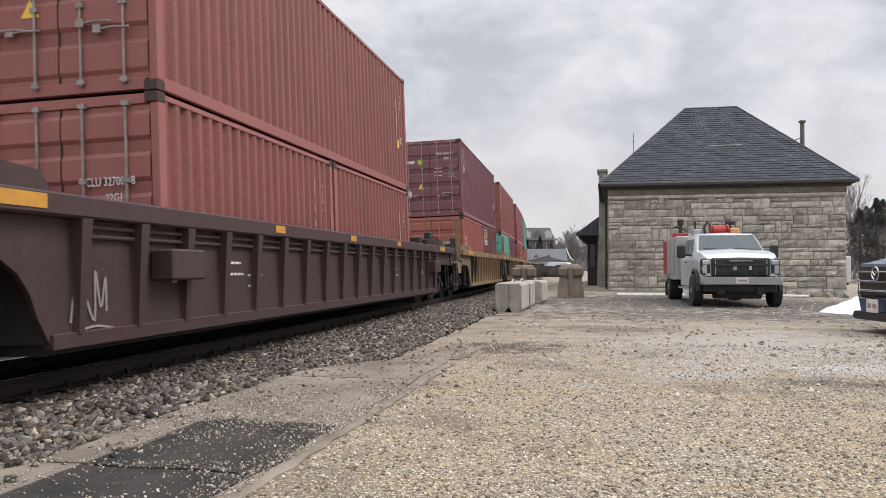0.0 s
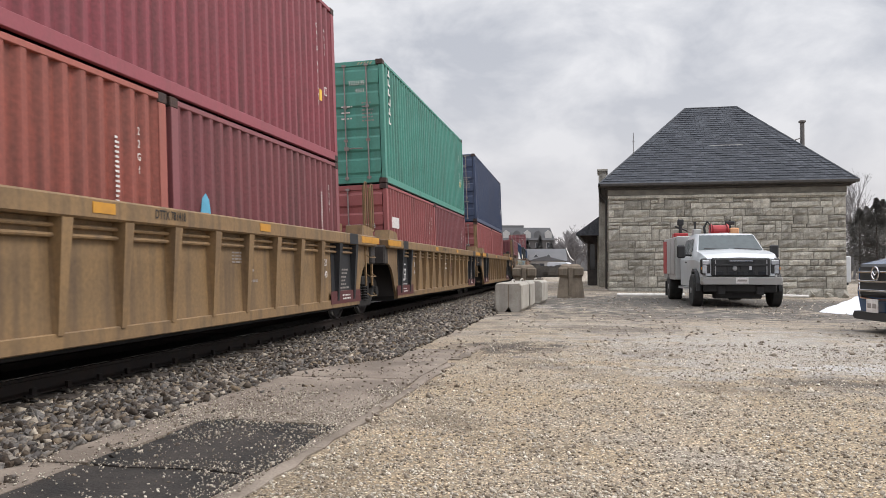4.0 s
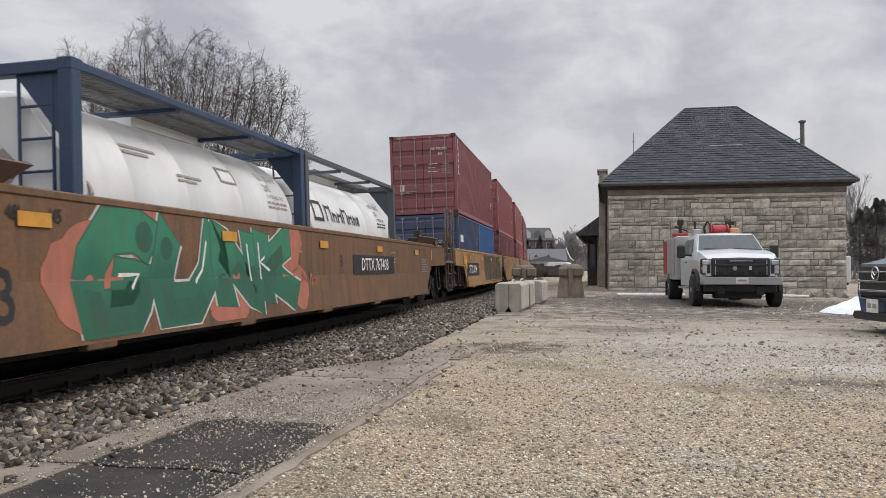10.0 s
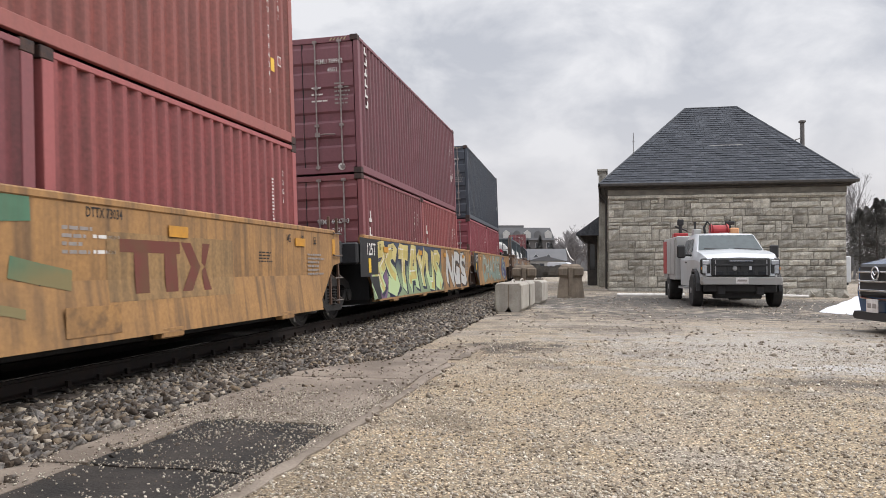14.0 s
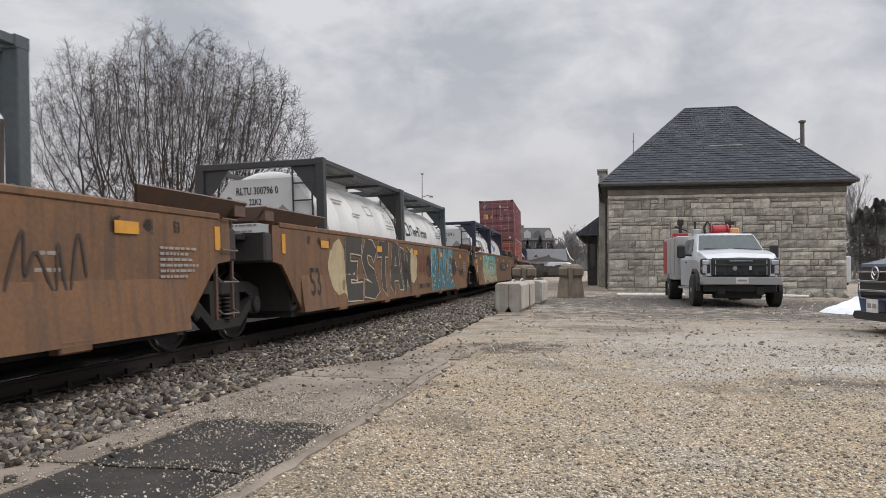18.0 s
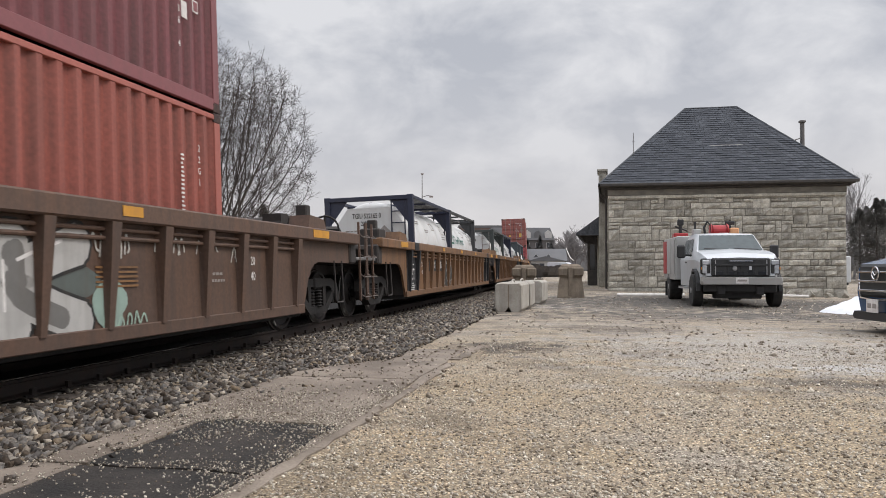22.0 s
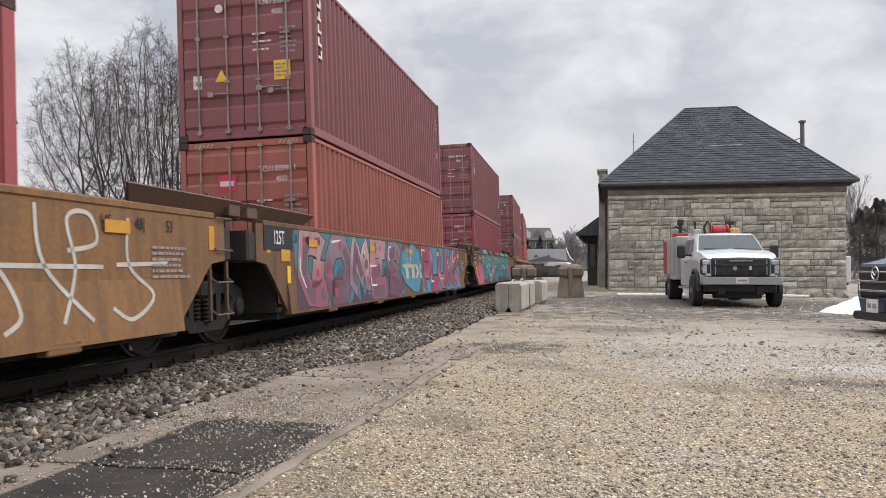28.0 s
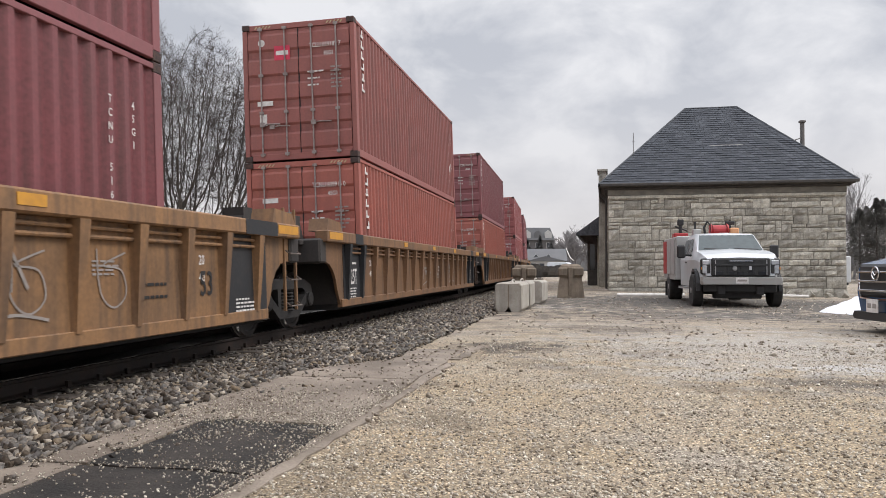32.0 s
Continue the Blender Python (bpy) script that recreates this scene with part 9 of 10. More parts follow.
    end_plate_text(c, "125 T", -8.57, 1.47)
    for k, (y, z, r) in enumerate(((-5.4, 1.0, 0.5), (-4.6, 1.35, 0.28), (-3.0, 1.38, 0.25), (-1.6, 1.36, 0.3), (0.2, 1.1, 0.42), (-3.6, 0.5, 0.4))):
        blotch(c, y, z, r, r * 0.8, spray("coral pink", (0.60, 0.17, 0.14)), k)
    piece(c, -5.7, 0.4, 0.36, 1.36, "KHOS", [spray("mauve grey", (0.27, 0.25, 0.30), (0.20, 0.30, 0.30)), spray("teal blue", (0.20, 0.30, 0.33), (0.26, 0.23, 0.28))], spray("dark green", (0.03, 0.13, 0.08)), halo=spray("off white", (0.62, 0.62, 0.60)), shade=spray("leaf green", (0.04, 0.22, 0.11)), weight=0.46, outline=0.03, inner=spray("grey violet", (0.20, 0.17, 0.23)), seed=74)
    logo_mark(c, 0.49, 1.98, 0.80, 1.34, REDMARK)
    piece(c, 2.2, 7.4, 0.38, 1.52, "ZEUSE", spray("black", (0.02, 0.02, 0.02)), spray("off white", (0.62, 0.62, 0.60)), ground=spray("charcoal", (0.05, 0.045, 0.04)), weight=0.44, outline=0.028, seed=75, glints=False, dots=spray("sand", (0.50, 0.40, 0.24)), lean=-0.1)
    c = unit(153.83, S53, C, BROWN, False, [tank_container(TANKWHITE, FRAMEBLUE, "TGIU 322161 8", "22K2", 1, 7, "white tank container in a blue frame with a ladder"),
             tank_container(TANKWHITE, FRAMEGREY, "NPCU 125120 8", "22T6", 0, 6, "white tank container in a blue grey frame")], label="rusty brown smooth well unit with green spray paint", group=three)
    panel_marks(c, S53, BROWN, "", dark=False, big="53", ribbed=False, seed=76)
    wall_panel(c, 3.17, 1.03, 3.1, 0.38, BLACKPAINT, 1.503, "black number panel")
    wall_text("DTTX 767408", 0.34, WHITEPAINT, c, 3.17, 1.03, 1.0, 1.509)
    wall_text("B", 0.30, BLACKMARK, c, 0.95, 1.08)
    end_plate_text(c, "125 T", -8.57, 1.47)
    for k, (y, z, r) in enumerate(((-6.3, 0.85, 0.6), (-5.4, 1.35, 0.4), (-1.6, 1.25, 0.55), (-1.2, 0.7, 0.4), (-3.6, 0.6, 0.5))):
        blotch(c, y, z, r, r * 0.8, spray("salmon", (0.50, 0.17, 0.11)), k)
    piece(c, -6.5, -1.35, 0.36, 1.56, "GUNK", spray("leaf green", (0.035, 0.24, 0.13), (0.02, 0.13, 0.075)), spray("dark green", (0.012, 0.07, 0.04)), halo=spray("off white", (0.62, 0.62, 0.60)), weight=0.56, outline=0.022, inner=spray("deep green", (0.02, 0.12, 0.07)), seed=77, lean=0.25)
    tag_scrawl(c, -1.1, 0.72, 0.5, spray("salmon", (0.50, 0.17, 0.11)), 12, 1.512)
    # five shorter smooth wells with full stacks
    specs = [(175.73, (NAVY, "BSIU 251191 4", ("wide",)), (BLUE, "", ("yellowtag",)), (MAROON, "BSIU 927278 0", ("column",), (("white", -0.8, 0.34),))),
             (190.95, (DARKMAROON, "BSIU 251191 4", ("drop",)), (MAROON, "", ()), (REDBROWN, "BMOU 475169 7", ("patch",), (("dot", 0.8, 0.06),))),
             (206.60, (MAROON, "TEM 5 176 3", ("column",)), (REDBROWN, "", ()), (BROWNRED, "TCNU 799426 7", ("column",), (("yellow", 0.75, 0.33),))),
             (222.49, (MAROON, "TEMU 446673 3", ("tall",)), (REDBROWN, "", ("tall",)), (DARKMAROON, "TEMU 789962", ("column",), (("white", -0.8, 0.34), ("dot", 0.8, 0.05)))),
             (237.99, (CRIMSON, "TEMU 3419", ()), (CRIMSON, "MAGU 23", ("yellowtag",)), (DARKNAVY, "TEMU 789962", (), ()))]
    for i, (u, a, b, t) in enumerate(specs):
        lo = [box20(a[0], 80 + i, a[1], f"{a[0].name.replace(' container paint', '')} 20-foot container low in a smooth tan well", side=a[2]),
              box20(b[0], 90 + i, b[1], f"{b[0].name.replace(' container paint', '')} 20-foot container low in a smooth tan well", side=b[2])]
        up = box40(t[0], 100 + i, t[1], f"{t[0].name.replace(' container paint', '')} 40-foot high container stacked over a smooth well", marks=t[3], side=t[2])
        c = unit(u, S40, (i == 0, i == 4), TAN, False, lo, up, end_mat=BLACKPAINT if 0 < i < 4 else GREYBROWN, label="tan smooth-sided well unit with dark ends and spray paint", group=five)
        panel_marks(c, S40, TAN, "", dark=False, ribbed=False, seed=110 + i, plates=i == 0)
        if i in (1, 2):
            wall_panel(c, 1.82, 0.98, 2.6, 0.66, PALETAN, 1.4985, "paler framed logo panel")
            logo_mark(c, (0.83, 0.72)[i - 1], (2.72, 2.52)[i - 1], 0.72, 1.25, REDMARK, 1.5005)
            wall_text("E" if i == 1 else "D", 0.24, BLACKMARK, c, -0.36, 0.9)
            patch("side_box", 0.8, 0.26, TAN, c, on_side(0.25, 0.50, 1.55), "tan plate at the foot of the side")
        if i:
            part("dark_panel", Mesh().add([(1.503, y, z) for y, z in ((-7.38, 0.80), (-6.70, 0.80), (-6.06, 0.80), (-6.06, 1.56), (-7.38, 1.56))] + [(1.503 + wall_out(z), y, z) for y, z in ((-6.78, 0.80), (-6.31, 0.33), (-6.06, 0.33), (-6.06, 0.80))], [(0, 1, 2, 3, 4), (5, 6, 7, 8)]), BLACKPAINT, c, "black end panel", fix=False)
            lettering("125T", 0.34, WHITEPAINT, c, on_side(-6.60, 1.33, 1.509), 0.95)
            patch("yellow_sign", 0.17, 0.28, YELLOWMARK, c, on_side(-6.72, 1.02, 1.509), "yellow sign plate")
        if i == 0:
            wall_panel(c, -4.6, 0.92, 3.5, 0.48, BLACKPAINT, 1.5, "black number panel")
            wall_text("DTTX 73034", 0.40, WHITEPAINT, c, -4.6, 0.92, 1.0, 1.506)
            wall_text("A", 0.26, BLACKMARK, c, -2.7, 0.88)
            wall_panel(c, 2.6, 0.98, 7.1, 1.06, SOOTPANEL, 1.4998, "soot-dark panel with ochre paint showing through")
            patch("orange_plate", 0.50, 0.27, ORANGEMARK, c, on_side(-6.85, 1.24, 1.512), "orange reflector plate")
            patch("yellow_plate", 0.20, 0.34, YELLOWMARK, c, on_side(-6.42, 1.13, 1.512), "yellow plate")
            for k, y in enumerate((0.6, 2.2, 3.9, 5.3)):
                part("panel_seam", cached("panel_seam", lambda: Mesh().box(-0.006, 0.006, 0.88, 1.5, 0, 0.006), GREYMARK), None, c, m=on_side(y, 0, 1.503))
            part("sill_pipe", Mesh().tube([(1.50, -4.5, 0.42), (1.52, 0.5, 0.40), (1.52, 6.2, 0.40), (1.50, 6.6, 0.55), (1.48, 6.9, 1.2)], 0.03, 8), GREYBROWN, c, "air pipe along the sill")
        elif i == 1:
            tag_scrawl(c, -4.5, 1.24, 0.35, BLACKMARK, 31, 1.502)
        elif i == 2:
            green = spray("sea green", (0.10, 0.23, 0.14), (0.24, 0.20, 0.09))
            for k, pts in enumerate((((-5.15, 1.12), (-4.7, 1.18), (-4.2, 1.16)), ((-4.6, 1.25), (-4.2, 1.36), (-4.0, 1.38)), ((-4.55, 0.95), (-4.35, 0.84), (-4.1, 0.98)), ((-3.2, 1.42), (-2.9, 1.34), (-2.5, 1.44)), ((-3.1, 1.1), (-2.8, 0.9), (-2.4, 1.0)), ((-2.2, 0.8), (-1.9, 0.7), (-1.5, 0.78)),
                                     ((-1.65, 1.36), (-1.1, 1.42), (-0.5, 1.46)), ((-1.6, 1.2), (-1.3, 1.18), (-0.9, 1.26)), ((-0.75, 0.98), (-0.4, 0.92), (0.0, 0.86)), ((-1.5, 0.6), (-1.0, 0.66), (-0.6, 0.6)))):
                sweep(c, curved(list(pts)), (0.10, 0.05, 0.09, 0.07, 0.12, 0.06, 0.11, 0.10, 0.09, 0.04)[k], green, 1.4992 + 0.0001 * k)
            sweep(c, curved([(-4.2, 0.62), (-4.15, 0.8)]), 0.09, spray("sand", (0.50, 0.40, 0.24)), 1.4994)
            dark = spray("sea green dark", (0.045, 0.062, 0.055), (0.075, 0.09, 0.07))
            for pts, wd in ((((-3.93, 1.48), (-3.95, 0.9), (-3.96, 0.42)), 0.13), (((-3.42, 1.44), (-3.6, 1.2), (-3.8, 0.95)), 0.08), (((-3.8, 0.98), (-3.6, 0.75), (-3.42, 0.44)), 0.11), (((-3.2, 0.62), (-3.1, 1.0), (-2.95, 1.12)), 0.045), (((-3.05, 1.02), (-2.8, 0.8), (-2.75, 0.58)), 0.04),
                            (((-2.75, 1.2), (-2.55, 1.28), (-2.45, 1.0), (-2.7, 0.85), (-2.5, 0.6)), 0.04), (((-2.4, 0.7), (-2.25, 1.48), (-2.0, 0.75)), 0.06), (((-2.35, 1.0), (-2.1, 1.0)), 0.03), (((-1.95, 1.45), (-1.92, 1.0), (-1.75, 0.62)), 0.05), (((-1.95, 1.0), (-1.72, 1.05)), 0.03)):
                sweep(c, curved(list(pts)), wd, dark, 1.5012)
            patch("orange_plate", 0.55, 0.25, ORANGEMARK, c, on_side(-5.8, 1.22, 1.506), "orange reflector plate")
            wall_text("DTTX 73034", 0.13, BLACKMARK, c, 0.5, 1.47)
        elif i == 3:
            blotch(c, -6.0, 0.8, 0.7, 0.5, spray("violet", (0.20, 0.11, 0.22)), 3)
            piece(c, -6.5, 1.05, 0.35, 1.52, "RSTAYUS", spray("lemon", (0.72, 0.60, 0.24), (0.52, 0.66, 0.34)), spray("ink blue", (0.02, 0.03, 0.07)), shade=spray("ink blue", (0.02, 0.03, 0.07)), ground=spray("slate blue", (0.05, 0.07, 0.13), (0.26, 0.34, 0.20)), weight=0.50, outline=0.03, inner=spray("straw", (0.62, 0.50, 0.16)), seed=124, lean=0.25)
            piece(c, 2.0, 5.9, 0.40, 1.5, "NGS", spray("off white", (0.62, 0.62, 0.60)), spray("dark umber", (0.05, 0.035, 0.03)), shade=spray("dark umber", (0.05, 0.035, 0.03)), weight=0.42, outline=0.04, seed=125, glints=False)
        elif i == 4:
            piece(c, -4.6, 3.0, 0.38, 1.5, "CHAOSE", spray("grey green", (0.32, 0.36, 0.30), (0.22, 0.30, 0.26)), spray("slate", (0.12, 0.14, 0.13)), weight=0.48, outline=0.03, seed=126)
            blotch(c, 4.9, 0.95, 1.3, 0.56, spray("royal blue", (0.04, 0.07, 0.24)), 5)
            for k, r in enumerate((0.62, 0.45, 0.27)):
                sweep(c, [(4.9 + r * math.cos(q * 0.4), 0.95 + r * 0.75 * math.sin(q * 0.4)) for q in range(14)], 0.05, (spray("mint", (0.40, 0.55, 0.46)), spray("steel blue", (0.14, 0.28, 0.36), (0.22, 0.06, 0.09)), spray("mint", (0.40, 0.55, 0.46)))[k])
    # three smooth brown wells with tanks
    tanks = [((TANKWHITE, FRAMEGREY, "NPCU 125120 8", "22T6", 0, 9), (TANKWHITE, FRAMEGREY, "NPCU 125247 8", "22T6", 0, 12)),
             ((TANKWHITE, FRAMEDARK, "RLTU 300796 0", "22K2", 1, 13), (TANKWHITE, FRAMEGREY, "SIMU 261598 4", "22K2", 3, 14)),
             ((TANKWHITE, FRAMENAVY, "TGIU 322174 7", "22K2", 1, 16), (TANKWHITE, FRAMENAVY, "TGIU 522165 0", "22K2", 1, 17))]

    def tank_pair(pair):
        return [tank_container(*q, label=f"white tank container in a {q[1].name.replace(' tank frame paint', '')} frame") for q in pair]
    for i, u in enumerate((259.96, 279.65, 299.23)):
        c = unit(u, S53, (i == 0, i == 2), BROWN, False, tank_pair(tanks[i]), label="rusty brown smooth well unit with large spray-painted pieces", group=three)
        panel_marks(c, S53, BROWN, "", dark=False, ribbed=False, big="53" if i else "", seed=130 + i)
        if i == 0:
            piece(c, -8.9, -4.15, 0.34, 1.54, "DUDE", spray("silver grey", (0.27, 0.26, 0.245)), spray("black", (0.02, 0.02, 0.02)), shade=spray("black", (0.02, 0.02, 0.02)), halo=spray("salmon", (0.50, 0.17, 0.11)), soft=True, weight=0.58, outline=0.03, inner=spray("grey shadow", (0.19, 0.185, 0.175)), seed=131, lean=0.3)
            wall_panel(c, -3.45, 1.02, 3.15, 0.40, BLACKPAINT, 1.5045, "black number panel")
            wall_text("DTTX 766404", 0.35, WHITEPAINT, c, -3.45, 1.02, 0.98, 1.51)
            wall_text("B", 0.30, BLACKMARK, c, -1.3, 1.08)
            wall_text("LD LMT 116,100", 0.10, BLACKMARK, c, 0.2, 1.08)
            tag_scrawl(c, 0.3, 0.95, 0.75, BLACKMARK, 5, 1.512)
            tag_scrawl(c, 0.4, 0.62, 0.55, BLACKMARK, 15, 1.53)
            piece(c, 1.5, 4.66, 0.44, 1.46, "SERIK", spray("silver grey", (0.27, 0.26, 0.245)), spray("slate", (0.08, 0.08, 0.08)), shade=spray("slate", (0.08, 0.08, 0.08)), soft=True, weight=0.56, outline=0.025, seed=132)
            tag_scrawl(c, 5.4, 1.0, 0.6, spray("dark umber", (0.05, 0.035, 0.03)), 25, 1.504)
        elif i == 1:
            for k, (y, z, ry, rz) in enumerate(((-6.3, 0.95, 0.5, 0.45), (-5.6, 0.7, 0.5, 0.3), (-0.3, 1.0, 0.5, 0.4))):
                blotch(c, y, z, ry, rz, spray("sand", (0.42, 0.32, 0.16)), k)
            piece(c, -5.85, -0.5, 0.35, 1.55, "ESTAW", spray("charcoal", (0.05, 0.045, 0.04)), spray("cream", (0.56, 0.50, 0.34)), halo=spray("black", (0.02, 0.02, 0.02)), weight=0.46, outline=0.022, seed=133, glints=False, lean=0.2)
            logo_mark(c, 0.41, 1.74, 0.78, 1.32, REDMARK)
            wall_text("CHAMPS. CANT. COMPETE!", 0.17, BLACKMARK, c, 0.93, 0.50, 0.72)
            blotch(c, 1.75, 1.0, 0.42, 0.28, spray("black", (0.02, 0.02, 0.02)), 2)
            blotch(c, 5.75, 1.0, 0.48, 0.25, spray("black", (0.02, 0.02, 0.02)), 6)
            piece(c, 2.05, 5.45, 0.36, 1.56, "BUNDE", spray("pool blue", (0.10, 0.32, 0.38), (0.04, 0.16, 0.20)), spray("dark teal", (0.015, 0.06, 0.07)), halo=spray("cream", (0.56, 0.50, 0.34)), soft=True, weight=0.52, outline=0.02, inner=spray("teal shadow", (0.03, 0.14, 0.18)), seed=134)
            wall_text("WNL", 0.42, BLACKMARK, c, 7.2, 0.78, 1.1)
        else:
            end_plate_text(c, "125 T", -8.6, 1.47)
            blotch(c, -3.5, 0.95, 3.0, 0.62, spray("lime sand", (0.42, 0.40, 0.22)), 3)
            piece(c, -6.1, -0.95, 0.35, 1.54, "DTAERS", spray("aqua", (0.10, 0.40, 0.40), (0.40, 0.36, 0.24)), spray("black", (0.02, 0.02, 0.02)), halo=spray("lime sand", (0.42, 0.40, 0.22)), weight=0.44, outline=0.045, inner=spray("aqua pale", (0.20, 0.44, 0.42)), seed=135, lean=0.08)
            wall_text("2017", 0.16, BLACKMARK, c, -1.9, 0.62)
            wall_panel(c, 3.25, 1.02, 3.25, 0.40, BLACKPAINT, 1.503, "black number panel")
            wall_text("DTTX 766404", 0.35, GREYMARK, c, 3.25, 1.02, 1.0, 1.509)
            wall_text("A", 0.28, BLACKMARK, c, 1.2, 1.05)
            tag_scrawl(c, 2.4, 1.36, 0.3, GREYMARK, 41, 1.504)
    # a lone ribbed well with a stack
    c = unit(323.39, S53, (True, True), GREYBROWN, True, [box20(ORANGERED, 140, "TRHU 249070 8", "orange red 20-foot container with a white round mark", side=("column",)), box20(ORANGERED, 141, "", "orange red 20-foot container with white codes")],
             box40(MAROON, 142, "FCIU 701236 4", "maroon 40-foot high container with stickers on its doors", marks=(("logo", -0.8, 0.84), ("yellow", -0.78, 0.6), ("triangle", -0.35, 0.61), ("dot", 0.27, 0.84), ("dot", 0.9, 0.07), ("white", -0.85, 0.36))),
             label="weathered brown ribbed well car with grey spray paint")
    panel_marks(c, S53, GREYBROWN, dark=False, seed=143)
    blotch(c, -0.3, 0.9, 3.6, 0.42, spray("slate", (0.08, 0.08, 0.08)), 3, 1.4445, False)
    piece(c, -4.55, 2.95, 0.36, 1.37, "SENTERK", spray("silver pale", (0.52, 0.51, 0.49)), spray("black", (0.02, 0.02, 0.02)), x=1.446, creased=False, soft=True, weight=0.54, outline=0.03, inner=spray("grey shadow", (0.19, 0.185, 0.175)), seed=144)
    blotch(c, 0.1, 0.95, 0.55, 0.42, spray("teal blue bright", (0.05, 0.24, 0.30)), 8, 1.4545, False)
    blotch(c, -5.1, 0.95, 0.35, 0.35, spray("sage", (0.20, 0.26, 0.20)), 5, 1.4445, False)
    lettering("DTTX 80067", 0.24, GREYMARK, c, on_side(-5.7, 1.05, 1.447), 0.9)
    for i, (y, z, size) in enumerate(((-6.4, 0.95, 0.5), (-5.4, 0.95, 0.5))):
        tag_scrawl(c, y, z, size, WHITEPAINT, 50 + i, 1.446)
    rnd = random.Random(59)
    for y, z, n in ((3.0, 1.18, 5), (4.05, 1.21, 5), (4.95, 1.2, 4), (5.85, 1.12, 3), (3.15, 0.46, 6)):
        for k in range(n):
            q = y + 0.13 * k
            sweep(c, curved([(q + rnd.uniform(-0.04, 0.04), z + rnd.uniform(-0.11, -0.05)), (q + 0.05, z + rnd.uniform(0.04, 0.12)), (q + 0.10, z + rnd.uniform(-0.03, 0.05)), (q + rnd.uniform(0.06, 0.16), z + rnd.uniform(-0.12, -0.02))]), 0.011, spray("chalk white", (0.62, 0.60, 0.55)) if z > 0.6 else spray("mint", (0.40, 0.55, 0.46)), 1.4475, False)
    blotch(c, 3.3, 0.62, 0.26, 0.24, spray("pale mint", (0.34, 0.46, 0.40)), 41, 1.4452, False)
    for i in range(5):
        part("faded_stripe", Mesh().box(0, 0.004, -0.34, 0.34, -0.010, 0.010), ORANGEBROWN, c, m=pose(1.4455, 3.42, 0.80 + 0.045 * i))
    # three ribbed brown wells with tanks
    tanks = [((TANKWHITE, FRAMENAVY, "TGIU 522165 0", "22K2", 1, 19), (TANKWHITE, FRAMEDARK, "NPCU 125247 8", "22T6", 0, 21)),
             ((TANKWHITE, FRAMEGREEN, "SIMU 261598 4", "22K2", 3, 25), (TANKWHITE, FRAMENAVY, "TGIU 322161 8", "22K2 T11", 1, 22)),
             ((TANKWHITE, FRAMEGREY, "NPCU 125247 8", "22T6", 0, 27), (TANKWHITE, FRAMEGREY, "NPCU 125120 8", "22T6", 0, 30))]
    for i, u in enumerate((346.75, 366.59, 386.33)):
        c = unit(u, S53, (i == 0, i == 2), RIBBROWN, True, tank_pair(tanks[i]), label="brown ribbed well unit with black lettering panels", group=three)
        panel_marks(c, S53, RIBBROWN, "", dark=True, seed=150 + i)
        if i == 0:
            patch("number_panel", 2.2, 0.32, BLACKPAINT, c, on_side(-4.18, 1.05, 1.444), "black number panel")
            lettering("DTTX", 0.29, WHITEPAINT, c, on_side(-4.70, 1.05, 1.450), 0.85)
            lettering("86685", 0.29, WHITEPAINT, c, on_side(-3.66, 1.05, 1.450), 0.85)
            blotch(c, -2.4, 0.86, 0.95, 0.45, spray("charcoal", (0.05, 0.045, 0.04)), 3, 1.4445, False)
            for k in range(3):
                sweep(c, [(-3.0 + k * 0.5 + 0.16 * math.sin(q * 1.1 + k), 0.46 + q * 0.09) for q in range(9)], 0.015, spray("off white", (0.62, 0.62, 0.60)), 1.4475, False)
            tag_scrawl(c, 5.0, 0.9, 0.7, GREYMARK, 8, 1.446)
        tag_scrawl(c, -2.0 + 2 * i, 0.9, 0.6, GREYMARK, 60 + i, 1.446)
    # three smooth wells with stacks of long boxes
    specs = [(410.13, BRIGHTRED, "TCNU 516910", BROWNRED, "TCNU 859371 5"), (429.42, ORANGERED, "TCLU 855997 1", MAROON, "TCNU 516910"), (449.26, CRIMSON, "804361 0", MAROON, "BMOU 487796 2")]
    for i, (u, a, na, t, nt) in enumerate(specs):
        c = unit(u, S53, (i == 0, i == 2), (ORANGEBROWN, BROWN, BROWN)[i], False, [box40(a, 160 + i, na, f"{a.name.replace(' container paint', '')} 40-foot high container low in a well", marks=(("red", -0.35, 0.74),) if i != 2 else (("logo", -0.75, 0.72),), side=("yellowtag", "tall") if i == 0 else ("yellowtag",))],
                 box40(t, 170 + i, nt, f"{t.name.replace(' container paint', '')} 40-foot high container on top of another", marks=(("dot", -0.42, 0.80), ("triangle", -0.4, 0.39), ("yellow", 0.72, 0.40), ("white", -0.85, 0.36)) if i < 2 else (("bar", -0.75, 0.72), ("white", -0.75, 0.34), ("dot", -0.35, 0.5)), side=(("column",), ("column",), ("patch",))[i]),
                 label="smooth-sided well unit under two stacked long containers", group=three)
        panel_marks(c, S53, TAN, "", dark=False, ribbed=False, seed=180 + i)
        if i == 0:
            wall_text("LD LMT 118,500 PER UNIT", 0.13, BLACKMARK, c, 0.25, 1.06, 0.72)
            wall_text("DTTX 733233", 0.17, BLACKMARK, c, -0.3, 1.47)
            wall_panel(c, 3.2, 0.62, 2.5, 0.50, spray("signal blue", (0.02, 0.12, 0.36)), 1.4998, "blue sprayed block")
            tag_scrawl(c, 1.75, 1.15, 0.42, BLACKMARK, 44, 1.504)
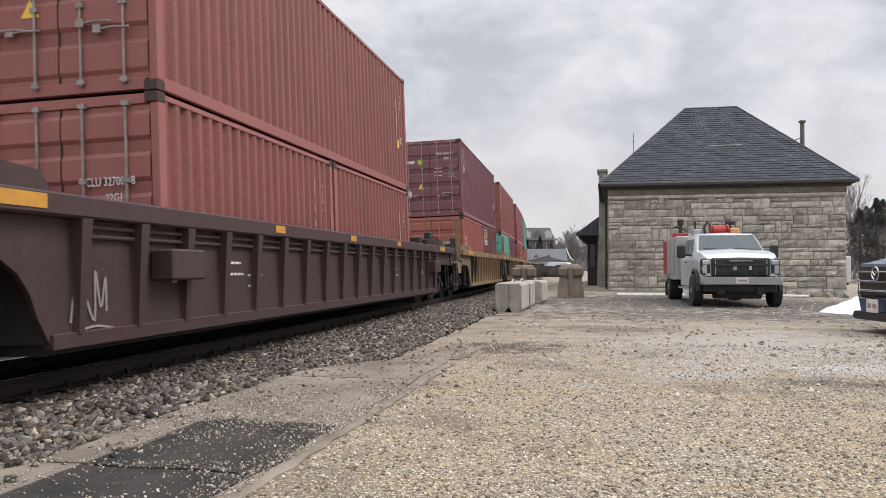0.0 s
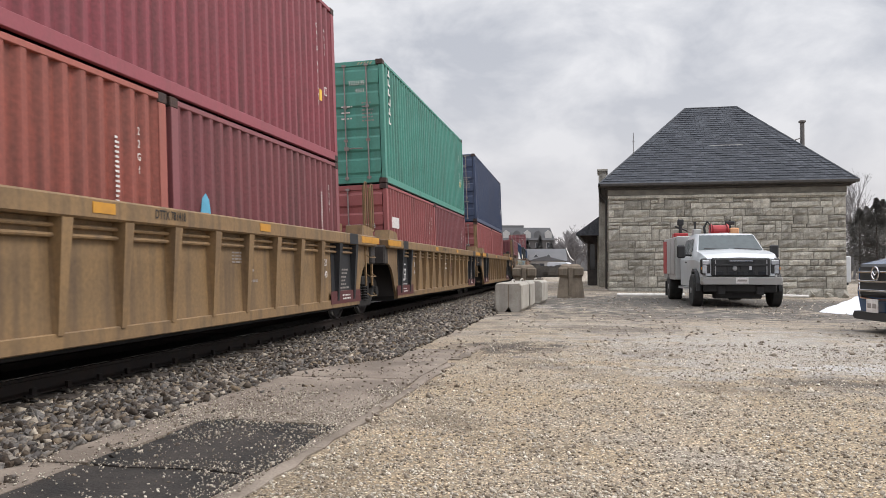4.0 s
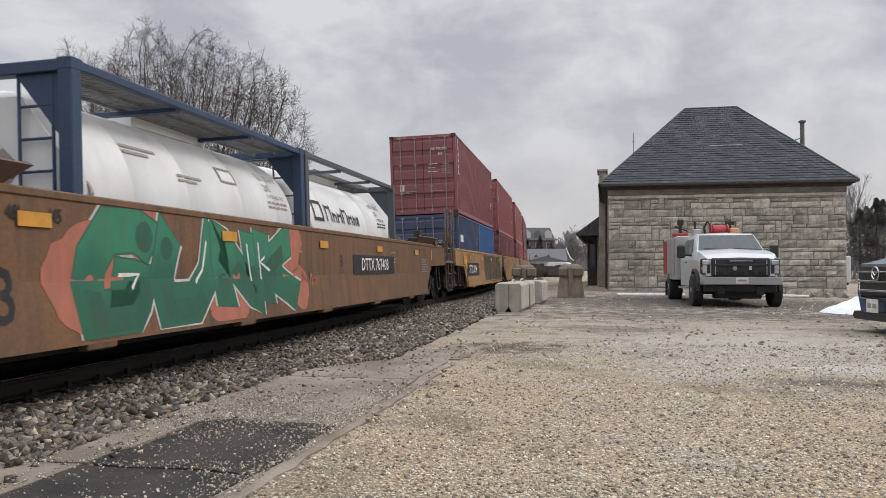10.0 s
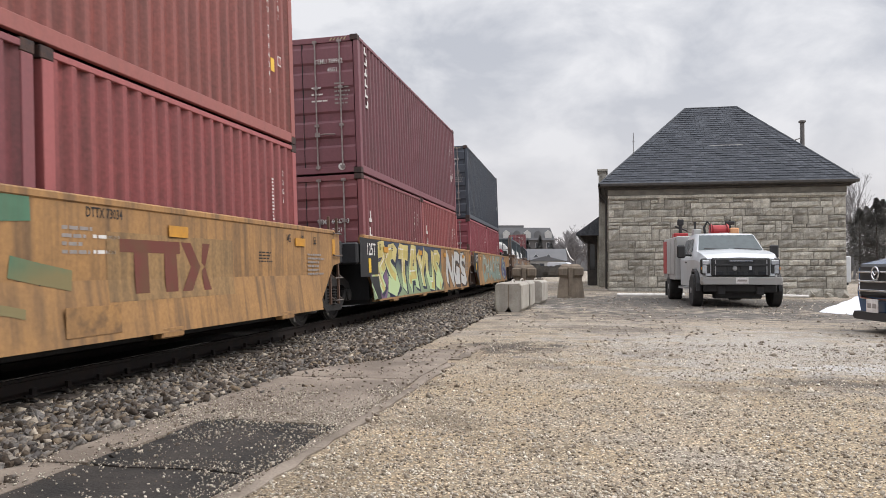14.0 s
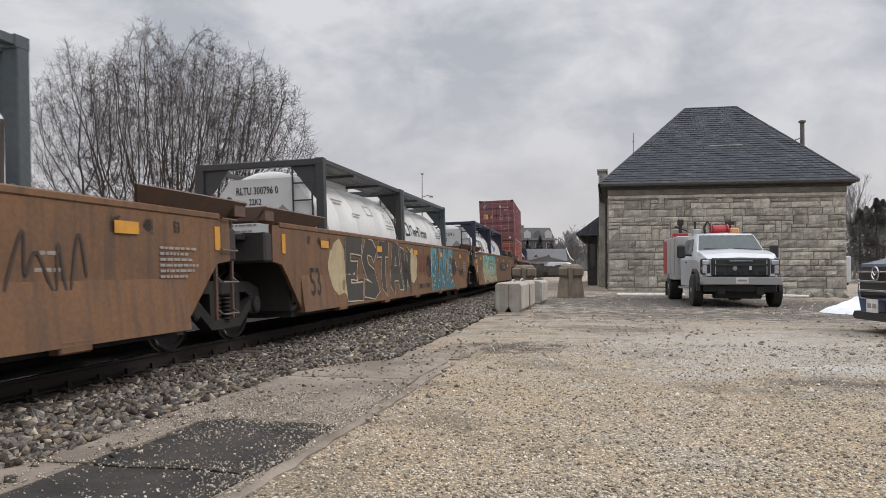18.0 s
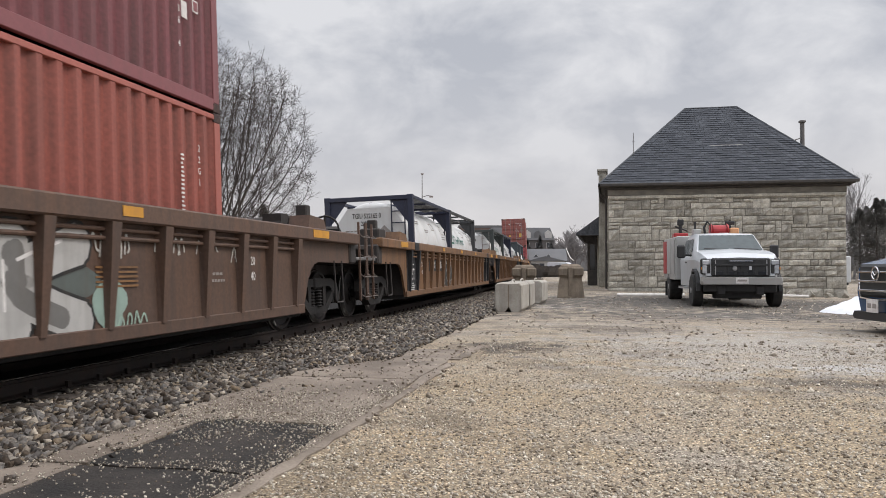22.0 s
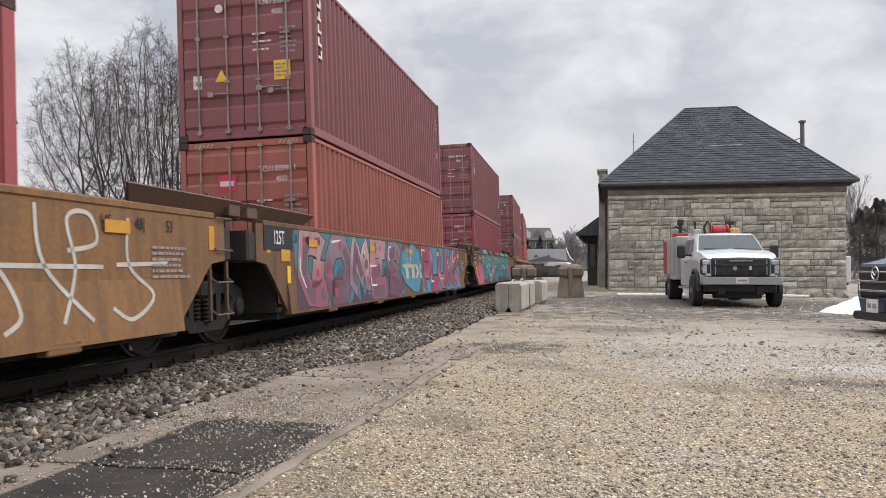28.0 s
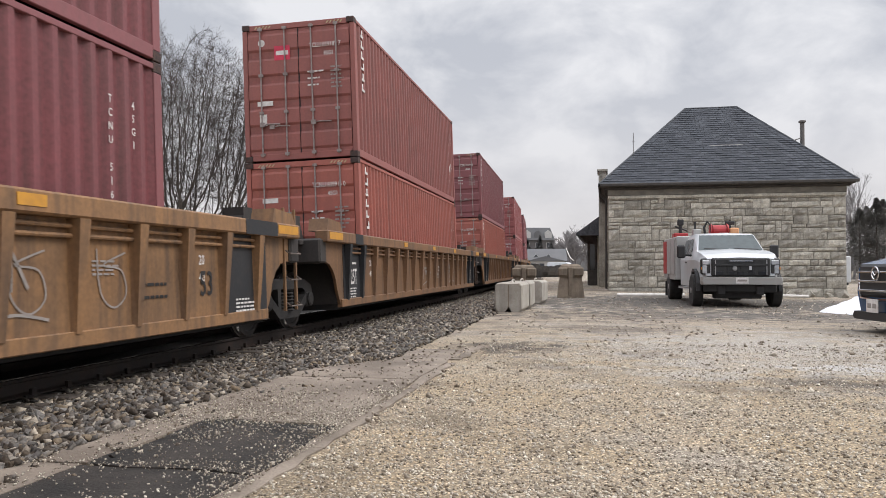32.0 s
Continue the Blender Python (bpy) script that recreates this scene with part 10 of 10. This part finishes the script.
            lines = [[(2.1, 1.5), (2.0, 1.1), (2.15, 0.92), (3.0, 0.95), (3.4, 1.0)], [(2.5, 0.95), (2.7, 1.45), (2.75, 1.52)], [(3.5, 0.9), (3.55, 1.5)], [(3.5, 1.02), (4.6, 1.0), (6.8, 0.98)], [(4.4, 0.5), (4.9, 0.42), (5.3, 0.62), (5.2, 0.9), (5.5, 0.95), (5.7, 0.6), (5.5, 0.46)],
                     [(6.2, 0.5), (6.4, 0.95), (6.3, 1.4), (6.6, 1.45), (6.7, 1.2), (6.3, 1.12)], [(5.9, 1.5), (6.0, 1.0), (6.6, 0.5)], [(7.2, 1.45), (7.2, 1.0), (7.6, 0.7), (7.2, 0.48), (6.9, 0.6)], [(7.0, 1.0), (7.9, 1.02)]]
            for p in lines:
                sweep(c, curved(p), 0.021, spray("chalk white", (0.62, 0.60, 0.55)))
            wall_text("Don't go There", 0.19, WHITEPAINT, c, 4.7, 1.33, 0.8)
        elif i == 1:
            end_plate_text(c, "125T", -8.43, 1.39)
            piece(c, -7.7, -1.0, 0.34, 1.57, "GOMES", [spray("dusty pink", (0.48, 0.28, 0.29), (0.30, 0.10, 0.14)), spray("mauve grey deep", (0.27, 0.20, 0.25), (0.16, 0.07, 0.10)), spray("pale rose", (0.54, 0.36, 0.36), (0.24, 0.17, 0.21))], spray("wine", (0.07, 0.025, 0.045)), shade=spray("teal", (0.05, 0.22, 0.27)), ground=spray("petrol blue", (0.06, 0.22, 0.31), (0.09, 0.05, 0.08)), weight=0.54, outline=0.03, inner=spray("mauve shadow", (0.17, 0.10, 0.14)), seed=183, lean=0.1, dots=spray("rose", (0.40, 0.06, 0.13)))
            blotch(c, 0.1, 1.0, 1.2, 0.56, spray("bright sky blue", (0.08, 0.30, 0.44)), 3, 1.5075)
            logo_mark(c, -0.9, 1.2, 0.72, 1.06, spray("cream", (0.56, 0.50, 0.34)), 1.512, "cream logo shape")
            tag_scrawl(c, -0.6, 1.3, 0.4, spray("cream", (0.56, 0.50, 0.34)), 14, 1.512)
            piece(c, 1.3, 7.1, 0.34, 1.57, "PLUNK", [spray("rose", (0.40, 0.06, 0.13), (0.36, 0.14, 0.20)), spray("dusty mauve", (0.36, 0.22, 0.27), (0.34, 0.06, 0.12))], spray("plum", (0.05, 0.03, 0.06)), halo=spray("wine", (0.07, 0.025, 0.045)), ground=spray("bright sky blue", (0.08, 0.30, 0.44)), weight=0.56, outline=0.025, inner=spray("mauve shadow", (0.17, 0.10, 0.14)), seed=184, lean=0.35)
        else:
            end_plate_text(c, "125T", -8.6, 1.39)
            blotch(c, -7.1, 0.72, 1.3, 0.46, spray("hot pink", (0.58, 0.13, 0.20)), 3)
            wall_text("53", 0.50, BLACKMARK, c, -7.5, 0.80, 0.85, 1.504)
            aqua = spray("aqua deep", (0.07, 0.34, 0.37), (0.05, 0.27, 0.31))
            pink = spray("hot pink", (0.58, 0.13, 0.20))
            piece(c, -6.1, 6.6, 0.34, 1.57, "THEREMAINS", [aqua, aqua, aqua, pink, aqua, aqua, aqua, aqua, aqua, aqua], spray("maroon ink", (0.06, 0.02, 0.035)), shade=spray("maroon ink", (0.06, 0.02, 0.035)), ground=spray("aqua mid", (0.06, 0.30, 0.33), (0.10, 0.05, 0.06)), weight=0.56, outline=0.022, inner=spray("aqua shadow", (0.035, 0.20, 0.24)), seed=186, lean=0.15)
            blotch(c, 6.9, 0.8, 0.6, 0.4, pink, 6)
            wall_text("DTTX 733233", 0.30, WHITEPAINT, c, 3.47, 1.02, 0.98, 1.515)
            wall_text("B", 0.24, BLACKMARK, c, 1.2, 1.02, 0.8, 1.515)
            for y, ln in ((-5.2, 1.4), (-2.95, 1.5), (0.0, 2.1), (2.85, 2.1), (5.6, 1.3)):
                part("guard_hood", Mesh().prism([(1.36, 1.60), (1.36, 1.70), (1.44, 1.73), (1.52, 1.70), (1.55, 1.62), (1.55, 1.56), (1.51, 1.56), (1.50, 1.61)], "y", y - ln / 2, y + ln / 2), aqua if y < -5 or y > 2 else BROWN, c, "rounded hood over the top edge")
    # ribbed brown wells with stacks of long boxes to the end of the view
    specs = [(473.19, MAROON, "TCNU 516910", MAROON, "TCNU 859371 5"), (492.93, ORANGERED, "TCNU 839915 0", BROWNRED, "TCLU 819182 7"), (512.9, ORANGERED, "TCLU 855997 1", MAROON, "TCNU 516910"),
             (535.64, REDBROWN, "TCNU 839915 0", REDBROWN, "TCLU 819182 7"), (555.4, MAROON, "TCNU 516910", MAROON, "BMOU 487796 2"), (575.2, BROWNRED, "TCNU 516910", MAROON, "BMOU 475169 7")]
    for i, (u, a, na, t, nt) in enumerate(specs):
        c = unit(u, S53, (i % 3 == 0, i % 3 == 2), DUSTYORANGE if i == 0 else RIBBROWN, True, [box40(a, 190 + i, na, f"{a.name.replace(' container paint', '')} 40-foot high container low in a ribbed well", marks=(("bar", -0.7, 0.72),), side=("column", "yellowtag"))],
                 box40(t, 200 + i, nt, f"{t.name.replace(' container paint', '')} 40-foot high container on top of another", marks=(("red", -0.35, 0.78), ("dot", -0.8, 0.86), ("white", -0.8, 0.30), ("bar", -0.75, 0.42)), side=("column",)),
                 label="brown ribbed well unit under two stacked long containers", group=three)
        panel_marks(c, S53, RIBBROWN, "", dark=i != 0, seed=210 + i)
        if i == 0:
            patch("dark_panel", 1.16, 1.12, BLACKPAINT, c, on_side(7.68, 0.86, 1.442), "black lettering panel")
            lettering("53", 0.15, WHITEPAINT, c, on_side(7.95, 1.12, 1.448), 0.8)
            bars(5, 0.62, 0.24, WHITEPAINT, c, on_side(7.62, 0.48, 1.448), 217)
            patch("black_band", 1.0, 0.19, BLACKPAINT, c, on_side(7.9, 1.50, 1.573))
            lettering("53", 0.40, BLACKMARK, c, on_side(6.57, 0.78, 1.446), 0.8)
            bars(2, 0.5, 0.26, BLACKMARK, c, on_side(5.5, 0.74, 1.444), 218)
            for y in (3.35, 4.5):
                sweep(c, curved([(y, 1.15), (y + 0.05, 0.75), (y + 0.25, 0.6), (y + 0.45, 0.72), (y + 0.38, 0.95), (y + 0.1, 1.0), (y + 0.45, 1.12)]), 0.009, GREYMARK, 1.446, False)
        tag_scrawl(c, -1.0, 0.9, 0.6, GREYMARK, 70 + i, 1.446)
        tag_scrawl(c, 3.0, 0.9, 0.6, GREYMARK, 90 + i, 1.446)


build_train()


def motions():
    """The train rolls by; its wheels turn while they are near."""
    times = [i * 0.5 for i in range(65)]
    far = [run(t) for t in times]
    for ob, mid, z, dy in MOVERS:
        lift = Matrix.Translation((0, dy, z))
        walk(ob, [(t, on_track(mid - d) @ lift) for t, d in zip(times, far)])
    for ob, dy, mid in RINGS:
        rows, last = [], 0.0
        for i in range(961):
            t = i / 30
            s = mid - run(t)
            if -14 < s < 62:
                last = math.degrees(run(t) / WHEEL_R)
                rows.append((t, pose(0, dy, WHEEL_R, last % 360)))
        if not rows:
            rows = [(0.0, pose(0, dy, WHEEL_R))]
        if rows[0][0] > 0.04:
            rows.insert(0, (0.0, rows[0][1]))
        if rows[-1][0] < END - 0.04:
            rows.append((END, rows[-1][1]))
        walk(ob, rows)


motions()
